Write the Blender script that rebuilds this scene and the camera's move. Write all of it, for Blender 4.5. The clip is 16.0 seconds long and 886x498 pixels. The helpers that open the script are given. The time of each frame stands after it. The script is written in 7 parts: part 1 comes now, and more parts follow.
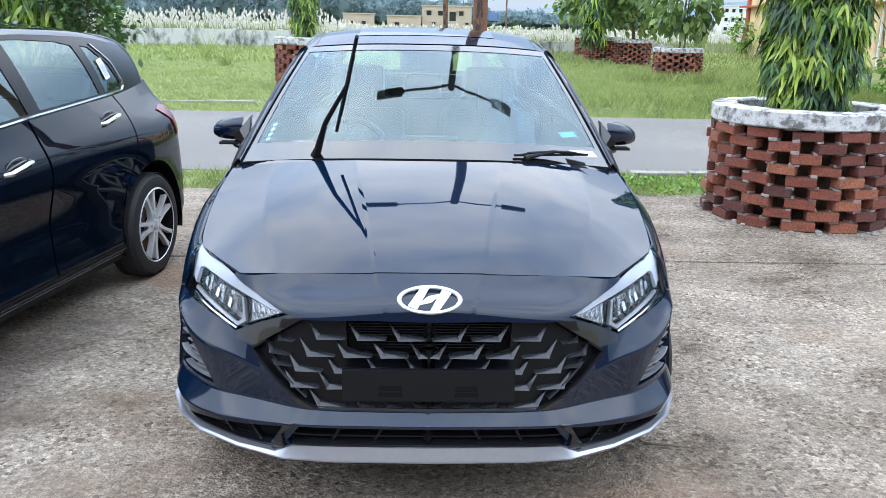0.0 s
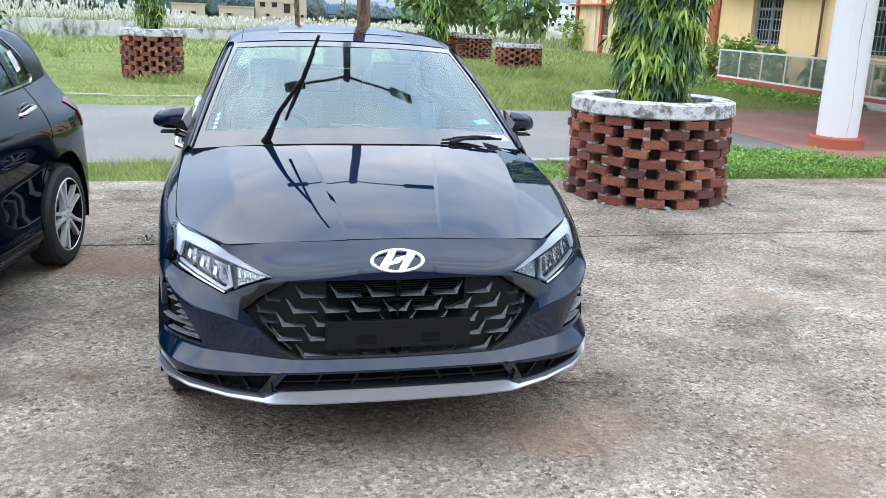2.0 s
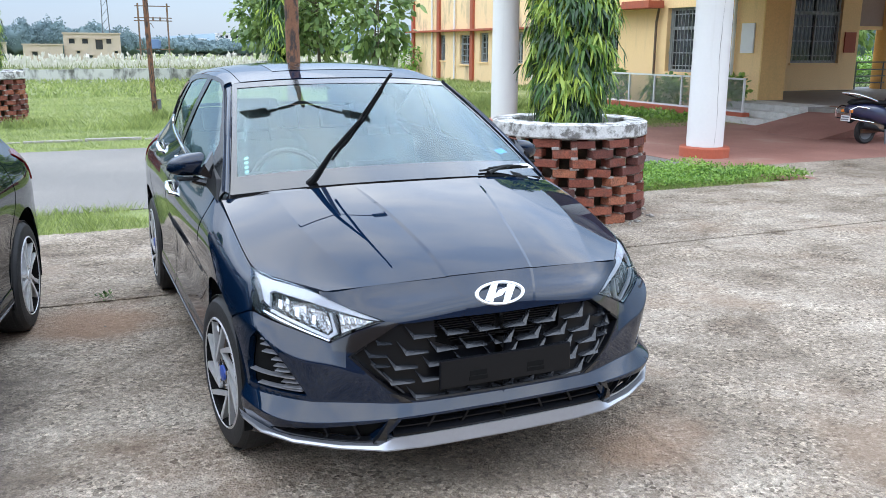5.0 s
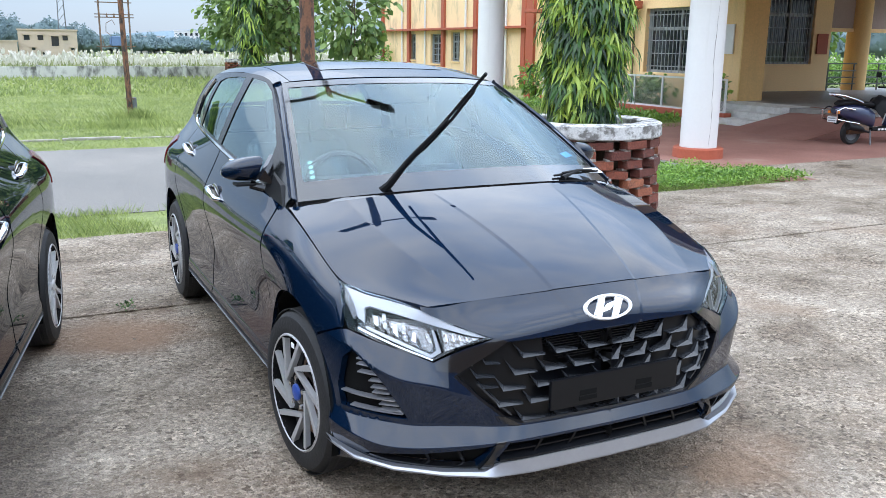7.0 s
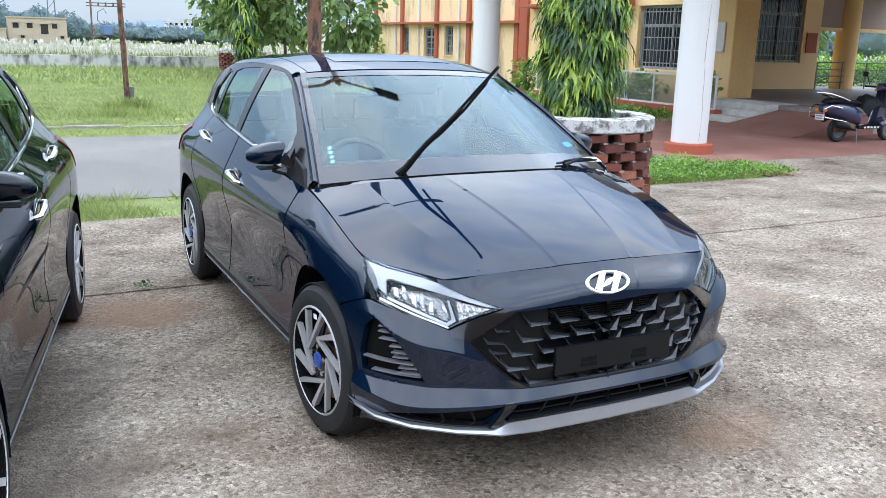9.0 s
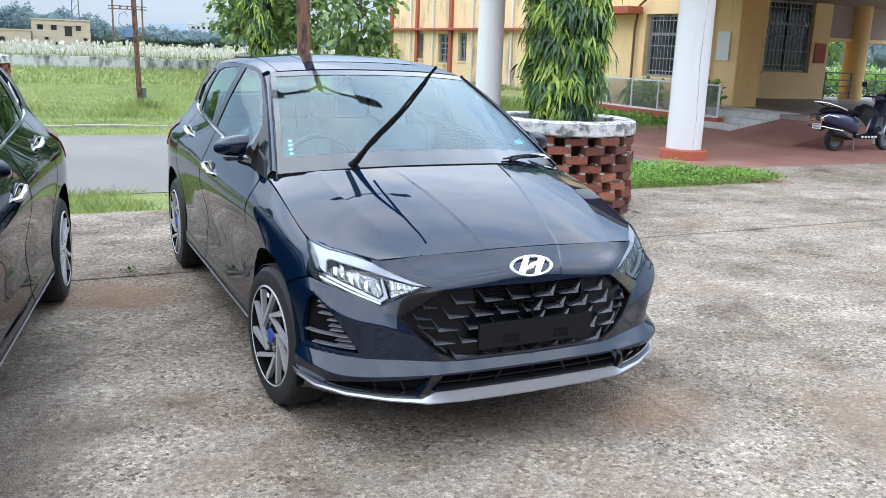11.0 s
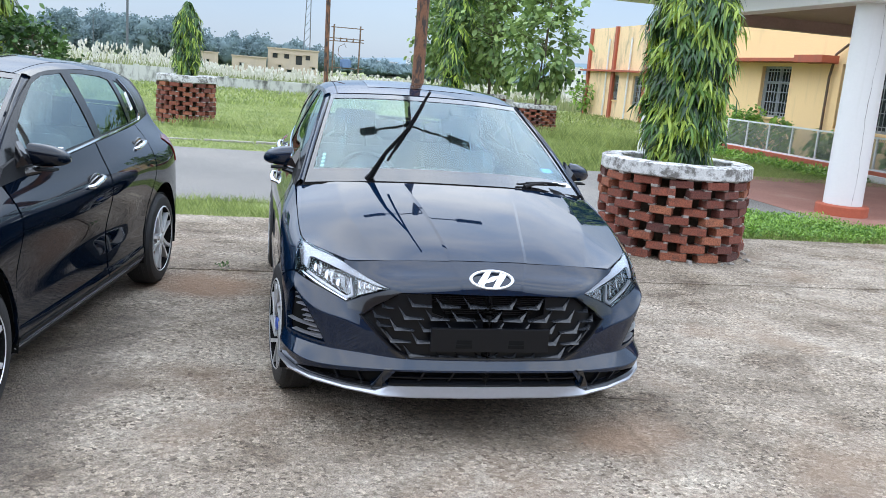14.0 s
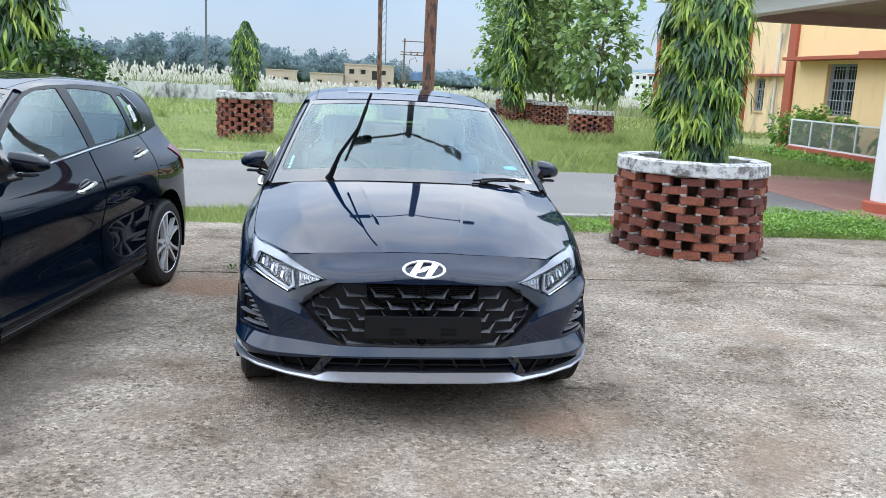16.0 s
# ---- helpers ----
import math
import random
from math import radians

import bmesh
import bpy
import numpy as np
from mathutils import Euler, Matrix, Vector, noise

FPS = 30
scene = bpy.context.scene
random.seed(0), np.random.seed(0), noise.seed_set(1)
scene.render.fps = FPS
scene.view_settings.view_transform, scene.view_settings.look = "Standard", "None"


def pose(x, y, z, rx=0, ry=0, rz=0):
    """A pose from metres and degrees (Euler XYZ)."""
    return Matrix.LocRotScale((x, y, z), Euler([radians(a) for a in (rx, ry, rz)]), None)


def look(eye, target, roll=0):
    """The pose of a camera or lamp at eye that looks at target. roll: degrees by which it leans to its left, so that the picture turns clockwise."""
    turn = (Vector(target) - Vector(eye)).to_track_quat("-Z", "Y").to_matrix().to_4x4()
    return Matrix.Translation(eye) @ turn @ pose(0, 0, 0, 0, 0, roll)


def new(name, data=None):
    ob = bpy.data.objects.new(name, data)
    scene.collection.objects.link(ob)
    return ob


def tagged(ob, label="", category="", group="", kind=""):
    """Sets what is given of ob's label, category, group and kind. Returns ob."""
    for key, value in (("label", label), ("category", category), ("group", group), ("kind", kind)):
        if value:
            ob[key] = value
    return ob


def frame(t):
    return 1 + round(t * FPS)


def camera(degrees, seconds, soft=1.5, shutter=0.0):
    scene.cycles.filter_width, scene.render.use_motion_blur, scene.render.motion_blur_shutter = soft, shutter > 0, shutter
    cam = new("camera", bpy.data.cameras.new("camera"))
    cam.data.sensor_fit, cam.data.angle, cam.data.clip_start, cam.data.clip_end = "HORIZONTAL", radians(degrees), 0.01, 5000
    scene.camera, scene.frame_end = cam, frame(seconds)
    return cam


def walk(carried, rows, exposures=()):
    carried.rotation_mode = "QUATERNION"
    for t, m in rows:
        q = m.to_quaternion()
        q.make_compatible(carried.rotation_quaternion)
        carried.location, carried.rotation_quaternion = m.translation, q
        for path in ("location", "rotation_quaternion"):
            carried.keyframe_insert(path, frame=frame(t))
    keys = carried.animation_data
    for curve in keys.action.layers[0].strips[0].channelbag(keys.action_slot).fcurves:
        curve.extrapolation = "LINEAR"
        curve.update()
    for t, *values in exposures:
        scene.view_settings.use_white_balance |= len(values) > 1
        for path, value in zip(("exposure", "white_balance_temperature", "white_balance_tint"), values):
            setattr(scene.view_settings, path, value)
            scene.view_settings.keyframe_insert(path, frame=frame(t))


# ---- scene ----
cam = camera(54.3, 16.0, 0.5)
PATH = [
    (0, (-0.049, -2.426, 1.576), (0.018, -0.496, 1.057), 1.2),
    (0.5, (-0.209, -2.519, 1.583), (0.029, -0.603, 1.06), 2.1),
    (1, (-0.32, -2.618, 1.583), (0.053, -0.723, 1.064), 2.6),
    (1.5, (-0.387, -2.771, 1.598), (0.014, -0.881, 1.081), 2.3),
    (2, (-0.501, -2.871, 1.602), (-0.072, -0.989, 1.079), 2.2),
    (2.5, (-0.688, -2.926, 1.612), (-0.131, -1.073, 1.105), 3.1),
    (3, (-0.863, -2.938, 1.61), (-0.248, -1.099, 1.119), 3.0),
    (3.5, (-0.976, -2.864, 1.607), (-0.351, -1.025, 1.127), 2.5),
    (4, (-1.098, -2.731, 1.62), (-0.42, -0.907, 1.159), 1.0),
    (6.3, (-1.675, -2.38, 1.588), (-0.815, -0.632, 1.136), 1.1),
    (6.5, (-1.695, -2.316, 1.596), (-0.833, -0.568, 1.146), 0.9),
    (7, (-1.741, -2.201, 1.599), (-0.874, -0.457, 1.142), 0.7),
    (7.5, (-1.775, -2.196, 1.604), (-0.904, -0.457, 1.138), 0.8),
    (8, (-1.833, -2.261, 1.611), (-0.959, -0.525, 1.143), 1.0),
    (8.5, (-1.905, -2.332, 1.608), (-1.022, -0.6, 1.14), 1.1),
    (9, (-1.944, -2.402, 1.602), (-1.056, -0.673, 1.132), 1.5),
    (9.5, (-1.946, -2.476, 1.605), (-1.05, -0.752, 1.131), 1.8),
    (9.7, (-1.935, -2.498, 1.611), (-1.038, -0.774, 1.136), 1.8),
    (12, (-1.538, -3.06, 1.581), (-0.82, -1.244, 1.149), 3.4),
    (12.5, (-1.343, -3.123, 1.591), (-0.731, -1.266, 1.167), 4.5),
    (13, (-1.167, -3.165, 1.592), (-0.628, -1.284, 1.177), 5.5),
    (13.5, (-1.088, -3.262, 1.605), (-0.606, -1.364, 1.199), 5.1),
    (14, (-1.006, -3.411, 1.6), (-0.574, -1.499, 1.201), 4.7),
    (14.5, (-0.896, -3.499, 1.599), (-0.483, -1.581, 1.212), 4.5),
    (15, (-0.676, -3.535, 1.607), (-0.302, -1.609, 1.218), 4.0),
    (15.5, (-0.524, -3.588, 1.613), (-0.172, -1.658, 1.222), 3.7),
    (16, (-0.402, -3.705, 1.591), (-0.152, -1.759, 1.206), 2.8),
]
walk(cam, [(t, look(eye, target, roll)) for t, eye, target, roll in PATH], [(0.0, 0.62, 7100, 15), (2.5, 0.56, 7200, 15), (9.5, 0.57, 7200, 15), (12.5, 0.51, 7250, 15), (16.0, 0.44, 7250, 15)])
SUN_DIR = (-0.35, -0.15, 0.92)         # towards the sun, behind thin cloud
BRIGHT = (-0.10, 0.50, 0.86)           # the thinnest, brightest cloud
world = bpy.data.worlds.new("sky")
scene.world = world
world.use_nodes = True
wn = world.node_tree.nodes
wl = world.node_tree.links
wn.clear()
sky = wn.new("ShaderNodeTexSky")
sky.sky_type, sky.sun_disc = "NISHITA", False
sky.sun_elevation = math.asin(0.92)
sky.sun_rotation = math.atan2(-0.35, -0.15)
sky.altitude, sky.air_density, sky.dust_density, sky.ozone_density = 200, 1.0, 0.7, 1.5
wc = wn.new("ShaderNodeTexCoord")
wm = wn.new("ShaderNodeMapping")
wm.inputs["Scale"].default_value = (1.0, 1.0, 2.2)
wm.inputs["Location"].default_value = (0.35, 0.1, 0.0)
cl = wn.new("ShaderNodeTexNoise")
cl.inputs["Scale"].default_value, cl.inputs["Detail"].default_value, cl.inputs["Roughness"].default_value = 2.6, 6, 0.55
cr = wn.new("ShaderNodeValToRGB")
cr.color_ramp.elements[0].position, cr.color_ramp.elements[1].position = 0.36, 0.66
cr.color_ramp.elements[0].color, cr.color_ramp.elements[1].color = (0.60, 0.75, 0.94, 1), (1.26, 1.23, 1.18, 1)
# overcast dome: dim blue at the horizon, brightest half way up, broken by soft cloud
wz = wn.new("ShaderNodeSeparateXYZ")
wr = wn.new("ShaderNodeValToRGB")
stops = [(0.0, (1.42, 2.14, 3.15)), (0.14, (1.70, 2.56, 3.80)), (0.32, (3.9, 5.3, 7.1)), (0.52, (10.9, 13.2, 15.8)), (0.72, (11.0, 13.3, 16.0)), (0.88, (9.6, 12.0, 15.0)), (1.0, (8.7, 11.3, 14.8))]
while len(wr.color_ramp.elements) < len(stops):
    wr.color_ramp.elements.new(0.5)
for e, (at, tone) in zip(wr.color_ramp.elements, stops):
    e.position, e.color = at, (tone[0] / 16, tone[1] / 16, tone[2] / 16, 1)
dome = wn.new("ShaderNodeVectorMath")
dome.operation = "SCALE"
dome.inputs["Scale"].default_value = 16.0
# the cloud is thinnest over the field and thicker behind
sd = wn.new("ShaderNodeVectorMath")
sd.operation = "DOT_PRODUCT"
sd.inputs[1].default_value = Vector(BRIGHT).normalized()
glow = wn.new("ShaderNodeValToRGB")
while len(glow.color_ramp.elements) < 5:
    glow.color_ramp.elements.new(0.5)
for e, (at, g) in zip(glow.color_ramp.elements, ((0.0, 0.92), (0.5, 0.90), (0.72, 0.90), (0.9, 0.95), (1.0, 1.0))):
    e.position, e.color = at, (g, g, g, 1)
veil = wn.new("ShaderNodeMix")
veil.data_type, veil.blend_type = "RGBA", "MULTIPLY"
veil.inputs["Factor"].default_value = 1.0
cloud = wn.new("ShaderNodeMix")
cloud.data_type, cloud.blend_type = "RGBA", "MULTIPLY"
wmix = wn.new("ShaderNodeMix")
wmix.data_type = "RGBA"
wmix.inputs["Factor"].default_value = 0.85
bg = wn.new("ShaderNodeBackground")
bg.inputs["Strength"].default_value = 0.21
wo = wn.new("ShaderNodeOutputWorld")
wl.new(wc.outputs["Generated"], wm.inputs["Vector"])
wl.new(wm.outputs["Vector"], cl.inputs["Vector"])
wl.new(cl.outputs["Fac"], cr.inputs["Fac"])
wl.new(wc.outputs["Generated"], wz.inputs[0])
wl.new(wz.outputs["Z"], wr.inputs["Fac"])
# near the horizon haze hides the breaks in the cloud
haze = wn.new("ShaderNodeMapRange")
haze.inputs["From Min"].default_value, haze.inputs["From Max"].default_value = 0.05, 0.45
haze.inputs["To Min"].default_value, haze.inputs["To Max"].default_value = 0.25, 1.0
wl.new(wz.outputs["Z"], haze.inputs["Value"])
wl.new(haze.outputs["Result"], cloud.inputs["Factor"])
wl.new(wr.outputs["Color"], dome.inputs[0])
wl.new(wc.outputs["Generated"], sd.inputs[0])
wl.new(sd.outputs["Value"], glow.inputs["Fac"])
wl.new(dome.outputs["Vector"], veil.inputs["A"])
wl.new(glow.outputs["Color"], veil.inputs["B"])
wl.new(veil.outputs["Result"], cloud.inputs["A"])
wl.new(cr.outputs["Color"], cloud.inputs["B"])
wl.new(sky.outputs["Color"], wmix.inputs["A"])
wl.new(cloud.outputs["Result"], wmix.inputs["B"])
wl.new(wmix.outputs["Result"], bg.inputs["Color"])
wl.new(bg.outputs["Background"], wo.inputs["Surface"])
sun = new("sun", bpy.data.lights.new("sun", "SUN"))
sun.data.energy, sun.data.angle, sun.data.color = 0.8, radians(170), (1.0, 0.96, 0.90)
sun.matrix_world = look(SUN_DIR, (0, 0, 0))

# ---- materials ----
def shader(name):
    m = bpy.data.materials.new(name)
    m.use_nodes = True
    nt = m.node_tree
    return m, nt.nodes, nt.links, nt.nodes["Principled BSDF"]


def plain(name, colour, rough=0.5, metal=0.0, coat=0.0, vary=0.12, scale=6.0, fine=60.0, bump=0.0, spec=0.5, random_piece=0.0, coat_rough=0.03):
    """A surface with broad and fine variation of colour, gloss and relief."""
    m, n, l, b = shader(name)
    tc = n.new("ShaderNodeTexCoord")
    a = n.new("ShaderNodeTexNoise")
    a.inputs["Scale"].default_value, a.inputs["Detail"].default_value = scale, 4
    f = n.new("ShaderNodeTexNoise")
    f.inputs["Scale"].default_value, f.inputs["Detail"].default_value = fine, 3
    for x in (a, f):
        l.new(tc.outputs["Object"], x.inputs["Vector"])
    add = n.new("ShaderNodeMath")
    add.operation = "ADD"
    l.new(a.outputs["Fac"], add.inputs[0])
    l.new(f.outputs["Fac"], add.inputs[1])
    last = add
    if random_piece:
        oi = n.new("ShaderNodeObjectInfo")
        mr = n.new("ShaderNodeMath")
        mr.operation = "MULTIPLY_ADD"
        mr.inputs[1].default_value = random_piece
        l.new(oi.outputs["Random"], mr.inputs[0])
        l.new(add.outputs[0], mr.inputs[2])
        last = mr
    r = n.new("ShaderNodeMapRange")
    r.inputs["From Min"].default_value, r.inputs["From Max"].default_value = 0.6, 1.4 + random_piece
    l.new(last.outputs[0], r.inputs["Value"])
    mix = n.new("ShaderNodeMix")
    mix.data_type = "RGBA"
    c = Vector(colour)
    mix.inputs["A"].default_value = (*(c * (1 - vary)), 1)
    mix.inputs["B"].default_value = (*(c * (1 + vary)), 1)
    l.new(r.outputs["Result"], mix.inputs["Factor"])
    l.new(mix.outputs["Result"], b.inputs["Base Color"])
    b.inputs["Roughness"].default_value, b.inputs["Metallic"].default_value = rough, metal
    b.inputs["Specular IOR Level"].default_value = spec
    b.inputs["Coat Weight"].default_value, b.inputs["Coat Roughness"].default_value = coat, coat_rough
    if bump:
        bp = n.new("ShaderNodeBump")
        bp.inputs["Strength"].default_value, bp.inputs["Distance"].default_value = bump, 0.01
        l.new(f.outputs["Fac"], bp.inputs["Height"])
        l.new(bp.outputs["Normal"], b.inputs["Normal"])
    return m


def ramp(n, l, src, stops):
    r = n.new("ShaderNodeValToRGB")
    e = r.color_ramp.elements
    while len(e) < len(stops):
        e.new(0.5)
    for x, (p, c) in zip(e, stops):
        x.position, x.color = p, (*c, 1)
    l.new(src, r.inputs["Fac"])
    return r.outputs["Color"]


def noise_node(n, l, vec, scale, detail=4, rough=0.5, kind="ShaderNodeTexNoise"):
    t = n.new(kind)
    t.inputs["Scale"].default_value = scale
    if kind == "ShaderNodeTexNoise":
        t.inputs["Detail"].default_value, t.inputs["Roughness"].default_value = detail, rough
    l.new(vec, t.inputs["Vector"])
    return t.outputs["Fac"] if kind == "ShaderNodeTexNoise" else t.outputs["Distance"]


def blend(n, l, fac, a, b, mode="MIX"):
    m = n.new("ShaderNodeMix")
    m.data_type, m.blend_type = "RGBA", mode
    for key, v in (("Factor", fac), ("A", a), ("B", b)):
        if isinstance(v, bpy.types.NodeSocket):
            l.new(v, m.inputs[key])
        elif key == "Factor":
            m.inputs[key].default_value = v
        else:
            m.inputs[key].default_value = (*v, 1)
    return m.outputs["Result"]


def bump_node(n, l, b, height, strength, distance=0.01):
    bp = n.new("ShaderNodeBump")
    bp.inputs["Strength"].default_value, bp.inputs["Distance"].default_value = strength, distance
    l.new(height, bp.inputs["Height"])
    l.new(bp.outputs["Normal"], b.inputs["Normal"])


def concrete_yard():
    m, n, l, b = shader("weathered_concrete")
    v = n.new("ShaderNodeTexCoord").outputs["Object"]
    warp = n.new("ShaderNodeMapping")
    warp.inputs["Scale"].default_value = (0.9, 1.2, 1)
    warp.inputs["Rotation"].default_value = (0, 0, 0.35)
    l.new(v, warp.inputs["Vector"])
    big = noise_node(n, l, v, 0.45, 5, 0.6)
    mid = noise_node(n, l, warp.outputs["Vector"], 1.7, 8, 0.66)
    fine = noise_node(n, l, v, 34, 6, 0.8)
    grit = noise_node(n, l, v, 120, 3, 0.7)
    stone = noise_node(n, l, v, 95, kind="ShaderNodeTexVoronoi")
    base = ramp(n, l, mid, [(0.36, (0.205, 0.165, 0.132)), (0.44, (0.315, 0.270, 0.226)), (0.54, (0.378, 0.327, 0.278)), (0.64, (0.465, 0.412, 0.356))])
    stain = ramp(n, l, big, [(0.36, (0.70, 0.67, 0.63)), (0.55, (1.0, 0.99, 0.97)), (0.7, (1.1, 1.09, 1.07))])
    c = blend(n, l, 1.0, base, stain, "MULTIPLY")
    speck = ramp(n, l, fine, [(0.36, (0.42, 0.39, 0.36)), (0.45, (0.82, 0.80, 0.78)), (0.55, (1.02, 1.0, 0.98)), (0.65, (1.30, 1.28, 1.25))])
    c = blend(n, l, 0.8, c, speck, "MULTIPLY")
    g2 = ramp(n, l, grit, [(0.38, (0.45, 0.43, 0.40)), (0.5, (1.0, 1.0, 1.0)), (0.64, (1.32, 1.31, 1.29))])
    c = blend(n, l, 0.6, c, g2, "MULTIPLY")
    # stones of the aggregate, each with its own tone, laid bare in patches
    agg = n.new("ShaderNodeTexVoronoi")
    agg.inputs["Scale"].default_value = 62.0
    l.new(v, agg.inputs["Vector"])
    tone_of = n.new("ShaderNodeSeparateColor")
    l.new(agg.outputs["Color"], tone_of.inputs["Color"])
    peb = ramp(n, l, tone_of.outputs["Red"], [(0.0, (0.30, 0.27, 0.25)), (0.22, (0.80, 0.78, 0.75)), (0.7, (1.07, 1.05, 1.03)), (1.0, (1.68, 1.63, 1.56))])
    bare = ramp(n, l, noise_node(n, l, v, 2.3, 5, 0.7), [(0.38, (0.4, 0.4, 0.4)), (0.6, (1.0, 1.0, 1.0))])
    c = blend(n, l, bare, c, blend(n, l, 1.0, c, peb, "MULTIPLY"))
    # pitted, crazed skin
    pv = n.new("ShaderNodeVectorMath")
    pv.operation = "MULTIPLY_ADD"
    pw = n.new("ShaderNodeTexNoise")
    pw.inputs["Scale"].default_value, pw.inputs["Detail"].default_value = 16.0, 4
    l.new(v, pw.inputs["Vector"])
    l.new(pw.outputs["Color"], pv.inputs[0])
    pv.inputs[1].default_value = (0.09, 0.09, 0.0)
    l.new(v, pv.inputs[2])
    craze = n.new("ShaderNodeTexVoronoi")
    craze.feature = "DISTANCE_TO_EDGE"
    craze.inputs["Scale"].default_value = 17.0
    l.new(pv.outputs[0], craze.inputs["Vector"])
    cz = ramp(n, l, craze.outputs["Distance"], [(0.0, (0.35, 0.32, 0.29)), (0.09, (1, 1, 1))])
    where = ramp(n, l, noise_node(n, l, v, 3.1, 5, 0.7), [(0.48, (0.0, 0.0, 0.0)), (0.66, (0.35, 0.35, 0.35))])
    c = blend(n, l, where, c, blend(n, l, 1.0, c, cz, "MULTIPLY"))
    # red-brown earth washed over the slab
    dirt = noise_node(n, l, v, 0.9, 6, 0.65)
    dm = ramp(n, l, dirt, [(0.52, (0, 0, 0)), (0.68, (0.65, 0.65, 0.65))])
    c = blend(n, l, dm, c, (0.23, 0.155, 0.105))
    # damp, oily strips beside the second car, washed-in earth, a darker patch at the front bumper
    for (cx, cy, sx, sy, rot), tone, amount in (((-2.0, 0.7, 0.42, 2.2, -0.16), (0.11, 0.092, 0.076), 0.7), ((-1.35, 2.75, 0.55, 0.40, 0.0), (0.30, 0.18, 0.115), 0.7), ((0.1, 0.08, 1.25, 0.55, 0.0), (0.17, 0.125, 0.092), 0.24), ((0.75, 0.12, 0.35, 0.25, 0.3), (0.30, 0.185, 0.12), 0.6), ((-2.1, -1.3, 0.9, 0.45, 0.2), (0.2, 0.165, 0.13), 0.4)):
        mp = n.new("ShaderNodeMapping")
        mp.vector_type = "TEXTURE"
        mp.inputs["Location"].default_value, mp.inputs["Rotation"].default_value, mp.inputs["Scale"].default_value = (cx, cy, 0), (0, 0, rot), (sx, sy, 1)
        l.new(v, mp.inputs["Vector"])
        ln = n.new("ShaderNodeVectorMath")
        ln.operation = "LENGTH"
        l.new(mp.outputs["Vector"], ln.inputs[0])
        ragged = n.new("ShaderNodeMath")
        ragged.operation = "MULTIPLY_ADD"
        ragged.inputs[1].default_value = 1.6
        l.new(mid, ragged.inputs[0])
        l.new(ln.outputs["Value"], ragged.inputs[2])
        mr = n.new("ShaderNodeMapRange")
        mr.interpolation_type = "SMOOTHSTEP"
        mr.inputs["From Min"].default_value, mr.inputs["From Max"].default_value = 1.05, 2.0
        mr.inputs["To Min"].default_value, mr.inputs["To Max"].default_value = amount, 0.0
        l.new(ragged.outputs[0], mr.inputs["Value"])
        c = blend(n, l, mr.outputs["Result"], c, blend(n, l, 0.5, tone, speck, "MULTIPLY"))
    # hairline cracks
    cw = n.new("ShaderNodeVectorMath")
    cw.operation = "MULTIPLY_ADD"
    wob = n.new("ShaderNodeTexNoise")
    wob.inputs["Scale"].default_value, wob.inputs["Detail"].default_value = 3.0, 5
    l.new(v, wob.inputs["Vector"])
    l.new(wob.outputs["Color"], cw.inputs[0])
    cw.inputs[1].default_value = (0.35, 0.35, 0.0)
    l.new(v, cw.inputs[2])
    vo = n.new("ShaderNodeTexVoronoi")
    vo.feature = "DISTANCE_TO_EDGE"
    vo.inputs["Scale"].default_value = 0.23
    l.new(cw.outputs[0], vo.inputs["Vector"])
    ck = ramp(n, l, vo.outputs["Distance"], [(0.0, (0.45, 0.43, 0.4)), (0.006, (1, 1, 1))])
    c = blend(n, l, 0.45, c, ck, "MULTIPLY")
    l.new(c, b.inputs["Base Color"])
    b.inputs["Roughness"].default_value = 0.9
    b.inputs["Specular IOR Level"].default_value = 0.2
    h = n.new("ShaderNodeMath")
    h.operation = "ADD"
    l.new(fine, h.inputs[0])
    l.new(stone, h.inputs[1])
    bump_node(n, l, b, h.outputs[0], 0.8, 0.014)
    return m


def asphalt():
    m, n, l, b = shader("worn_asphalt")
    v = n.new("ShaderNodeTexCoord").outputs["Object"]
    big = noise_node(n, l, v, 0.35, 4)
    fine = noise_node(n, l, v, 70, 3, 0.7)
    c = ramp(n, l, fine, [(0.36, (0.080, 0.073, 0.066)), (0.5, (0.158, 0.147, 0.134)), (0.64, (0.28, 0.262, 0.24))])
    s = ramp(n, l, big, [(0.35, (0.78, 0.78, 0.78)), (0.55, (1.0, 0.99, 0.97)), (0.68, (1.2, 1.17, 1.12))])
    l.new(blend(n, l, 1.0, c, s, "MULTIPLY"), b.inputs["Base Color"])
    b.inputs["Roughness"].default_value = 0.85
    bump_node(n, l, b, fine, 0.5)
    return m


def red_paving():
    m, n, l, b = shader("red_oxide_paving")
    v = n.new("ShaderNodeTexCoord").outputs["Object"]
    big = noise_node(n, l, v, 0.7, 5, 0.6)
    fine = noise_node(n, l, v, 40, 3, 0.7)
    c = ramp(n, l, big, [(0.35, (0.235, 0.100, 0.076)), (0.6, (0.305, 0.142, 0.108)), (0.75, (0.36, 0.235, 0.19))])
    s = ramp(n, l, fine, [(0.3, (0.8, 0.8, 0.8)), (0.7, (1.15, 1.15, 1.15))])
    l.new(blend(n, l, 1.0, c, s, "MULTIPLY"), b.inputs["Base Color"])
    b.inputs["Roughness"].default_value = 0.75
    bump_node(n, l, b, fine, 0.3)
    return m


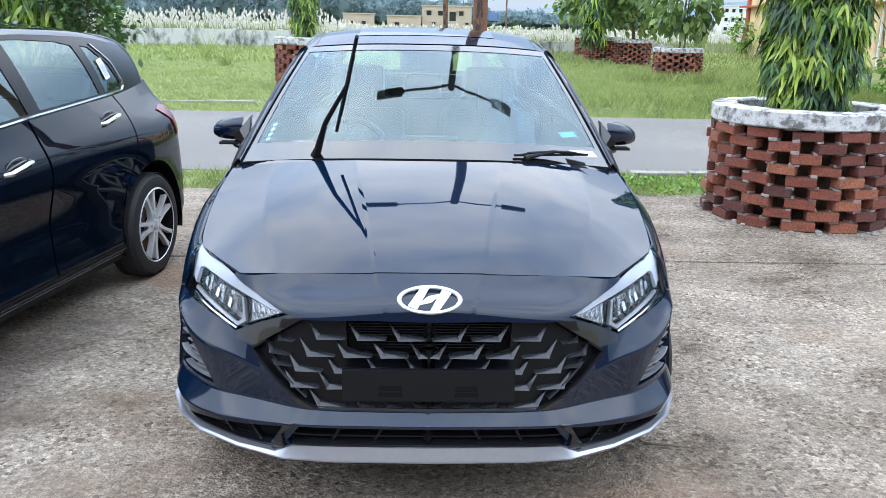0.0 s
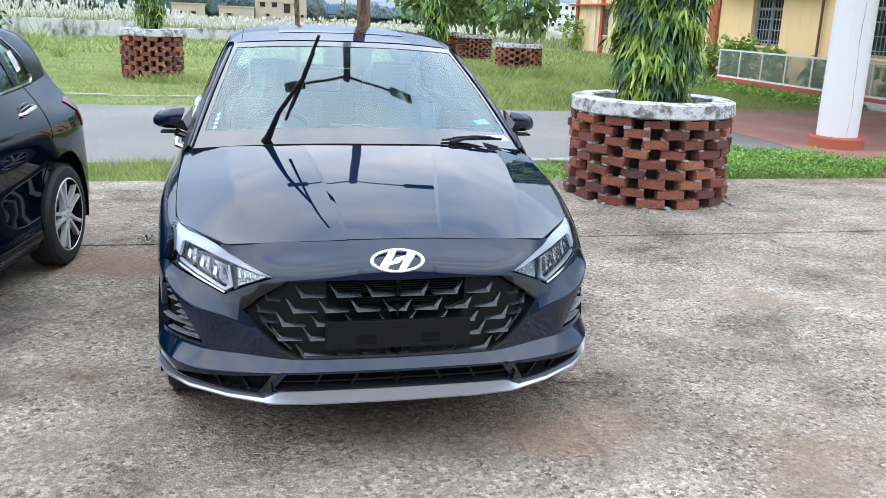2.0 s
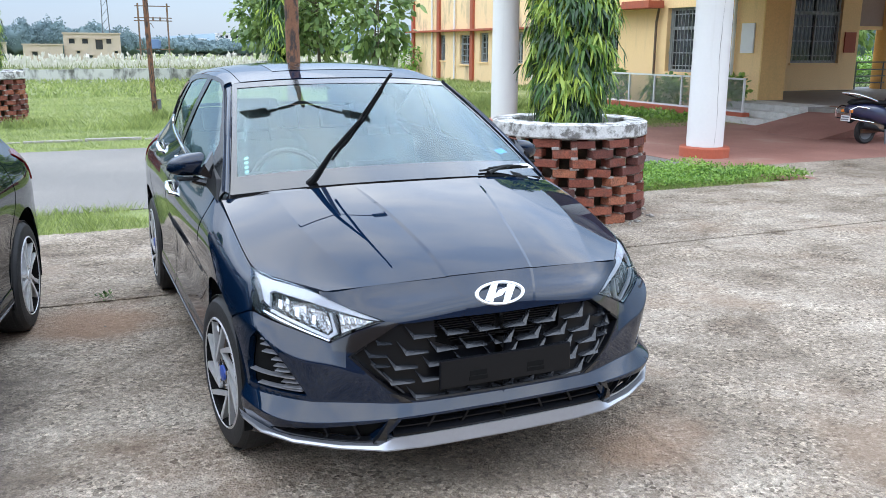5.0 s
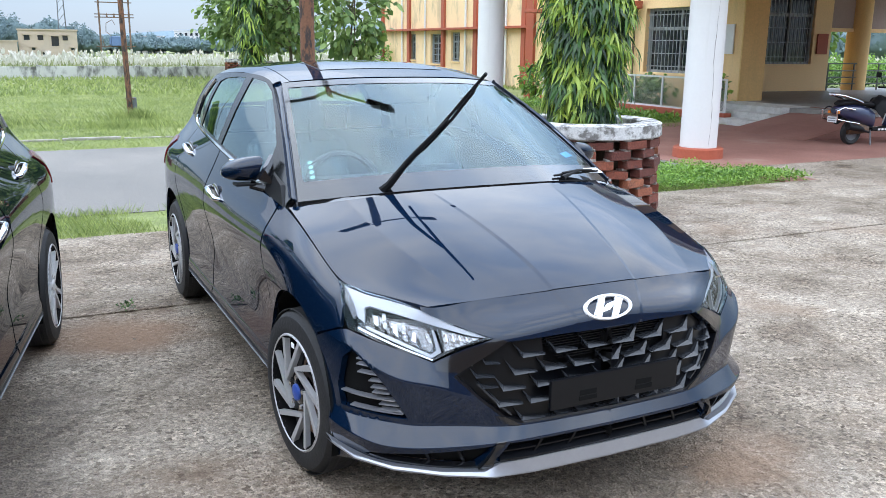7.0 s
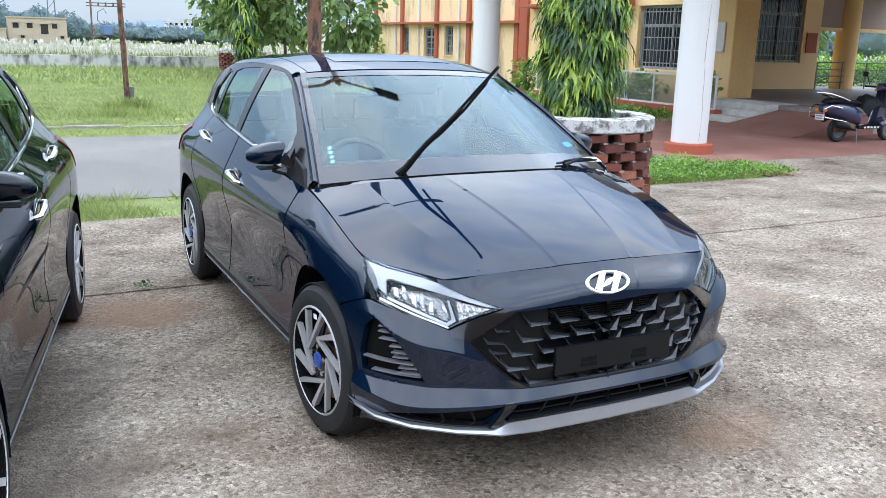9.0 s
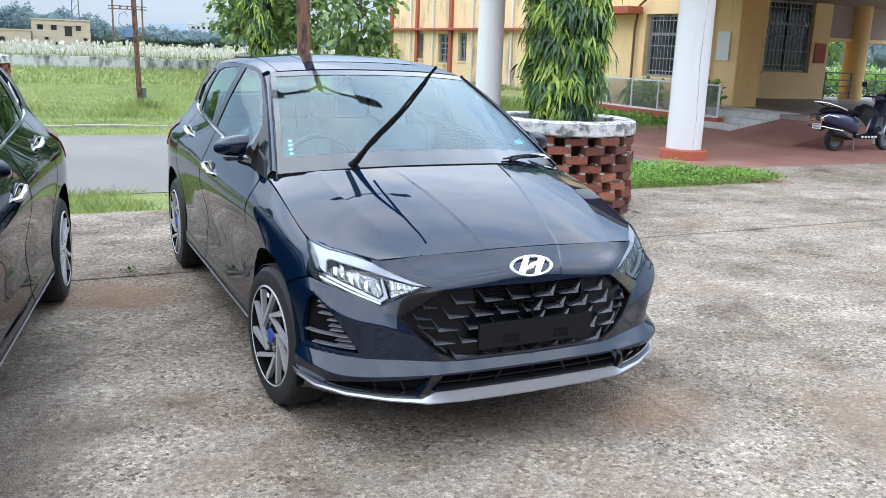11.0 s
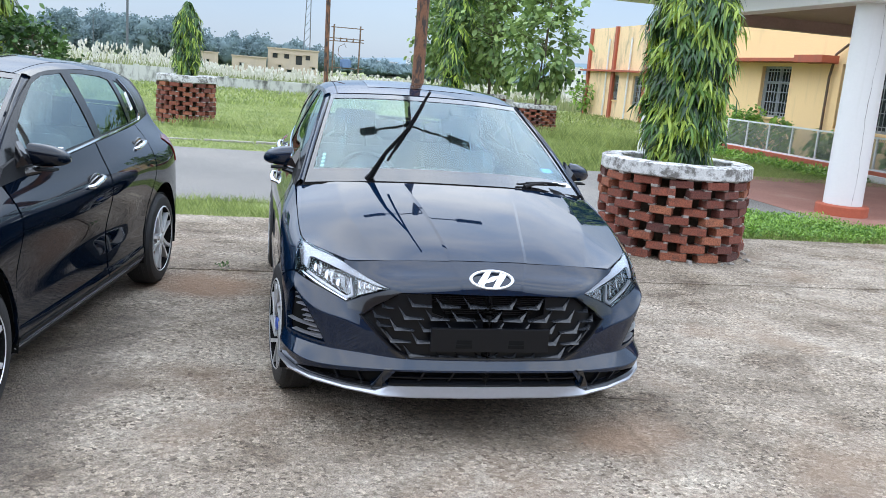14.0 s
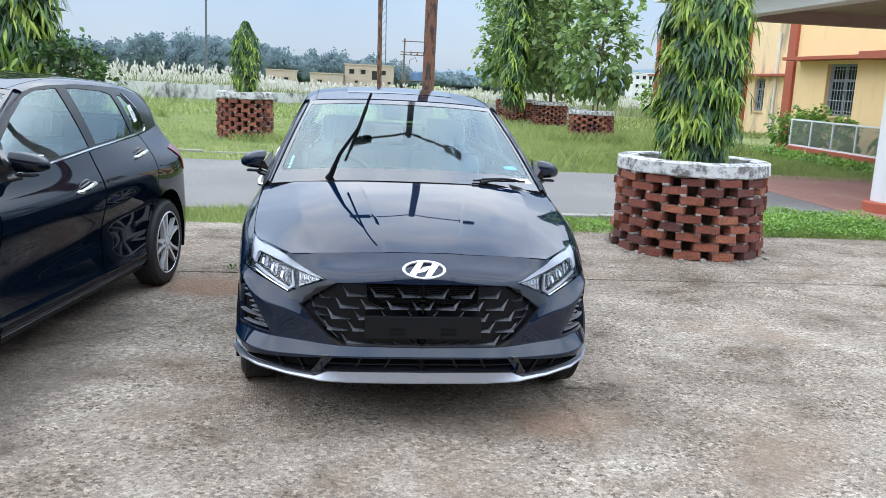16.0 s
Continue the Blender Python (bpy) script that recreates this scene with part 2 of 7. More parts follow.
def turf():
    m, n, l, b = shader("turf")
    v = n.new("ShaderNodeTexCoord").outputs["Object"]
    big = noise_node(n, l, v, 0.18, 5, 0.6)
    mid = noise_node(n, l, v, 1.7, 5, 0.65)
    fine = noise_node(n, l, v, 30, 3, 0.7)
    c = ramp(n, l, mid, [(0.3, (0.12, 0.145, 0.048)), (0.55, (0.205, 0.235, 0.080)), (0.75, (0.31, 0.30, 0.135))])
    s = ramp(n, l, big, [(0.35, (0.8, 0.85, 0.8)), (0.65, (1.15, 1.1, 1.05))])
    c = blend(n, l, 1.0, c, s, "MULTIPLY")
    f2 = ramp(n, l, fine, [(0.3, (0.65, 0.68, 0.6)), (0.7, (1.25, 1.25, 1.2))])
    l.new(blend(n, l, 1.0, c, f2, "MULTIPLY"), b.inputs["Base Color"])
    b.inputs["Roughness"].default_value = 0.9
    bump_node(n, l, b, fine, 0.8, 0.03)
    return m


def foliage(name, dark, light, gloss=0.45):
    """Leaves: colour differs from leaf to leaf, and light comes through them."""
    m, n, l, b = shader(name)
    geo = n.new("ShaderNodeNewGeometry")
    v = n.new("ShaderNodeTexCoord").outputs["Object"]
    big = noise_node(n, l, v, 1.6, 3)
    add = n.new("ShaderNodeMath")
    add.operation = "MULTIPLY_ADD"
    add.inputs[1].default_value = 0.6
    l.new(geo.outputs["Random Per Island"], add.inputs[0])
    l.new(big, add.inputs[2])
    mid = tuple((a + c) / 2 for a, c in zip(dark, light))
    c = ramp(n, l, add.outputs[0], [(0.45, dark), (0.8, mid), (1.02, light)])
    l.new(c, b.inputs["Base Color"])
    b.inputs["Roughness"].default_value = gloss
    tr = n.new("ShaderNodeBsdfTranslucent")
    l.new(c, tr.inputs["Color"])
    ms = n.new("ShaderNodeMixShader")
    ms.inputs["Fac"].default_value = 0.3
    l.new(b.outputs["BSDF"], ms.inputs[1])
    l.new(tr.outputs["BSDF"], ms.inputs[2])
    l.new(ms.outputs["Shader"], n["Material Output"].inputs["Surface"])
    return m


def pane(name, tint, ior=1.5, rough=0.0):
    m, n, l, b = shader(name)
    n.remove(b)
    t = n.new("ShaderNodeBsdfTransparent")
    t.inputs["Color"].default_value = (*tint, 1)
    g = n.new("ShaderNodeBsdfGlossy")
    g.inputs["Roughness"].default_value = rough
    g.inputs["Color"].default_value = (0.80, 0.97, 1.0, 1)
    f = n.new("ShaderNodeFresnel")
    f.inputs["IOR"].default_value = ior
    ms = n.new("ShaderNodeMixShader")
    l.new(f.outputs["Fac"], ms.inputs["Fac"])
    l.new(t.outputs["BSDF"], ms.inputs[1])
    l.new(g.outputs["BSDF"], ms.inputs[2])
    l.new(ms.outputs["Shader"], n["Material Output"].inputs["Surface"])
    return m


def streaked(name, colour, streak, amount=0.5, scale=(3, 3, 0.4), rough=0.7, bump=0.15, grain=1.0):
    """Painted plaster with rain streaks and blotches of mould."""
    m, n, l, b = shader(name)
    tc = n.new("ShaderNodeTexCoord").outputs["Object"]
    mp = n.new("ShaderNodeMapping")
    mp.inputs["Scale"].default_value = scale
    l.new(tc, mp.inputs["Vector"])
    s = noise_node(n, l, mp.outputs["Vector"], 1.0, 6, 0.65)
    f = noise_node(n, l, tc, 25, 4, 0.6)
    k = ramp(n, l, s, [(0.60 - 0.14 * amount, (0, 0, 0)), (0.84 - 0.2 * amount, (amount, amount, amount))])
    base = ramp(n, l, f, [(0.3, tuple((1 - 0.1 * grain) * x for x in colour)), (0.7, tuple(min(1, (1 + 0.06 * grain) * x) for x in colour))])
    l.new(blend(n, l, k, base, streak), b.inputs["Base Color"])
    b.inputs["Roughness"].default_value = rough
    bump_node(n, l, b, f, bump)
    return m


def patchy(name, colour, other, lo, hi, scale=8.0, rough=0.8, bump=0.4, stretch=(1, 1, 1), metal=0.0):
    """One colour showing through patches of another: worn whitewash, rust."""
    m, n, l, b = shader(name)
    tc = n.new("ShaderNodeTexCoord").outputs["Object"]
    mp = n.new("ShaderNodeMapping")
    mp.inputs["Scale"].default_value = stretch
    l.new(tc, mp.inputs["Vector"])
    s = noise_node(n, l, mp.outputs["Vector"], scale, 7, 0.7)
    f = noise_node(n, l, tc, 60, 3, 0.6)
    k = ramp(n, l, s, [(lo, (0, 0, 0)), (hi, (1, 1, 1))])
    c = blend(n, l, k, colour, other)
    g = ramp(n, l, f, [(0.3, (0.8, 0.8, 0.8)), (0.7, (1.12, 1.12, 1.12))])
    l.new(blend(n, l, 1.0, c, g, "MULTIPLY"), b.inputs["Base Color"])
    b.inputs["Roughness"].default_value, b.inputs["Metallic"].default_value = rough, metal
    bump_node(n, l, b, s, bump)
    return m


def car_paint(name, dark, light, ior):
    m, n, l, b = shader(name)
    v = n.new("ShaderNodeTexCoord").outputs["Object"]
    flake = noise_node(n, l, v, 900, 2)
    dust = noise_node(n, l, v, 7, 5, 0.6)
    l.new(ramp(n, l, flake, [(0.3, dark), (0.7, light)]), b.inputs["Base Color"])
    b.inputs["Roughness"].default_value = 0.5
    b.inputs["Specular IOR Level"].default_value = 0.0
    b.inputs["Coat Weight"].default_value = 1.0
    b.inputs["Coat IOR"].default_value = ior
    l.new(ramp(n, l, dust, [(0.35, (0.012, 0.012, 0.012)), (0.75, (0.045, 0.045, 0.045))]), b.inputs["Coat Roughness"])
    return m


def brickwork():
    """Fired clay: every brick its own tone from maroon to orange, with soot and lime on it."""
    m, n, l, b = shader("fired_brick")
    v = n.new("ShaderNodeTexCoord").outputs["Object"]
    own = n.new("ShaderNodeObjectInfo").outputs["Random"]
    shift = n.new("ShaderNodeVectorMath")
    shift.operation = "ADD"
    l.new(v, shift.inputs[0])
    l.new(own, shift.inputs[1])
    big, fine = noise_node(n, l, shift.outputs[0], 11, 5, 0.65), noise_node(n, l, shift.outputs[0], 70, 4, 0.7)
    c = ramp(n, l, own, [(0.0, (0.095, 0.032, 0.026)), (0.3, (0.17, 0.046, 0.030)), (0.65, (0.24, 0.066, 0.038)), (1.0, (0.33, 0.115, 0.060))])
    c = blend(n, l, ramp(n, l, big, [(0.5, (0, 0, 0)), (0.72, (0.75, 0.75, 0.75))]), c, (0.085, 0.05, 0.042))
    c = blend(n, l, 0.8, c, ramp(n, l, fine, [(0.34, (0.5, 0.48, 0.46)), (0.52, (1, 1, 1)), (0.68, (1.5, 1.45, 1.4))]), "MULTIPLY")
    l.new(c, b.inputs["Base Color"])
    b.inputs["Roughness"].default_value = 0.9
    bump_node(n, l, b, fine, 0.9)
    return m


PAINT = car_paint("deep_blue_black_paint", (0.0008, 0.0050, 0.0140), (0.0019, 0.0112, 0.0310), 1.53)
# the same blue-black, with the second car's darker reflections put into colour and coat
DIMMEDPAINT = car_paint("dimmed_blue_black_paint", (0.0009, 0.0025, 0.006), (0.0018, 0.005, 0.011), 1.42)
YARD, ASPHALT, REDPAVE, TURF = concrete_yard(), asphalt(), red_paving(), turf()
GLOSSBLACK = plain("gloss_black_trim", (0.006, 0.006, 0.007), 0.12, coat=0.6, vary=0.2)
MATTBLACK = plain("matt_black_plastic", (0.010, 0.010, 0.011), 0.5, vary=0.2, bump=0.06, fine=300, spec=0.15)
SATINBLACK = plain("satin_black_pillar", (0.006, 0.007, 0.008), 0.2, vary=0.2, spec=0.3)
BEZEL = plain("grey_lamp_bezel", (0.16, 0.165, 0.18), 0.35, metal=0.6, vary=0.2)
GRILLEBLACK = plain("satin_dark_grey_plastic", (0.004, 0.0045, 0.006), 0.28, vary=0.15, spec=0.25)
VOID = plain("unlit_inner_black", (0.006, 0.006, 0.006), 0.9, spec=0.1)
SILVER = plain("satin_silver_plastic", (0.36, 0.37, 0.40), 0.32, metal=0.7, vary=0.05)
CHROME = plain("chrome", (0.78, 0.79, 0.80), 0.08, metal=1.0, vary=0.03)
VENTFIN = plain("grey_vent_fin", (0.17, 0.175, 0.19), 0.3, vary=0.15)
FIN = plain("dark_satin_fin", (0.022, 0.024, 0.028), 0.24, vary=0.15)
REFLECTOR = plain("lamp_reflector", (0.46, 0.46, 0.47), 0.16, metal=0.95, vary=0.5, scale=40, fine=70, bump=0.9)
WHITEPIPE = plain("white_light_pipe", (0.44, 0.45, 0.50), 0.25, coat=0.5, vary=0.06)
MIRRORGLASS = plain("mirror_glass", (0.82, 0.84, 0.86), 0.01, metal=1.0, vary=0.01)
EMBLEM = plain("bright_white_chrome", (0.86, 0.88, 0.9), 0.2, metal=0.25, vary=0.02)
RUBBER = plain("tyre_rubber", (0.013, 0.013, 0.014), 0.7, vary=0.25, bump=0.25, fine=90)
ALLOY = plain("machined_alloy", (0.50, 0.50, 0.51), 0.42, metal=0.5, vary=0.06)
SILVERALLOY = plain("silver_alloy", (0.66, 0.67, 0.69), 0.4, metal=0.5, vary=0.06)
BLUECAP = plain("blue_film_cap", (0.02, 0.07, 0.32), 0.4, vary=0.2)
GLASS = pane("car_glass", (0.86, 0.96, 0.95), 1.68)
SIDEGLASS = pane("car_side_glass", (0.74, 0.86, 0.85), 2.3)
LENS = pane("clear_lens", (0.97, 0.97, 0.97), 1.33)
SEAT = plain("grey_seat_cloth", (0.26, 0.29, 0.30), 0.8, vary=0.2, bump=0.2)
FILM = pane("thin_plastic_film", (0.86, 0.9, 0.92), 2.3, 0.3)
DASH = plain("dashboard_plastic", (0.07, 0.075, 0.08), 0.6, vary=0.15, bump=0.1, fine=200)
LINING = plain("pale_headlining", (0.6, 0.63, 0.63), 0.9, vary=0.08)
TAIL = plain("red_tail_lens", (0.16, 0.008, 0.008), 0.2, coat=0.3, vary=0.2)
STICKER = plain("blue_sticker", (0.03, 0.38, 0.72), 0.5, vary=0.1)
PAPER = plain("white_paper", (0.78, 0.79, 0.8), 0.7, vary=0.04)
GREYINK = plain("grey_print", (0.25, 0.26, 0.28), 0.7)
TEALDOT = plain("teal_sticker", (0.35, 0.75, 0.68), 0.5)
BRICK = brickwork()
MORTAR = patchy("cement_mortar", (0.36, 0.33, 0.30), (0.22, 0.20, 0.18), 0.4, 0.65, 14, 0.95, 0.8)
WHITEWASH = patchy("worn_whitewash", (0.54, 0.535, 0.52), (0.15, 0.14, 0.13), 0.45, 0.58, 10.0, 0.9, 0.6)
SOIL = plain("garden_soil", (0.07, 0.05, 0.035), 0.95, vary=0.4, scale=12, bump=0.8)
CREAM = streaked("cream_yellow_wall", (0.90, 0.61, 0.31), (0.36, 0.27, 0.16), 0.35)
CREAMWING = streaked("stained_cream_wall", (0.86, 0.61, 0.35), (0.22, 0.18, 0.14), 0.75, (1.3, 1.3, 0.5))
# darker than CREAM: the porch side wall's shade is put into this colour
DARKCREAM = streaked("ochre_and_shaded_cream", (0.80, 0.51, 0.21), (0.5, 0.34, 0.15), 0.3)
REDTRIM = streaked("red_oxide_trim", (0.40, 0.09, 0.045), (0.18, 0.09, 0.06), 0.5)
WHITEPAINT = streaked("white_column_paint", (0.68, 0.665, 0.65), (0.45, 0.43, 0.36), 0.35, (4, 4, 0.22), 0.6, 0.02, 0.2)
SOFFIT = streaked("brown_soffit", (0.36, 0.26, 0.22), (0.22, 0.15, 0.13), 0.4, (1, 1, 1))
STEPSTONE = patchy("grey_step_stone", (0.62, 0.61, 0.58), (0.44, 0.43, 0.40), 0.45, 0.7, 6, 0.8, 0.3)
FLOORSTONE = patchy("dull_grey_floor", (0.30, 0.285, 0.265), (0.22, 0.205, 0.19), 0.4, 0.7, 4, 0.5, 0.1)
RUST = patchy("rusty_painted_iron", (0.19, 0.085, 0.045), (0.045, 0.033, 0.028), 0.47, 0.56, 7.0, 0.85, 0.5, (3, 3, 0.9))
OLDIRON = patchy("weathered_iron", (0.12, 0.085, 0.065), (0.24, 0.13, 0.07), 0.45, 0.65, 7, 0.85, 0.4)
POSTDARK = plain("dark_upper_post", (0.018, 0.018, 0.02), 0.6, vary=0.3)
GREYIRON = plain("grey_painted_steel", (0.10, 0.11, 0.12), 0.5, vary=0.2)
MESHWHITE = plain("white_painted_rail", (0.70, 0.71, 0.70), 0.5, vary=0.12)
WIRE = plain("galvanised_wire", (0.22, 0.24, 0.23), 0.6, vary=0.1)
DARKGLASS = plain("dark_window_glass", (0.02, 0.025, 0.03), 0.08, vary=0.3)
WINFRAME = plain("grey_window_frame", (0.30, 0.32, 0.33), 0.5, vary=0.15)
BARK = plain("rough_bark", (0.13, 0.10, 0.075), 0.9, vary=0.35, scale=14, bump=0.8)
ASHOKA = foliage("ashoka_leaves", (0.07, 0.18, 0.02), (0.42, 0.54, 0.09), 0.4)
# older inner leaves, with the shade inside the crown put into their colour
ASHOKADARK = foliage("old_shaded_ashoka_leaves", (0.010, 0.036, 0.014), (0.06, 0.155, 0.035), 0.28)
BROAD = foliage("broad_teak_leaves", (0.05, 0.115, 0.03), (0.26, 0.37, 0.12), 0.5)
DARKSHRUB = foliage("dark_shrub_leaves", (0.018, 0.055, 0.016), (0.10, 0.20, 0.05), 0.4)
SHRUB = foliage("low_shrub_leaves", (0.07, 0.17, 0.03), (0.27, 0.45, 0.08), 0.5)
GRASS = foliage("grass_blades", (0.12, 0.175, 0.045), (0.36, 0.42, 0.14), 0.6)
REED = foliage("reed_blades", (0.13, 0.17, 0.06), (0.30, 0.31, 0.15), 0.6)
PLUME = plain("white_reed_plume", (0.66, 0.63, 0.57), 0.95, vary=0.12)
# the blue-grey of distance haze is mixed into this leaf colour
FARTREE = foliage("haze_tinted_tree_leaves", (0.13, 0.195, 0.21), (0.175, 0.245, 0.25), 0.95)
FARWALL = streaked("distant_plaster", (0.44, 0.35, 0.265), (0.3, 0.27, 0.23), 0.5, (0.3, 0.3, 0.15))
OLDWALL = streaked("mouldy_boundary_plaster", (0.50, 0.50, 0.47), (0.09, 0.09, 0.08), 1.0, (2.2, 2.2, 1.1))
SCOOTBLUE = plain("dark_blue_scooter_paint", (0.012, 0.018, 0.06), 0.3, coat=0.9, vary=0.15)
ORANGE = plain("orange_indicator", (0.8, 0.22, 0.02), 0.3)

# ---- building blocks ----
def thing(name, label, category, m=None, group="", kind=""):
    ob = new(name)
    ob.empty_display_size = 0.1
    if m is not None:
        ob.matrix_world = m
    return tagged(ob, label, category, group, kind)


def finish(name, bm, material, smooth=False, angle=35.0):
    me = bpy.data.meshes.new(name)
    bm.to_mesh(me)
    bm.free()
    for mt in (material if isinstance(material, (list, tuple)) else [material]):
        me.materials.append(mt)
    if smooth:
        me.polygons.foreach_set("use_smooth", [True] * len(me.polygons))
        me.set_sharp_from_angle(angle=radians(angle))
    return me


def part(name, bm, material, parent, label="", smooth=False, m=None, angle=35.0):
    ob = new(name, finish(name, bm, material, smooth, angle))
    ob.parent = parent
    if m is not None:
        ob.matrix_basis = m
    return tagged(ob, label)


def whole(name, bm, material, label, category, group="", kind="", smooth=False, m=None, angle=35.0):
    ob = new(name, finish(name, bm, material, smooth, angle))
    if m is not None:
        ob.matrix_world = m
    return tagged(ob, label, category, group, kind)


def box(bm, x0, x1, y0, y1, z0, z1, bevel=0.0, m=None):
    r = bmesh.ops.create_cube(bm, size=1.0)
    vs = r["verts"]
    for v in vs:
        v.co = Vector((x0 + (v.co.x + 0.5) * (x1 - x0), y0 + (v.co.y + 0.5) * (y1 - y0), z0 + (v.co.z + 0.5) * (z1 - z0)))
    if bevel:
        es = {e for v in vs for e in v.link_edges}
        g = bmesh.ops.bevel(bm, geom=list(es), offset=bevel, segments=2, affect="EDGES", profile=0.6)
        vs = list({v for f in g["faces"] for v in f.verts} | {v for v in vs if v.is_valid})
    if m is not None:
        bmesh.ops.transform(bm, matrix=m, verts=[v for v in vs if v.is_valid])
    return bm


def tube(bm, points, radii, segs=10, caps=True):
    """A round bar through points; radii: one, or one a point."""
    pts = [Vector(p) for p in points]
    if not isinstance(radii, (list, tuple)):
        radii = [radii] * len(pts)
    rings = []
    ref = None
    for i, p in enumerate(pts):
        d = (pts[min(i + 1, len(pts) - 1)] - pts[max(i - 1, 0)]).normalized()
        if ref is None:
            ref = d.orthogonal().normalized()
        a = (ref - d * ref.dot(d))
        a = a.normalized() if a.length > 1e-6 else d.orthogonal().normalized()
        ref = a
        b = d.cross(a)
        rings.append([bm.verts.new(p + radii[i] * (math.cos(k * math.tau / segs) * a + math.sin(k * math.tau / segs) * b)) for k in range(segs)])
    for r0, r1 in zip(rings, rings[1:]):
        for k in range(segs):
            bm.faces.new((r0[k], r0[(k + 1) % segs], r1[(k + 1) % segs], r1[k]))
    if caps:
        bm.faces.new(rings[0][::-1])
        bm.faces.new(rings[-1])
    return bm


def lathe(bm, profile, segs=32, axis="z", closed=False):
    """Turn (radius, height) pairs round an axis."""
    rings = []
    for r, h in profile:
        ring = []
        for k in range(segs):
            a = k * math.tau / segs
            c, s = r * math.cos(a), r * math.sin(a)
            co = (c, s, h) if axis == "z" else (h, c, s)
            ring.append(bm.verts.new(co))
        rings.append(ring)
    pairs = list(zip(rings, rings[1:])) + ([(rings[-1], rings[0])] if closed else [])
    for r0, r1 in pairs:
        for k in range(segs):
            q = (r0[k], r0[(k + 1) % segs], r1[(k + 1) % segs], r1[k])
            bm.faces.new(q)
    return bm


def prism(bm, poly, depth, place):
    """Extrude a polygon (a, b) by depth; place(a, b, d) gives the point."""
    lo = [bm.verts.new(place(a, b, 0)) for a, b in poly]
    hi = [bm.verts.new(place(a, b, depth)) for a, b in poly]
    n = len(poly)
    bm.faces.new(lo)
    bm.faces.new(hi[::-1])
    for i in range(n):
        bm.faces.new((lo[(i + 1) % n], lo[i], hi[i], hi[(i + 1) % n]))
    bmesh.ops.recalc_face_normals(bm, faces=bm.faces)
    return bm


def from_data(name, verts, faces, material, smooth=False):
    me = bpy.data.meshes.new(name)
    me.from_pydata(verts, [], faces)
    for mt in (material if isinstance(material, (list, tuple)) else [material]):
        me.materials.append(mt)
    if smooth:
        me.polygons.foreach_set("use_smooth", [True] * len(me.polygons))
    me.update()
    return me


def cluster(name, verts, faces, material, label, category, smooth=False):
    ob = new(name, from_data(name, verts, faces, material, smooth))
    return tagged(ob, label, category, kind="stuff")

# ---- ground and roads ----
def sheet(name, x0, x1, y0, y1, z0, z1, material, label, category, step=0.0, rough=0.0):
    bm = bmesh.new()
    box(bm, x0, x1, y0, y1, z0, z1)
    return whole(name, bm, material, label, category, kind="structure")


bm = bmesh.new()
bmesh.ops.create_grid(bm, x_segments=60, y_segments=60, size=1)
for v in bm.verts:
    sx, sy = v.co.x, v.co.y
    v.co.x = 900 * sx * abs(sx)
    v.co.y = 400 + 900 * sy * abs(sy)
    far = max(0.0, v.co.y - 46)
    v.co.z = -0.07 - 3.0 * (1 - math.exp(-far / 90))
whole("ground", bm, TURF, "green turf field reaching to the far tree line", "ground", kind="structure", smooth=True)
# the yard is cast in bays with an open joint between them
bm = bmesh.new()
for y0, y1 in ((-14.0, 3.160), (3.190, 5.5)):
    box(bm, -30, 6.55, y0, y1, -0.25, 0.0, 0.006)
box(bm, 6.55, 30, -14, 5.5, -0.25, -0.001, 0.004)
box(bm, 7.45, 30, 5.5, 6.78, -0.25, -0.001, 0.004)
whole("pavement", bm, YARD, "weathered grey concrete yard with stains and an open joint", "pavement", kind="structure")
sheet("verge", -60, 6.9, 5.5, 6.55, -0.2, -0.02, TURF, "narrow grass strip between the yard and the road", "verge")
sheet("road", -300, 6.9, 6.55, 12.15, -0.25, -0.012, ASPHALT, "worn grey asphalt road", "road")
sheet("driveway", 6.9, 40, 5.5, 13.0, -0.25, -0.006, REDPAVE, "red-brown oxide paved forecourt under the porch", "driveway")
bm = bmesh.new()
for i in range(5):
    box(bm, 2.2 + i * 0.62, 2.78 + i * 0.62, 6.36, 6.5, -0.1, 0.06 + 0.006 * (i % 2), 0.015)
whole("kerb", bm, MORTAR, "low broken grey concrete kerb along the road", "kerb", kind="structure")
bm = bmesh.new()
for i in range(14):
    box(bm, -9 + i * 1.0, -8.04 + i * 1.0, 14.04, 14.14, -0.1, -0.045 + 0.012 * (i % 3), 0.015)
whole("kerb", bm, MORTAR, "line of sunken grey kerb stones in the field grass", "kerb", kind="structure")

# unseen wall added behind the viewer; it closes the yard and darkens car reflections
bm = bmesh.new()
box(bm, -26, 30, -14.4, -14.0, -.25, 5.0)
whole("reflection_wall", bm, OLDIRON, "added unseen dark wall behind the viewer, darkening car reflections", "wall", kind="structure")

# ---- cars: curved panels cut from lofted surfaces ----
def spline_matrix(n, sharp=(), level=False):
    """Second derivatives of the natural cubic spline through n even knots, as a matrix on the values; it breaks at sharp knots."""
    a, r = np.eye(n), np.zeros((n, n))
    for i in range(1, n - 1):
        if i in sharp:
            continue
        a[i, i - 1:i + 2] = (1, 4, 1)
        r[i, i - 1:i + 2] = (6, -12, 6)
    if level:
        a[0, :2], r[0, :2] = (2, 1), (-6, 6)
    return np.linalg.solve(a, r)


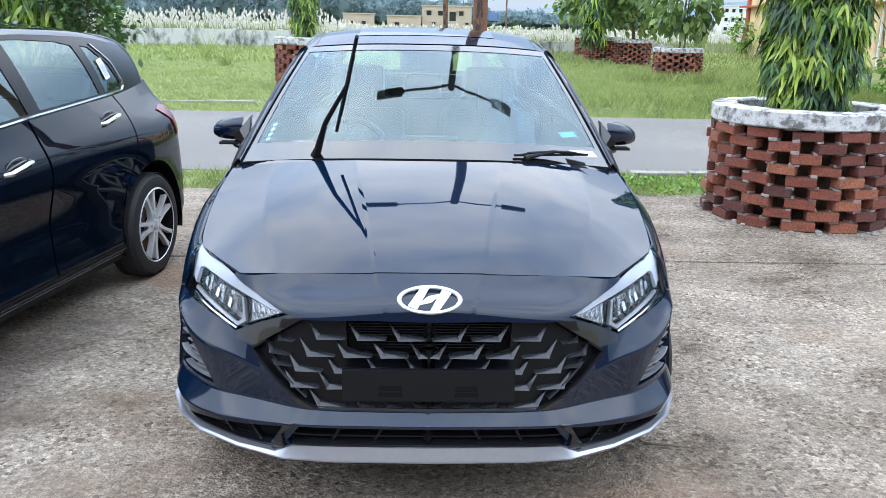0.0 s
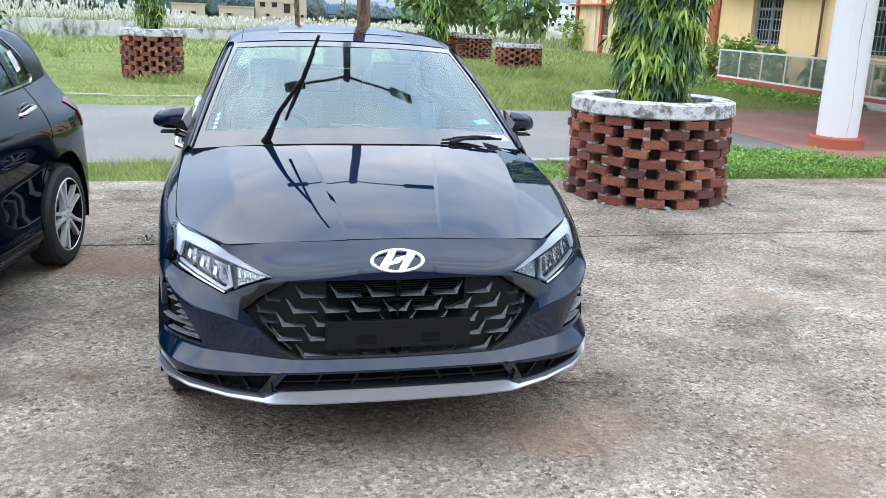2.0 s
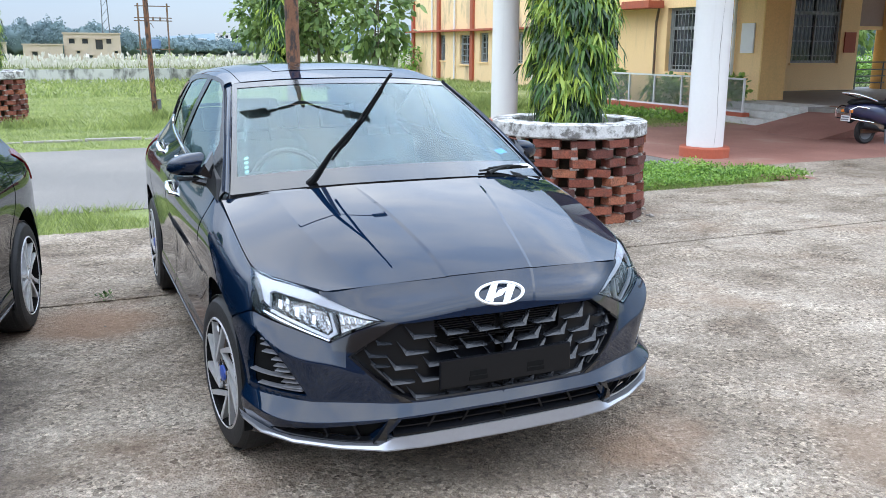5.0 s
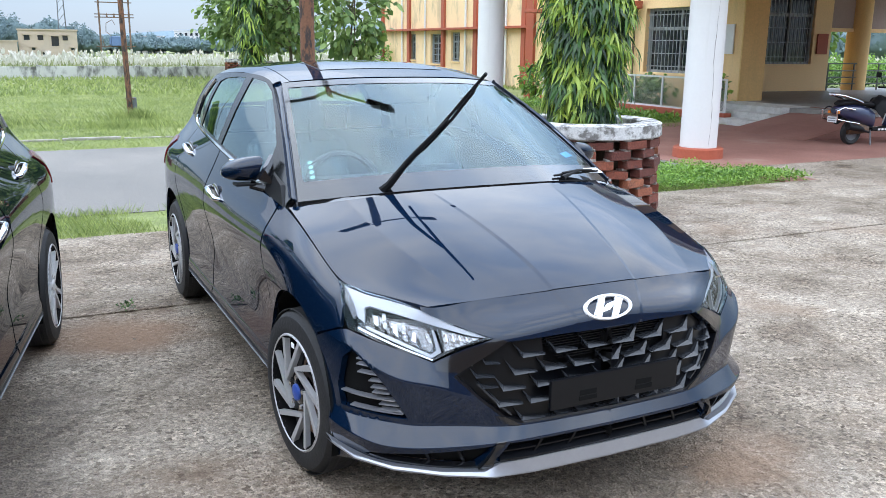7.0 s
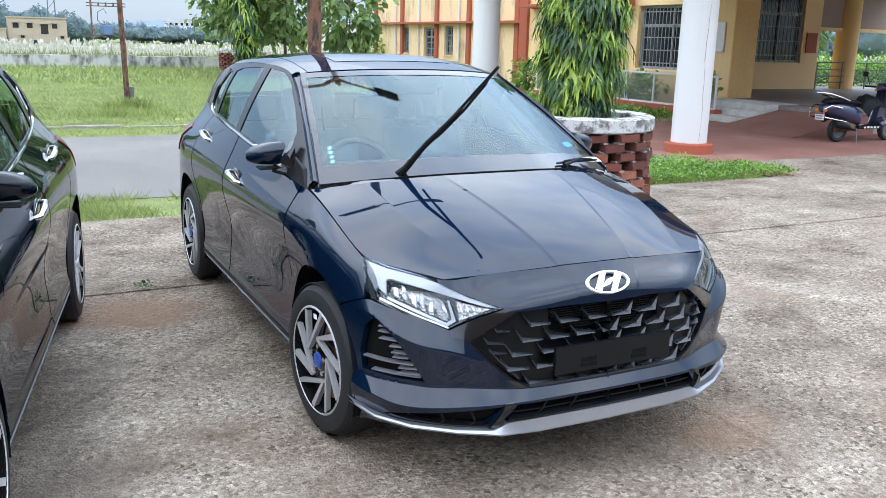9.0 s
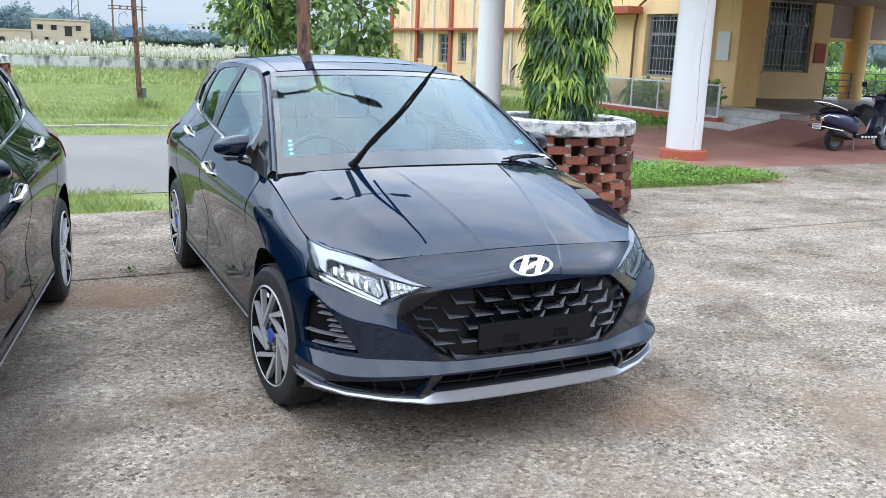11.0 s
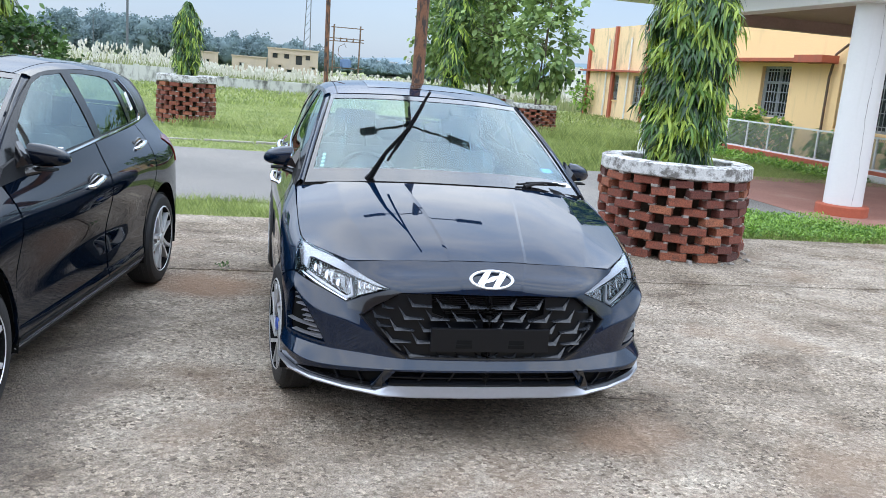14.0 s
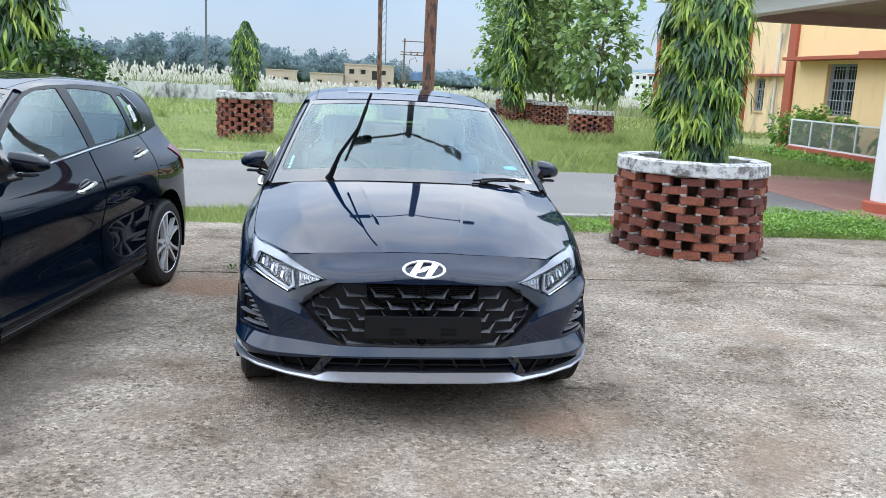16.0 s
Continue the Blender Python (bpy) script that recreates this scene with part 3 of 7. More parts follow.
class Loft:
    """A smooth surface through feature lines: rows of (x, y, z), each row from the nose or the middle outwards."""

    def __init__(self, rows, sharp_u=(), sharp_v=()):
        self.sharp_u, self.sharp_v = sharp_u, sharp_v
        self.c = np.array(rows, float)
        self.m, self.n = self.c.shape[:2]
        self.mu, self.mv = spline_matrix(self.n, sharp_u), spline_matrix(self.m, sharp_v)
        # y and z run level through the middle line, so that the two halves meet without a crease
        self.mu_level = spline_matrix(self.n, sharp_u, abs(self.c[0, 0, 0]) < 1e-6)
        us, vs = np.linspace(0, self.n - 1, 20 * self.n), np.linspace(0, self.m - 1, 16 * self.m)
        self.gu, self.gv = [g.ravel() for g in np.meshgrid(us, vs)]
        self.gp = self.at(self.gu, self.gv)
        d = np.linalg.norm(np.diff(self.c, axis=1), axis=2).mean(), np.linalg.norm(np.diff(self.c, axis=0), axis=2).mean()
        self.scale = np.array(d)

    @staticmethod
    def basis(t, n, m2):
        t = np.clip(np.asarray(t, float), 0, n - 1)
        i = np.minimum(t.astype(int), n - 2)
        b = t - i
        a = 1 - b
        e = np.eye(n)
        return a[:, None] * e[i] + b[:, None] * e[i + 1] + ((a ** 3 - a)[:, None] * m2[i] + (b ** 3 - b)[:, None] * m2[i + 1]) / 6

    def at(self, u, v):
        bv = self.basis(v, self.m, self.mv)
        x = np.einsum("kn,km,mnd->kd", self.basis(u, self.n, self.mu), bv, self.c[:, :, :1])
        yz = np.einsum("kn,km,mnd->kd", self.basis(u, self.n, self.mu_level), bv, self.c[:, :, 1:])
        return np.concatenate([x, yz], 1)

    def normal(self, u, v):
        u, v, h = np.asarray(u, float), np.asarray(v, float), 0.02
        du = self.at(np.minimum(u + h, self.n - 1), v) - self.at(np.maximum(u - h, 0), v)
        dv = self.at(u, np.minimum(v + h, self.m - 1)) - self.at(u, np.maximum(v - h, 0))
        n = np.cross(du, dv)
        return n / np.maximum(np.linalg.norm(n, axis=1, keepdims=True), 1e-9)

    def find(self, points, axes, keep=None):
        """(u, v) of points given by two of their coordinates. keep: which samples may be used."""
        out = []
        ok = np.ones(len(self.gu), bool) if keep is None else keep(self.gp)
        gu, gv, gp = self.gu[ok], self.gv[ok], self.gp[ok]
        for p in points:
            p = np.array(p, float)
            k = np.argmin(((gp[:, axes] - p) ** 2).sum(1))
            q = np.array([gu[k], gv[k]])
            for _ in range(6):
                e, h = self.at(q[:1], q[1:])[0][list(axes)] - p, 0.01
                j = np.stack([(self.at(q[:1] + h, q[1:])[0] - self.at(q[:1] - h, q[1:])[0])[list(axes)], (self.at(q[:1], q[1:] + h)[0] - self.at(q[:1], q[1:] - h)[0])[list(axes)]], 1) / (2 * h)
                s = np.linalg.lstsq(j, e, rcond=None)[0]
                q = np.clip(q - np.clip(s, -0.4, 0.4), 0, (self.n - 1, self.m - 1))
            out.append(q)
        return np.array(out)


def densify(poly, step):
    out = []
    poly = [np.array(p, float) for p in poly]
    for a, b in zip(poly, poly[1:] + poly[:1]):
        k = max(1, int(np.ceil(np.linalg.norm(b - a) / step)))
        out += [a + (b - a) * i / k for i in range(k)]
    return np.array(out)


def inside(pts, poly):
    x, y, c = pts[:, 0], pts[:, 1], np.zeros(len(pts), bool)
    for (x0, y0), (x1, y1) in zip(poly, np.roll(poly, -1, axis=0)):
        hit = (y0 > y) != (y1 > y)
        c ^= hit & (x < (x1 - x0) * (y - y0) / (y1 - y0 if y1 != y0 else 1e-12) + x0)
    return c


def shrink(poly, d):
    """Move a closed polygon inwards by d."""
    a = 0.5 * np.sum(poly[:, 0] * np.roll(poly[:, 1], -1) - np.roll(poly[:, 0], -1) * poly[:, 1])
    t = np.roll(poly, -1, axis=0) - np.roll(poly, 1, axis=0)
    n = np.stack([-t[:, 1], t[:, 0]], 1) * (1 if a > 0 else -1)
    return poly + d * n / np.maximum(np.linalg.norm(n, axis=1, keepdims=True), 1e-9)


def panel(surf, outline, holes=(), step=0.035, gap=0.0, lift=0.0, lip=0.012, keep_axis=False):
    """Vertices, faces and normals of a panel. outline and holes in (u, v); lip: how deep its edges turn in."""
    from mathutils.geometry import delaunay_2d_cdt
    loops = [np.asarray(outline) * surf.scale] + [np.asarray(h) * surf.scale for h in holes]
    if gap:
        loops[0] = shrink(loops[0], gap)
    if keep_axis:
        loops[0][np.asarray(outline)[:, 0] < 1e-6, 0] = 0.0
    lo, hi = loops[0].min(0), loops[0].max(0)
    gx, gy = np.meshgrid(np.arange(lo[0], hi[0], step), np.arange(lo[1], hi[1], step))
    grid = np.stack([gx.ravel(), gy.ravel()], 1)
    # rows of points along each crease
    for axis, knots in ((0, surf.sharp_u), (1, surf.sharp_v)):
        for c in knots:
            at = c * surf.scale[axis]
            grid = grid[np.abs(grid[:, axis] - at) > 0.5 * step]
            run = np.arange(lo[1 - axis] + .5 * step, hi[1 - axis], .7 * step)
            for off in (-.006, 0, .006):
                line = np.stack([np.full(len(run), at + off), run], 1)
                grid = np.concatenate([grid, line if axis == 0 else line[:, ::-1]])
    grid = grid[inside(grid, loops[0])]
    for h in loops[1:]:
        grid = grid[~inside(grid, h)]
    edge = np.concatenate(loops)
    if len(grid):
        d = np.min(np.linalg.norm(grid[:, None] - edge[None], axis=2), axis=1)
        grid = grid[d > 0.45 * step]
    pts, edges, k = [Vector(p) for p in np.concatenate([edge, grid])], [], 0
    for lp in loops:
        edges += [(k + i, k + (i + 1) % len(lp)) for i in range(len(lp))]
        k += len(lp)
    vs, es, fs, *_ = delaunay_2d_cdt(pts, edges, [], 0, 1e-6, False)
    vs = np.array([tuple(v) for v in vs])
    mid = np.array([vs[list(f)].mean(0) for f in fs])
    good = inside(mid, loops[0])
    for h in loops[1:]:
        good &= ~inside(mid, h)
    fs = [tuple(f) for f, g in zip(fs, good) if g]
    uv = vs / surf.scale
    p, nn = surf.at(uv[:, 0], uv[:, 1]), surf.normal(uv[:, 0], uv[:, 1])
    p = p + lift * nn
    out_v, out_n, out_f = [tuple(x) for x in p], [tuple(x) for x in nn], []
    for f in fs:
        a, b, c = (p[i] for i in f[:3])
        out_f.append(f if np.dot(np.cross(b - a, c - a), nn[f[0]]) > 0 else f[::-1])
    if lip:
        used = {}
        for f in out_f:
            for a, b in zip(f, f[1:] + f[:1]):
                used[(a, b)] = 1
        for a, b in list(used):
            if (b, a) in used or (keep_axis and abs(p[a][0]) < 1e-4 and abs(p[b][0]) < 1e-4):
                continue
            k = len(out_v)
            side = np.cross(p[b] - p[a], nn[a])
            side = side / max(np.linalg.norm(side), 1e-9)
            for q in (p[a], p[b], p[b] - lip * nn[b], p[a] - lip * nn[a]):
                out_v.append(tuple(q))
                out_n.append(tuple(side))
            out_f.append((k + 1, k, k + 3, k + 2))
    return out_v, out_f, out_n


def mirrored(data):
    v, f, n = data
    return [(-x, y, z) for x, y, z in v], [q[::-1] for q in f], [(-x, y, z) for x, y, z in n]


def joined(a, b):
    k = len(a[0])
    return a[0] + b[0], a[1] + [tuple(i + k for i in f) for f in b[1]], a[2] + b[2]


def put(name, data, material, parent, label=""):
    me = from_data(name, data[0], data[1], material, True)
    me.normals_split_custom_set_from_vertices(data[2])
    ob = new(name, me)
    ob.parent = parent
    return tagged(ob, label)


SILL = [(0, .06, .225), (.35, .065, .225), (.58, .12, .23), (.78, .28, .235), (.845, .50, .20), (.83, .80, .19), (.81, 1.15, .185),
        (.80, 1.7, .185), (.80, 2.4, .185), (.81, 3.0, .19), (.83, 3.38, .20), (.84, 3.72, .23), (.66, 3.90, .25), (0, 3.94, .26)]
SKIRT = [(0, .0, .29), (.35, .008, .29), (.60, .075, .295), (.80, .238, .305), (.868, .48, .30), (.87, .80, .30), (.862, 1.15, .285),
         (.862, 1.7, .28), (.862, 2.4, .28), (.864, 3.0, .285), (.872, 3.38, .30), (.865, 3.72, .33), (.70, 3.94, .36), (0, 3.985, .37)]
LEDGE = [(0, -.012, .36), (.35, -.002, .36), (.61, .07, .36), (.802, .238, .35), (.871, .49, .36), (.878, .80, .36), (.862, 1.15, .345),
         (.856, 1.7, .34), (.856, 2.4, .34), (.86, 3.0, .35), (.877, 3.38, .37), (.868, 3.72, .40), (.70, 3.955, .43), (0, 3.995, .44)]
BROW = [(0, .006, .388), (.35, .019, .392), (.60, .106, .408), (.785, .272, .418), (.862, .50, .43), (.881, .80, .45), (.860, 1.15, .44),
        (.850, 1.7, .44), (.850, 2.4, .44), (.857, 3.0, .45), (.88, 3.38, .48), (.868, 3.72, .52), (.70, 3.965, .54), (0, 4.0, .55)]
FLANK = [(0, .012, .57), (.35, .032, .575), (.59, .125, .59), (.78, .275, .605), (.868, .50, .61), (.885, .80, .66), (.862, 1.15, .61),
         (.848, 1.7, .60), (.848, 2.4, .60), (.868, 3.0, .64), (.886, 3.38, .67), (.865, 3.72, .70), (.69, 3.95, .72), (0, 3.99, .73)]
CREASE = [(0, .035, .69), (.35, .062, .685), (.60, .165, .69), (.76, .31, .715), (.845, .50, .735), (.876, .80, .80), (.884, 1.15, .80),
          (.8875, 1.7, .79), (.8875, 2.4, .80), (.885, 3.0, .83), (.875, 3.38, .86), (.845, 3.72, .90), (.66, 3.92, .93), (0, 3.97, .94)]
SHOULDER = [(0, .07, .765), (.35, .105, .752), (.60, .19, .735), (.755, .36, .765), (.82, .51, .79), (.843, .80, .87), (.845, 1.15, .905),
            (.845, 1.7, .915), (.843, 2.4, .948), (.825, 3.0, .975), (.795, 3.38, .995), (.74, 3.72, 1.025), (.60, 3.88, 1.05), (0, 3.94, 1.07)]
BELT = [(0, .12, .81), (.35, .15, .80), (.594, .208, .777), (.735, .39, .80), (.79, .52, .82), (.80, .80, .905), (.80, 1.15, .975),
        (.80, 1.7, 1.018), (.785, 2.4, 1.066), (.745, 3.0, 1.093), (.70, 3.38, 1.108), (.655, 3.72, 1.14), (.54, 3.84, 1.17), (0, 3.90, 1.18)]
BODY = Loft([SILL, SKIRT, LEDGE, BROW, FLANK, CREASE, SHOULDER, BELT], (), (2, 3))
# the nose has its own surface: cheek, brow and lamp line are creased
NOSE = Loft([
    [(0, .06, .225), (.16, .061, .225), (0.173, 0.0612, 0.225), (.35, .065, .225), (.48, .085, .227), (.58, .12, .23), (.70, .19, .233), (.78, .28, .235), (.815, .38, .22), (.845, .50, .20), (.83, .80, .19), (.81, 1.15, .185), (.80, 1.7, .185)],
    [(0, .0, .29), (.16, .001, .29), (0.173, 0.0014, 0.29), (.35, .008, .29), (.48, .034, .292), (.60, .082, .295), (.71, .15, .30), (.79, .228, .303), (.84, .34, .303), (.868, .48, .30), (.87, .80, .30), (.862, 1.15, .285), (.862, 1.7, .28)],
    [(0, -.016, .362), (.15, -.014, .362), (0.163, -0.0135, 0.3619), (.35, -.004, .36), (.48, .022, .357), (.60, .066, .352), (.71, .128, .345), (.80, .212, .352), (.852, .33, .362), (.874, .49, .365), (.878, .80, .36), (.862, 1.15, .345), (.856, 1.7, .34)],
    [(0, .008, .398), (.14, .009, .399), (0.153, 0.0095, 0.3992), (.35, .020, .402), (.48, .064, .405), (.60, .118, .407), (.685, .163, .409), (.775, .262, .408), (.835, .365, .41), (.862, .50, .43), (.881, .80, .45), (.860, 1.15, .44), (.850, 1.7, .44)],
    [(0, .012, .45), (.14, .013, .45), (0.153, 0.0134, 0.4501), (.35, .021, .452), (.48, .052, .488), (.60, .104, .540), (.70, .154, .562), (.775, .220, .598), (.826, .315, .645), (.860, .50, .655), (.885, .80, .66), (.862, 1.15, .61), (.848, 1.7, .60)],
    [(0, .022, .69), (.125, .025, .69), (0.138, 0.0276, 0.6898), (.35, .040, .686), (.48, .086, .675), (.60, .162, .662), (.70, .228, .674), (.775, .302, .690), (.816, .375, .702), (.848, .50, .735), (.876, .80, .80), (.884, 1.15, .80), (.8875, 1.7, .79)],
    [(0, .064, .769), (.145, .072, .766), (0.158, 0.0764, 0.7654), (.35, .100, .757), (.48, .136, .747), (.60, .195, .739), (.70, .280, .750), (.765, .362, .768), (.80, .435, .782), (.825, .51, .79), (.843, .80, .87), (.845, 1.15, .905), (.845, 1.7, .915)],
    [(0, .12, .812), (.165, .128, .809), (0.178, 0.1312, 0.8059), (.35, .150, .800), (.48, .176, .790), (.594, .208, .778), (.667, .30, .790), (.735, .39, .80), (.768, .455, .811), (.79, .52, .82), (.80, .80, .905), (.80, 1.15, .975), (.80, 1.7, 1.018)]], (1, 2), (2, 3, 4))
HOOD = Loft([
    [(0, .12, .814), (.165, .128, .8115), (.178, .130, .8085), (.32, .145, .802), (.46, .170, .793), (.596, .21, .780)],
    [(0, .25, .873), (.18, .253, .871), (.194, .254, .8675), (.34, .268, .858), (.51, .302, .838), (.735, .388, .802)],
    [(0, .45, .943), (.21, .453, .940), (.225, .454, .9365), (.38, .463, .925), (.56, .484, .899), (.790, .53, .823)],
    [(0, .65, .999), (.245, .656, .996), (.259, .657, .9935), (.42, .671, .981), (.59, .705, .957), (.800, .80, .906)],
    [(0, .845, 1.043), (.275, .862, 1.0402), (.288, .864, 1.0395), (.44, .892, 1.030), (.60, .95, 1.010), (.79, 1.10, .968)]], (1, 2, 4))
SCREEN = Loft([
    [(0, .855, 1.049), (.4, .903, 1.037), (.757, 1.082, .990)],
    [(0, 1.33, 1.257), (.36, 1.37, 1.249), (.665, 1.49, 1.224)],
    [(0, 1.79, 1.445), (.3, 1.815, 1.44), (.575, 1.895, 1.42)]])
ROOF = Loft([
    [(0, 1.80, 1.45), (.3, 1.825, 1.445), (.50, 1.872, 1.431), (.565, 1.898, 1.422), (.604, 1.918, 1.408)],
    [(0, 2.3, 1.512), (.3, 2.3, 1.504), (.49, 2.34, 1.486), (.56, 2.38, 1.472), (.602, 2.4, 1.450)],
    [(0, 2.9, 1.508), (.3, 2.9, 1.498), (.48, 2.94, 1.476), (.548, 2.98, 1.459), (.588, 3.0, 1.436)],
    [(0, 3.4, 1.482), (.28, 3.4, 1.472), (.46, 3.4, 1.448), (.525, 3.4, 1.430), (.564, 3.4, 1.408)],
    [(0, 3.84, 1.436), (.26, 3.82, 1.426), (.43, 3.79, 1.397), (.495, 3.77, 1.376), (.533, 3.75, 1.352)]])
CABIN = Loft([
    [(.80, 1.10, .965), (.80, 1.5, 1.002), (.797, 1.9, 1.032), (.785, 2.4, 1.066), (.745, 3.0, 1.093), (.70, 3.4, 1.109), (.655, 3.73, 1.14)],
    [(.790, 1.12, .982), (.752, 1.52, 1.12), (.712, 1.92, 1.225), (.70, 2.4, 1.265), (.675, 3.0, 1.285), (.645, 3.4, 1.282), (.60, 3.75, 1.265)],
    [(.772, 1.12, .999), (.684, 1.52, 1.228), (.605, 1.92, 1.408), (.603, 2.4, 1.449), (.589, 3.0, 1.435), (.565, 3.4, 1.407), (.534, 3.75, 1.351)]])
PILLAR = Loft([
    [(.759, 1.083, .990), (.667, 1.49, 1.224), (.577, 1.896, 1.42)],
    [(.768, 1.10, .998), (.675, 1.505, 1.237), (.591, 1.905, 1.418)],
    [(.774, 1.122, .998), (.684, 1.522, 1.234), (.607, 1.922, 1.407)]])
HATCH = Loft([
    [(0, 3.90, 1.18), (.3, 3.88, 1.178), (.54, 3.84, 1.17), (.655, 3.73, 1.14)],
    [(0, 3.89, 1.31), (.28, 3.87, 1.305), (.50, 3.83, 1.28), (.595, 3.75, 1.262)],
    [(0, 3.84, 1.436), (.26, 3.82, 1.426), (.44, 3.785, 1.396), (.534, 3.75, 1.351)]])
AXLES, ARCH, TYRE = (0.785, 3.38), 0.375, 0.316
FRONT = lambda p: p[:, 1] < 0.56
WING = lambda p: (p[:, 1] > 0.28) & (p[:, 1] < 1.3) & (p[:, 0] > .70)
SIDE = lambda p: (p[:, 1] > 0.28) & (p[:, 1] < 3.85)


def arch(yc, a0, a1, n=26):
    """Points along a wheel arch between two angles, in degrees from the rear, over the top."""
    return [(yc + ARCH * math.cos(radians(a0 + (a1 - a0) * i / n)), TYRE + 0.005 + (ARCH + 0.01) * math.sin(radians(a0 + (a1 - a0) * i / n))) for i in range(n + 1)]


def on_side(poly, step=0.03):
    return BODY.find(densify(poly, step), (1, 2), SIDE)


def on_front(poly, step=0.02):
    return NOSE.find(densify(poly, step), (0, 2), FRONT)


def belt_uv(y0, y1, v=7.0, n=None, surf=None):
    """A run along a feature line from y0 to y1, on the side."""
    surf = surf or BODY
    u = np.linspace(3.0, surf.n - 1.5 if surf is BODY else surf.n - 1, 400)
    p = surf.at(u, np.full(400, v))
    ys = np.linspace(y0, y1, n or max(3, int(abs(y1 - y0) / 0.035)))
    return np.stack([np.interp(ys, p[:, 1], u), np.full(len(ys), v)], 1)


def wheel(parent, x, y, outward, style, steer=0.0):
    """A tyre on a rim; outward: 1 on the +x side. style: 'blade' or 'star'."""
    hub = new("wheel")
    hub.parent = parent
    hub.matrix_basis = Matrix.Translation((x, y, TYRE)) @ Matrix.Scale(1.02, 4) @ Matrix.Rotation(radians(steer), 4, "Z") @ (Matrix() if outward > 0 else Matrix.Rotation(math.pi, 4, "Z"))
    bm = bmesh.new()
    lathe(bm, [(.205, -.19), (.25, -.195), (.285, -.185), (.303, -.165), (.31, -.13), (.3105, -.1), (.31, -.06), (.303, -.03), (.285, -.008), (.25, 0), (.222, -.004), (.205, -.012), (.205, -.19)], 64, "x")
    bmesh.ops.recalc_face_normals(bm, faces=bm.faces)
    tyre = part("tyre", bm, RUBBER, hub, smooth=True)
    bm = bmesh.new()
    for k in range(4):
        lathe(bm, [(.3095, -.155 + k * .036), (.3122, -.153 + k * .036), (.3122, -.132 + k * .036), (.3095, -.13 + k * .036)], 64, "x")
    part("tread", bm, RUBBER, tyre)
    bm = bmesh.new()
    lathe(bm, [(.206, -.012), (.212, -.006), (.208, 0), (.198, -.006), (.192, -.02), (.185, -.12), (.06, -.13), (0.001, -.13)], 48, "x")
    bmesh.ops.recalc_face_normals(bm, faces=bm.faces)
    rim = part("rim", bm, VOID, hub, smooth=True, m=Matrix.Diagonal((1, 1.05, 1.05, 1)))
    bm = bmesh.new()
    lathe(bm, [(.199, -.008), (.2065, .001), (.2125, -.004), (.206, -.012), (.199, -.008)], 64, "x")
    part("rim_edge", bm, ALLOY if style == "blade" else SILVERALLOY, rim, smooth=True)
    bm = bmesh.new()
    lathe(bm, [(.165, -.075), (.165, -.06), (.05, -.06), (.05, -.075)], 32, "x", True)
    part("brake_disc", bm, OLDIRON, hub, smooth=True)

    def bar(bm, pts, th, top):
        prism(bm, pts, th, lambda a, b, d: Vector((top - d - 0.10 * (0.2 - math.hypot(a, b)) * 0.25, a, b)))
    for k in range(5):
        turn = Matrix.Rotation(k * math.tau / 5 + 0.3, 4, "X")
        if style == "blade":
            pol = lambda r, a: Vector((r * math.sin(radians(a)), r * math.cos(radians(a)), 0))

            def arm(bm, a, b, w0, w1, th, top):
                side = (b - a).cross(Vector((0, 0, 1))).normalized()
                bar(bm, [(q.x, q.y) for q in (a + side * w0 / 2, b + side * w1 / 2, b - side * w1 / 2, a - side * w0 / 2)], th, top)
            # each spoke is a V swept round from its foot: a broad arm and a thin one
            turn = Matrix.Rotation(k * math.tau / 5, 4, "X")
            for end, w0, w1 in ((46, .014, .024), (85, .014, .018)):
                bm = bmesh.new()
                arm(bm, pol(.086, -3), pol(.199, end), w0, w1, .02, -.003)
                part("spoke", bm, ALLOY, rim, m=turn)
            bm = bmesh.new()
            arm(bm, pol(.035, -24), pol(.088, -2), .040, .024, .02, -.018)
            arm(bm, pol(.086, -3), pol(.19, 66), .03, .05, .01, -.05)
            part("spoke_back", bm, MATTBLACK, rim, m=turn)
        else:
            bm = bmesh.new()
            bar(bm, [(-.026, .036), (-.006, .040), (-.012, .100), (-.030, .196), (-.054, .191), (-.030, .105)], .03, -.004)
            bar(bm, [(.006, .040), (.026, .036), (.030, .105), (.054, .191), (.030, .196), (.012, .100)], .03, -.004)
            bar(bm, [(-.03, .03), (.03, .03), (.02, .085), (-.02, .085)], .03, -.012)
            part("spoke", bm, SILVERALLOY, rim, m=turn)
        bm = bmesh.new()
        tube(bm, [(-.03, 0, 0), (-.008, 0, 0)], .009, 8)
        part("wheel_nut", bm, CHROME, rim, m=turn @ Matrix.Translation((0, .0, .055)))
    bm = bmesh.new()
    lathe(bm, [(.05, -.05), (.05, -.022), (.034, -.014), (0.001, -.012)], 24, "x")
    part("hub", bm, GLOSSBLACK if style == "blade" else SILVERALLOY, rim, smooth=True)
    bm = bmesh.new()
    lathe(bm, [(.031, -.016), (.029, -.006), (.02, -.003), (0.001, -.002)], 24, "x")
    part("centre_cap", bm, BLUECAP if style == "blade" else SILVERALLOY, rim, "blue film over the centre cap" if style == "blade" else "", smooth=True)
    if style == "blade" and outward < 0 and y < 1:
        bm = bmesh.new()
        box(bm, -.001, .0015, -.010, .016, .168, .186, .0005)
        part("wheel_label", bm, PAPER, rim, "small white paper label on the rim")
    return hub


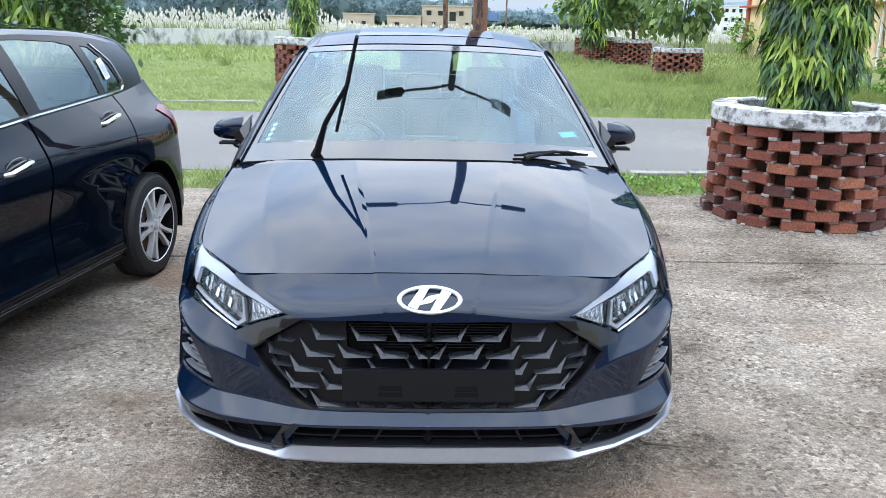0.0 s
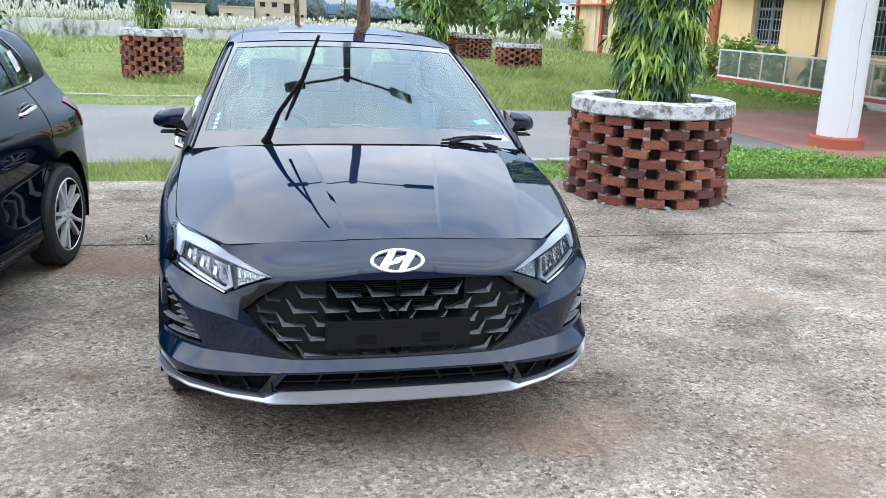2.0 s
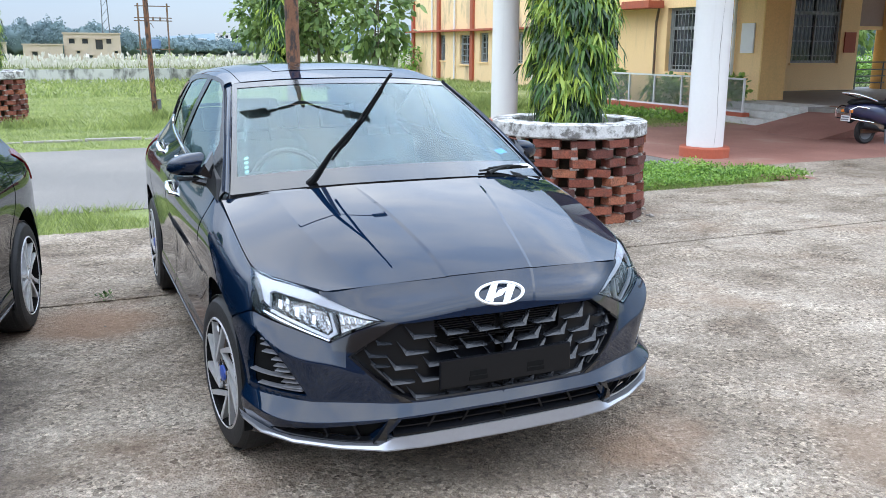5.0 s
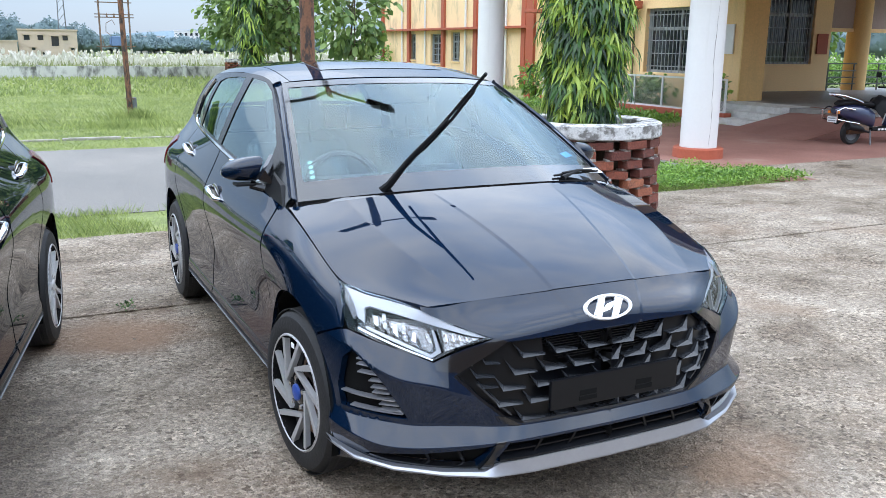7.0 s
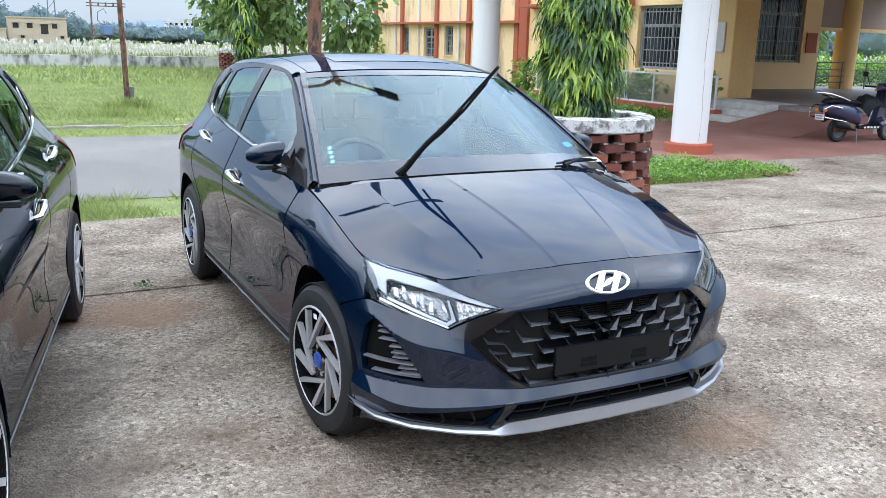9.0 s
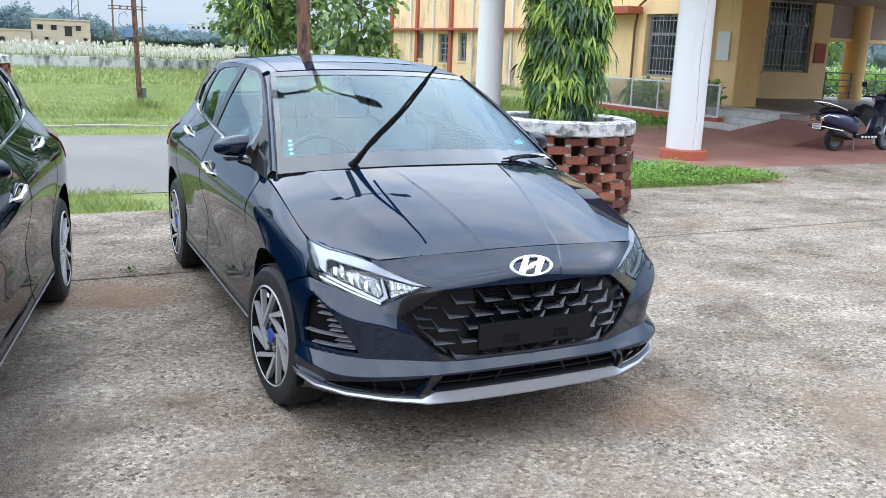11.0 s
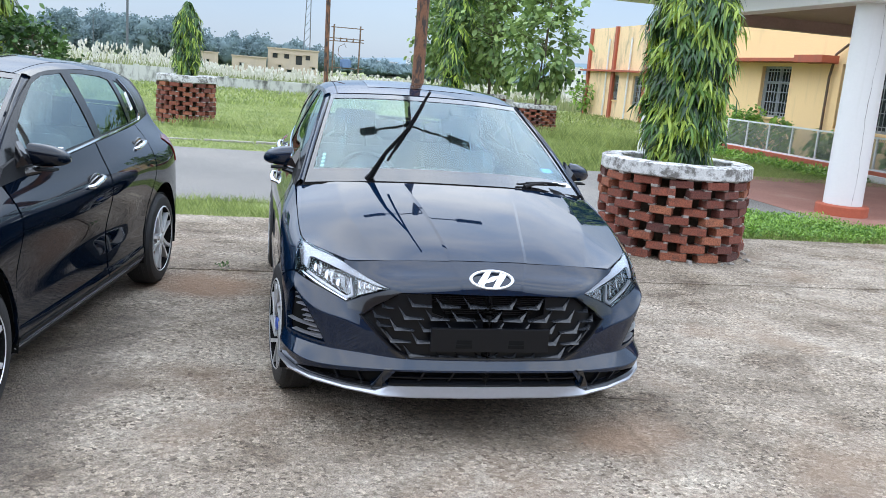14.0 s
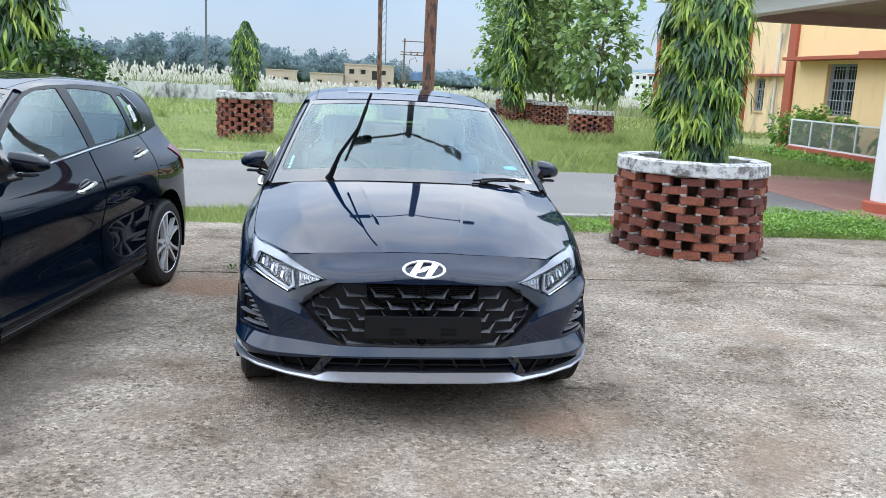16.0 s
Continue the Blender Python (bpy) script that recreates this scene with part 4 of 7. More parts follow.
def seat_mesh(w, style):
    bm = bmesh.new()
    if style == "front":
        box(bm, -w / 2, w / 2, 0.0, 0.52, 0.30, 0.46, 0.05)
        box(bm, -w / 2, w / 2, 0, 0.13, 0, 0.60, 0.05, pose(0, 0.46, 0.42, -16))
        box(bm, -w * .28, w * .28, 0, 0.1, 0.64, 0.83, 0.04, pose(0, 0.46, 0.42, -14))
        for s in (-.07, .07):
            tube(bm, [(s, .60, .98), (s, .63, 1.10)], .008, 6)
    else:
        box(bm, -w / 2, w / 2, 0.0, 0.5, 0.32, 0.48, 0.05)
        box(bm, -w / 2, w / 2, 0, 0.13, 0, 0.58, 0.05, pose(0, 0.44, 0.42, -20))
        for s in (-.4, 0, .4):
            box(bm, s - .12, s + .12, 0, 0.09, 0.58, 0.73, 0.035, pose(0, 0.44, 0.42, -18))
    return bm


def film_mesh(w):
    """Crumpled clear film drawn over a front seat back."""
    bm = bmesh.new()
    bmesh.ops.create_grid(bm, x_segments=22, y_segments=26, size=0.5)
    for v in bm.verts:
        a, b = v.co.x * 2, v.co.y + 0.5
        z = 0.9 * b - 0.03
        crease = noise.noise(Vector((a * 5, b * 7, 1.3))) * 0.03 + noise.noise(Vector((a * 14, b * 3, 4.1))) * 0.012
        width = w * (0.56 if z < 0.58 else 0.56 - 0.24 * min(1, (z - 0.58) / 0.08))
        v.co = Vector((a * width, -0.03 + 0.05 * a * a + crease, z))
    bmesh.ops.transform(bm, matrix=pose(0, 0.44, 0.43, -16), verts=bm.verts)
    return bm


def car(name, label, m, style, raised_wiper, group, paint, steer=0.0):
    root = thing(name, label, "car", m, group)
    half = lambda name, data, mat, lb="": (put(name, data, mat, root, lb), put(name, mirrored(data), mat, root, lb))
    both = lambda name, data, mat, lb="": put(name, joined(data, mirrored(data)), mat, root, lb)

    # front bumper with its openings
    def run(pts, axes, keep, step=.03):
        """Surface coordinates along an open line on the nose."""
        d = densify(pts, step)
        d = d[:int(np.argmin(((d - np.array(pts[-1])) ** 2).sum(1))) + 1]
        return NOSE.find(d, axes, keep)
    side_low = NOSE.find(arch(.785, 194, 131, 20), (1, 2), WING)
    u_end = NOSE.find([(.44, .21)], (1, 2), WING)[0]
    bottom = np.stack([np.linspace(0, u_end[0], 46), np.full(46, 0.02)], 1)
    seam_uv = run([(.535, .622), (.45, .660), (.385, .686)], (1, 2), WING)
    lamp_uv = run([(.815, .690), (.771, .674), (.698, .650), (.605, .614), (.513, .660), (.430, .694), (.532, .729), (.59, .754), (.615, .768)], (0, 2), FRONT)
    top_u = NOSE.find([(.615, .780)], (0, 2), FRONT)[0][0]
    top = np.stack([np.linspace(top_u, 0, 26), np.full(26, 7.0)], 1)
    mid = np.stack([np.zeros(20), np.linspace(7, 0.02, 22)[1:-1]], 1)
    outline = np.concatenate([bottom, side_low, seam_uv, lamp_uv, top, mid])
    grille_poly = [(0, .688), (.20, .689), (.388, .684), (.50, .613), (.555, .572), (.475, .492), (.401, .428), (.337, .405), (.17, .403), (0, .402)]
    grille_uv = on_front(grille_poly)
    intake_uv = on_front([(0, .354), (.395, .354), (.438, .300), (.425, .287), (0, .287)])
    side_uv = on_front([(.448, .350), (.60, .335), (.74, .318), (.79, .306), (.80, .292), (.70, .276), (.50, .264)])
    vent_uv = on_front([(.822, .640), (.768, .568), (.723, .494), (.684, .426), (.76, .425), (.838, .428), (.843, .50), (.836, .60)])
    both("front_bumper", panel(NOSE, outline, [grille_uv, intake_uv, side_uv, vent_uv], 0.022, 0.0, 0, 0.025, True), paint)
    both("grille_backing", panel(NOSE, grille_uv, (), 0.05, -0.004, -0.06, 0), VOID)
    half("grille_blank", panel(NOSE, on_front([(.255, .684), (.388, .682), (.498, .611), (.552, .572), (.473, .492), (.40, .43), (.337, .407), (.02, .404), (.02, .572), (.19, .578), (.25, .60)]), (), .04, 0, -.03, .01), GRILLEBLACK, "blanked cells of the grille")
    both("intake_backing", panel(NOSE, intake_uv, (), 0.05, -0.004, -0.05, 0), VOID)
    half("side_intake_backing", panel(NOSE, side_uv, (), 0.05, -0.004, -0.03, 0), VOID)
    half("vent_backing", panel(NOSE, vent_uv, (), 0.05, -0.004, -0.03, 0), VOID)

    def strip(pts, axes, keep, width, depth, lift, mat, nm, lb="", taper=False):
        """A raised bar along points of the body surface, on both sides."""
        surf = BODY if keep is SIDE else NOSE
        d = densify(pts, .02)
        d = d[:int(np.argmin(((d - np.array(pts[-1])) ** 2).sum(1))) + 1]
        uv = surf.find(d, axes, keep)
        p, nn = surf.at(uv[:, 0], uv[:, 1]), surf.normal(uv[:, 0], uv[:, 1])
        t = np.gradient(p, axis=0)
        s = np.cross(nn, t)
        s /= np.maximum(np.linalg.norm(s, axis=1, keepdims=True), 1e-9)
        for sx in (1, -1):
            bm = bmesh.new()
            rows = []
            for i in range(len(p)):
                w = width * (1 - 0.75 * i / max(1, len(p) - 1)) if taper else width
                q = [p[i] + s[i] * w / 2 + nn[i] * (lift - depth), p[i] + s[i] * w * 0.42 + nn[i] * lift, p[i] - s[i] * w * 0.42 + nn[i] * lift, p[i] - s[i] * w / 2 + nn[i] * (lift - depth)]
                rows.append([bm.verts.new((sx * a, b, c)) for a, b, c in q])
            for r0, r1 in zip(rows, rows[1:]):
                for k in range(4):
                    bm.faces.new((r0[k], r0[(k + 1) % 4], r1[(k + 1) % 4], r1[k]))
            bm.faces.new(rows[0][::-1])
            bm.faces.new(rows[-1])
            bmesh.ops.recalc_face_normals(bm, faces=bm.faces)
            part(nm, bm, mat, root, lb)

    # grille lattice: tick-shaped blades, a spike leaning outwards on a long tapering wing, row above row
    def tick(x, z, k):
        """One blade and its mirror image; x, z: the spike's tip."""
        shape = ((0, 0), (-.038, -.041), (-.118, -.049), (-.116, -.053), (-.031, -.054), (-.026, -.043))
        uv = NOSE.find([(max(.002, x + a * k), z + b * k) for a, b in shape], (0, 2), FRONT)
        p, nn = NOSE.at(uv[:, 0], uv[:, 1]), NOSE.normal(uv[:, 0], uv[:, 1])
        sunk = (-.020, -.016, -.014, -.004, .0, -.006)
        for sx in (1, -1):
            bm = bmesh.new()
            fr = [bm.verts.new((sx * q[0], q[1], q[2])) for q in (a + b * c for a, b, c in zip(p, nn, sunk))]
            bk = [bm.verts.new((sx * q[0], q[1], q[2])) for q in (a - b * .05 for a, b in zip(p, nn))]
            bm.faces.new((fr[0], fr[1], fr[5]))
            bm.faces.new((fr[5], fr[1], fr[4]))
            bm.faces.new((fr[1], fr[2], fr[3], fr[4]))
            for i in range(6):
                bm.faces.new((fr[i], fr[(i + 1) % 6], bk[(i + 1) % 6], bk[i]))
            bmesh.ops.recalc_face_normals(bm, faces=bm.faces)
            part("grille_blade", bm, FIN, root)
    for z, xs, k in ((.682, (.478, .371, .248, .125), 1.0), (.626, (.512, .400, .288, .176, .062), .98), (.574, (.492, .437, .316, .195, .075), .95), (.524, (.453, .342), 1.0), (.466, (.372,), 1.05), (.444, (.230, .145, .060), .58)):
        for x in xs:
            tick(x, z if x < .47 else (.642 if z > .65 else .606 if z > .6 else .566), k if x < .47 else (.55 if z > .65 else .7 if z > .6 else .6))
    for z, x1 in ((.676, .25), (.667, .25), (.658, .25), (.649, .24), (.640, .22), (.618, .20), (.609, .20), (.600, .19)):
        strip([(.004, z), (x1, z - .001)], (0, 2), FRONT, .003, .012, -.035, GRILLEBLACK, "inner_slat")
    strip([(.002, .686), (.002, .632)], (0, 2), FRONT, .010, .03, -.016, GRILLEBLACK, "grille_blade")
    strip([(.500, .609), (.549, .572), (.473, .495), (.401, .433), (.338, .409)], (0, 2), FRONT, .010, .03, 0.0, GRILLEBLACK, "grille_frame")
    strip([(.486, .548), (.43, .487), (.376, .436)], (0, 2), FRONT, .007, .03, -.008, FIN, "grille_frame")
    strip([(.337, .409), (.001, .406)], (0, 2), FRONT, .010, .03, -.002, FIN, "grille_frame")
    half("corner_trim", panel(NOSE, on_front([(.432, .442), (.385, .408), (.345, .400), (.36, .413), (.40, .436)]), (), .02, 0, .003, .008), GLOSSBLACK)
    strip([(.001, .318), (.42, .318)], (0, 2), FRONT, .007, .02, -.015, GRILLEBLACK, "intake_bar")
    strip([(.001, .291), (.42, .291)], (0, 2), FRONT, .014, .04, .001, GRILLEBLACK, "intake_sill")
    for x in (.001, .14, .27):
        strip([(x, .352), (x + .03 * (x > .01), .289)], (0, 2), FRONT, .010, .03, -.012, GRILLEBLACK, "intake_bar")
    for x in (.56, .66):
        strip([(x, .338), (x - .03, .272)], (0, 2), FRONT, .010, .02, -.014, GRILLEBLACK, "intake_rib")
    strip([(.475, .268), (.60, .274), (.74, .288), (.79, .298)], (0, 2), FRONT, .010, .02, .002, GLOSSBLACK, "intake_edge")
    for z, xin, xout in ((.615, .795, .815), (.595, .778, .815), (.568, .765, .812), (.546, .752, .788), (.523, .740, .782), (.505, .738, .778), (.484, .722, .838), (.467, .710, .760), (.447, .701, .757), (.438, .700, .822)):
        strip([(xin, z + .002), (xout, z - .003)], (0, 2), FRONT, .0048, .022, -.003 if xout < .83 else .0, VENTFIN if xout < .83 else SILVER, "vent_fin")
    strip([(.816, .628), (.762, .560), (.716, .484), (.684, .420)], (0, 2), FRONT, .012, .02, -.012, GLOSSBLACK, "vent_frame")
    # gloss bridge between lamp and grille, and the blade at the intake's corner
    half("lamp_bridge", panel(NOSE, on_front([(.423, .693), (.388, .686), (.484, .621), (.535, .585), (.600, .590), (.602, .611), (.515, .656)]), (), .03, 0, .002, .012), GLOSSBLACK)
    half("bumper_fin", panel(NOSE, on_front([(.408, .362), (.440, .360), (.486, .270), (.474, .250), (.440, .262), (.448, .330)]), (), .02, 0, .012, .04), GLOSSBLACK)
    # silver lower lip, in three runs
    lip_low = [(0, -.012, .236), (.30, -.005, .236), (.452, .012, .238), (.48, .018, .243), (.60, .065, .252), (.74, .155, .262), (.83, .265, .272), (.872, .37, .29)]
    lip_hi = [(0, -.006, .285), (.30, .002, .285), (.42, .016, .282), (.475, .026, .258), (.60, .07, .265), (.74, .16, .275), (.83, .27, .284), (.873, .375, .30)]
    for sx in (1, -1):
        bm = bmesh.new()
        rows = []
        for a, b in zip(lip_low, lip_hi):
            rows.append([bm.verts.new(q) for q in ((sx * a[0], a[1] + .06, a[2] - .004), (sx * a[0], a[1], a[2]), (sx * a[0], a[1] - .002, a[2] + .006), (sx * b[0], b[1], b[2]), (sx * b[0], b[1] + .06, b[2] + .004))])
        for r0, r1 in zip(rows, rows[1:]):
            for k in range(4):
                bm.faces.new((r0[k], r0[k + 1], r1[k + 1], r1[k]))
        bmesh.ops.recalc_face_normals(bm, faces=bm.faces)
        part("lip_spoiler", bm, SILVER, root, "satin silver lower lip", smooth=True, angle=25)
    bm = bmesh.new()
    box(bm, -.261, .261, -.022, -.006, .449, .553, .004)
    plate = part("plate_holder", bm, GRILLEBLACK, root, "empty black number plate holder")
    for x in (-.115, .115):
        bm = bmesh.new()
        box(bm, x - .036, x + .036, -.024, -.018, .466, .482, .002)
        box(bm, x - .034, x + .034, -.023, -.018, .484, .503, .002)
        part("clip", bm, VOID, plate)
    # oval badge
    bm = bmesh.new()
    pts, zc = [], .752
    for k in range(48):
        a = k * math.tau / 48
        pts.append((math.cos(a), math.sin(a)))
    tilt = pose(0, .0475, zc, -32) @ Matrix.Diagonal((1, 1, .9, 1))
    ring = []
    for c, s in pts:
        ring.append([bm.verts.new(tilt @ Vector(q)) for q in ((.099 * c, .004, .050 * s), (.099 * c, -.002, .050 * s), (.096 * c, -.006, .048 * s), (.088 * c, -.006, .041 * s), (.085 * c, -.002, .039 * s), (.085 * c, .010, .039 * s))])
    for i in range(48):
        for k in range(6):
            bm.faces.new((ring[i][k], ring[(i + 1) % 48][k], ring[(i + 1) % 48][(k + 1) % 6], ring[i][(k + 1) % 6]))
    for poly in ([(-.066, -.023), (-.038, -.035), (-.002, .039), (-.030, .036)], [(.066, .023), (.038, .035), (.002, -.039), (.030, -.036)], [(-.040, -.022), (.004, -.011), (.040, .022), (-.004, .011)]):
        prism(bm, poly, .008, lambda a, b, d: tilt @ Vector((a, -.005 + d, b)))
    bmesh.ops.recalc_face_normals(bm, faces=bm.faces)
    part("badge", bm, EMBLEM, root, "white oval maker's badge", smooth=True)

    # head lamps
    lamp_poly = [(.433, .694), (.532, .731), (.592, .757), (.618, .773), (.655, .785), (.70, .794), (.735, .7995), (.768, .810), (.790, .818), (.806, .785), (.814, .735), (.814, .694), (.771, .677), (.698, .653), (.605, .618), (.513, .662)]
    lamp_uv2 = NOSE.find(densify(lamp_poly, .025), (0, 2), FRONT)
    for sx, mk in ((1, lambda d: d), (-1, mirrored)):
        lamp = new("head_lamp")
        lamp.parent = root
        tagged(lamp, "clear swept-back head lamp with white light guide")
        put("housing", mk(panel(NOSE, lamp_uv2, (), .04, .004, -.055, 0)), GLOSSBLACK, lamp)

        def inner(poly, lift, mat, nm, lip=.012):
            put(nm, mk(panel(NOSE, on_front(poly), (), .02, 0, lift, lip)), mat, lamp)
        inner([(.783, .811), (.735, .7965), (.70, .791), (.655, .782), (.615, .768), (.532, .7275), (.438, .694), (.491, .700), (.585, .724), (.691, .755), (.747, .769), (.762, .762), (.773, .718), (.786, .731)], -.008, WHITEPIPE, "light_guide")
        inner([(.775, .704), (.695, .668), (.609, .628), (.580, .645), (.585, .674), (.591, .712), (.597, .712), (.593, .67), (.592, .651), (.609, .638), (.690, .677), (.770, .712)], -.012, SILVER, "light_guide")
        inner([(.792, .698), (.698, .657), (.607, .620), (.605, .624), (.698, .662), (.790, .704)], -.004, CHROME, "lamp_edge", .006)
        inner([(.756, .752), (.612, .712), (.601, .664), (.612, .648), (.686, .686), (.760, .722)], -.040, REFLECTOR, "reflector")
        for i in range(6):
            x = .622 + .024 * i
            z = .662 + .46 * (x - .622)
            inner([(x, z), (x + .011, z + .006), (x + .004, z + .050 - .02 * (i % 2)), (x - .004, z + .046 - .02 * (i % 2))], -.020 - .005 * (i % 2), CHROME if i % 2 else REFLECTOR, "projector")
            inner([(x + .013, z - .012), (x + .022, z - .007), (x + .020, z + .024), (x + .012, z + .02)], -.028, GLOSSBLACK, "projector_shade")
        inner([(.571, .711), (.470, .694), (.512, .673), (.571, .648)], -.026, REFLECTOR, "reflector")
        for i in range(5):
            x = .485 + i * .018
            inner([(x, .690 - .18 * i * .018), (x + .003, .688 - .18 * i * .018), (x + .006, .694 + .002 * i), (x + .003, .694 + .002 * i)], -.020, CHROME, "reflector_rib", .004)
        inner([(.786, .812), (.775, .806), (.788, .738), (.800, .724), (.804, .78)], -.014, BEZEL, "side_reflector")
        put("lens", mk(panel(NOSE, lamp_uv2, (), .03, .002, 0.001, .008)), LENS, lamp).visible_shadow = False
    # hood, cut to its own edge
    hu, hv = HOOD.n - 1, HOOD.m - 1
    edge = [(0, t) for t in np.linspace(hv, 0, 14)] + [(t, 0) for t in np.linspace(0, hu, 26)[1:]] + [(hu, t) for t in np.linspace(0, hv, 30)[1:]] + [(t, hv) for t in np.linspace(hu, 0, 24)[1:-1]]
    both("hood", panel(HOOD, np.array(edge), (), .03, .0025, 0, .014, True), paint)
    # side panels
    top_f = belt_uv(.52, 1.165, surf=NOSE)
    fender = np.concatenate([top_f, run([(1.175, .93), (1.185, .80), (1.16, .60), (1.165, .27)], (1, 2), WING), NOSE.find(arch(.785, -9, 131), (1, 2), WING), run([(.535, .626), (.45, .664), (.388, .690)], (1, 2), WING), run([(.392, .70), (.42, .76), (.47, .805)], (1, 2), WING)])
    half("front_fender", panel(NOSE, fender, (), .035, .002, 0, .014), paint)

    def edge_uv(pts, step=.03):
        d = densify(pts, step)
        k = int(np.argmin(((d - np.array(pts[-1])) ** 2).sum(1)))
        return BODY.find(d[:k + 1], (1, 2), SIDE)
    fdoor = np.concatenate([belt_uv(1.185, 2.325), edge_uv([(2.325, 1.0), (2.335, .60), (2.33, .30)]), edge_uv([(2.33, .295), (1.16, .295)], .05), edge_uv([(1.155, .31), (1.168, .60), (1.192, .80), (1.182, .93)])])
    half("front_door", panel(BODY, fdoor, (), .04, .002, 0, .014), paint)
    rdoor = np.concatenate([belt_uv(2.335, 3.245), edge_uv([(3.25, 1.04), (3.19, .82), (3.06, .60), (3.00, .42), (2.99, .30)]), edge_uv([(2.98, .295), (2.34, .295)], .05), edge_uv([(2.34, .31), (2.345, .60), (2.335, 1.0)])])
    half("rear_door", panel(BODY, rdoor, (), .04, .002, 0, .014), paint)
    last = BODY.n - 1
    quarter = np.concatenate([belt_uv(3.26, 3.70), np.stack([np.linspace(11.2, last, 14), np.full(14, 7.0)], 1), np.stack([np.full(16, float(last)), np.linspace(7, .1, 18)[1:-1]], 1),
                              np.stack([np.linspace(last, 11.05, 14), np.full(14, .1)], 1), BODY.find(arch(3.38, -14, 190), (1, 2), SIDE), edge_uv([(3.0, .30), (3.01, .42), (3.07, .60), (3.20, .82), (3.26, 1.04)])])
    half("rear_quarter", panel(BODY, quarter, (), .04, .002, 0, .014), paint)
    sill = np.concatenate([edge_uv([(1.18, .288), (3.0, .288)], .05), edge_uv([(3.03, .25), (3.035, .20)]), edge_uv([(3.02, .19), (1.16, .19)], .05)])
    half("side_sill", panel(BODY, sill, (), .04, .002, 0.004, .014), MATTBLACK)
    strip([(1.16, .262), (3.02, .266)], (1, 2), SIDE, .004, .008, .009, FIN, "sill_strip")
    strip([(1.16, .243), (3.02, .247)], (1, 2), SIDE, .003, .008, .009, SILVER, "sill_strip", "thin bright sill strip")
    # tail lamp on the rear corner
    half("tail_lamp", panel(BODY, on_side([(3.64, .985), (3.71, 1.005), (3.79, 1.0), (3.83, .94), (3.80, .84), (3.765, .82), (3.735, .92)]), (), .03, 0, .006, .012), TAIL, "red tail lamp lens")
    # dark inner shell behind the gaps, and the wheel wells
    shell_out = np.concatenate([belt_uv(.42, 3.70), np.stack([np.linspace(11.2, last, 10), np.full(10, 7.0)], 1), np.stack([np.full(10, float(last)), np.linspace(7, .1, 12)[1:-1]], 1), np.stack([np.linspace(last, 11.05, 10), np.full(10, .1)], 1),
                                BODY.find(arch(3.38, -14, 190), (1, 2), SIDE), edge_uv([(3.02, .195), (1.16, .195)], .06), BODY.find(arch(.785, -9, 146), (1, 2), SIDE)])
    half("inner_shell", panel(BODY, shell_out, (), .08, 0, -.016, 0), VOID)
    for yc in AXLES:
        for sx in (1, -1):
            bm = bmesh.new()
            n = 28
            prev = None
            for i in range(n + 1):
                a = -0.25 + (math.pi + 0.5) * i / n
                r = ARCH + .012
                row = [bm.verts.new((sx * x, yc + r * math.cos(a), TYRE + r * math.sin(a))) for x in (.862, .80, .55)]
                if prev:
                    for k in range(2):
                        bm.faces.new((prev[k], prev[k + 1], row[k + 1], row[k]))
                prev = row
            part("wheel_well", bm, VOID, root)
    bm = bmesh.new()
    box(bm, -.78, .78, 1.15, 3.0, .20, .26)
    box(bm, -.54, .54, .12, 3.85, .24, .30)
    box(bm, -.52, .52, .16, .80, .30, .66)
    part("underbody", bm, VOID, root)
    # glass house
    su, sv = SCREEN.n - 1, SCREEN.m - 1
    ring = lambda u, v: np.array([(0, t) for t in np.linspace(v[1], v[0], 12)] + [(t, v[0]) for t in np.linspace(0, u, 16)[1:]] + [(u, t) for t in np.linspace(v[0], v[1], 16)[1:]] + [(t, v[1]) for t in np.linspace(u, 0, 16)[1:-1]])
    clear = ring(su - .09, (.25, sv - .12))
    # cowl between hood and windscreen, and the patch of print round the inner mirror
    us = np.linspace(0, 1, 24)
    rear, low = HOOD.at(us * hu, np.full(24, float(hv))), SCREEN.at(us * su, np.zeros(24))
    front, back = rear + (0, -.012, -.010), low + (0, .012, .004)
    cowl_v = [tuple(q) for pair in zip(front, (front + back) / 2 + (0, 0, -.004), back) for q in pair]
    cowl_f = [(3 * i + k, 3 * i + 3 + k, 3 * i + 4 + k, 3 * i + 1 + k) for i in range(23) for k in (0, 1)]
    both("cowl", (cowl_v, cowl_f, [(0, -.3, .95)] * len(cowl_v)), GLOSSBLACK)
    patch = np.array([(0, t) for t in np.linspace(sv - .13, sv - .42, 8)] + [(.16, sv - .42), (.24, sv - .40), (.30, sv - .30), (.46, sv - .13), (.3, sv - .13), (.15, sv - .13)])
    both("sensor_patch", panel(SCREEN, patch, (), .05, 0, -.003, 0, True), GLOSSBLACK)
    both("windscreen_border", panel(SCREEN, ring(su, (0, sv)), [clear], .05, .001, 0, .008, True), GLOSSBLACK, "black printed edge of the windscreen")
    both("windscreen", panel(SCREEN, clear, (), .06, -.002, -.002, 0, True), GLASS, "tinted windscreen").visible_shadow = False
    both("roof", panel(ROOF, np.array([(0, t) for t in np.linspace(ROOF.m - 1, 0, 24)] + [(t, 0) for t in np.linspace(0, 2.4, 14)[1:]] + [(2.4, t) for t in np.linspace(0, ROOF.m - 1, 24)[1:]] + [(t, ROOF.m - 1) for t in np.linspace(2.4, 0, 12)[1:-1]]), (), .05, .003, 0, .014, True), paint)
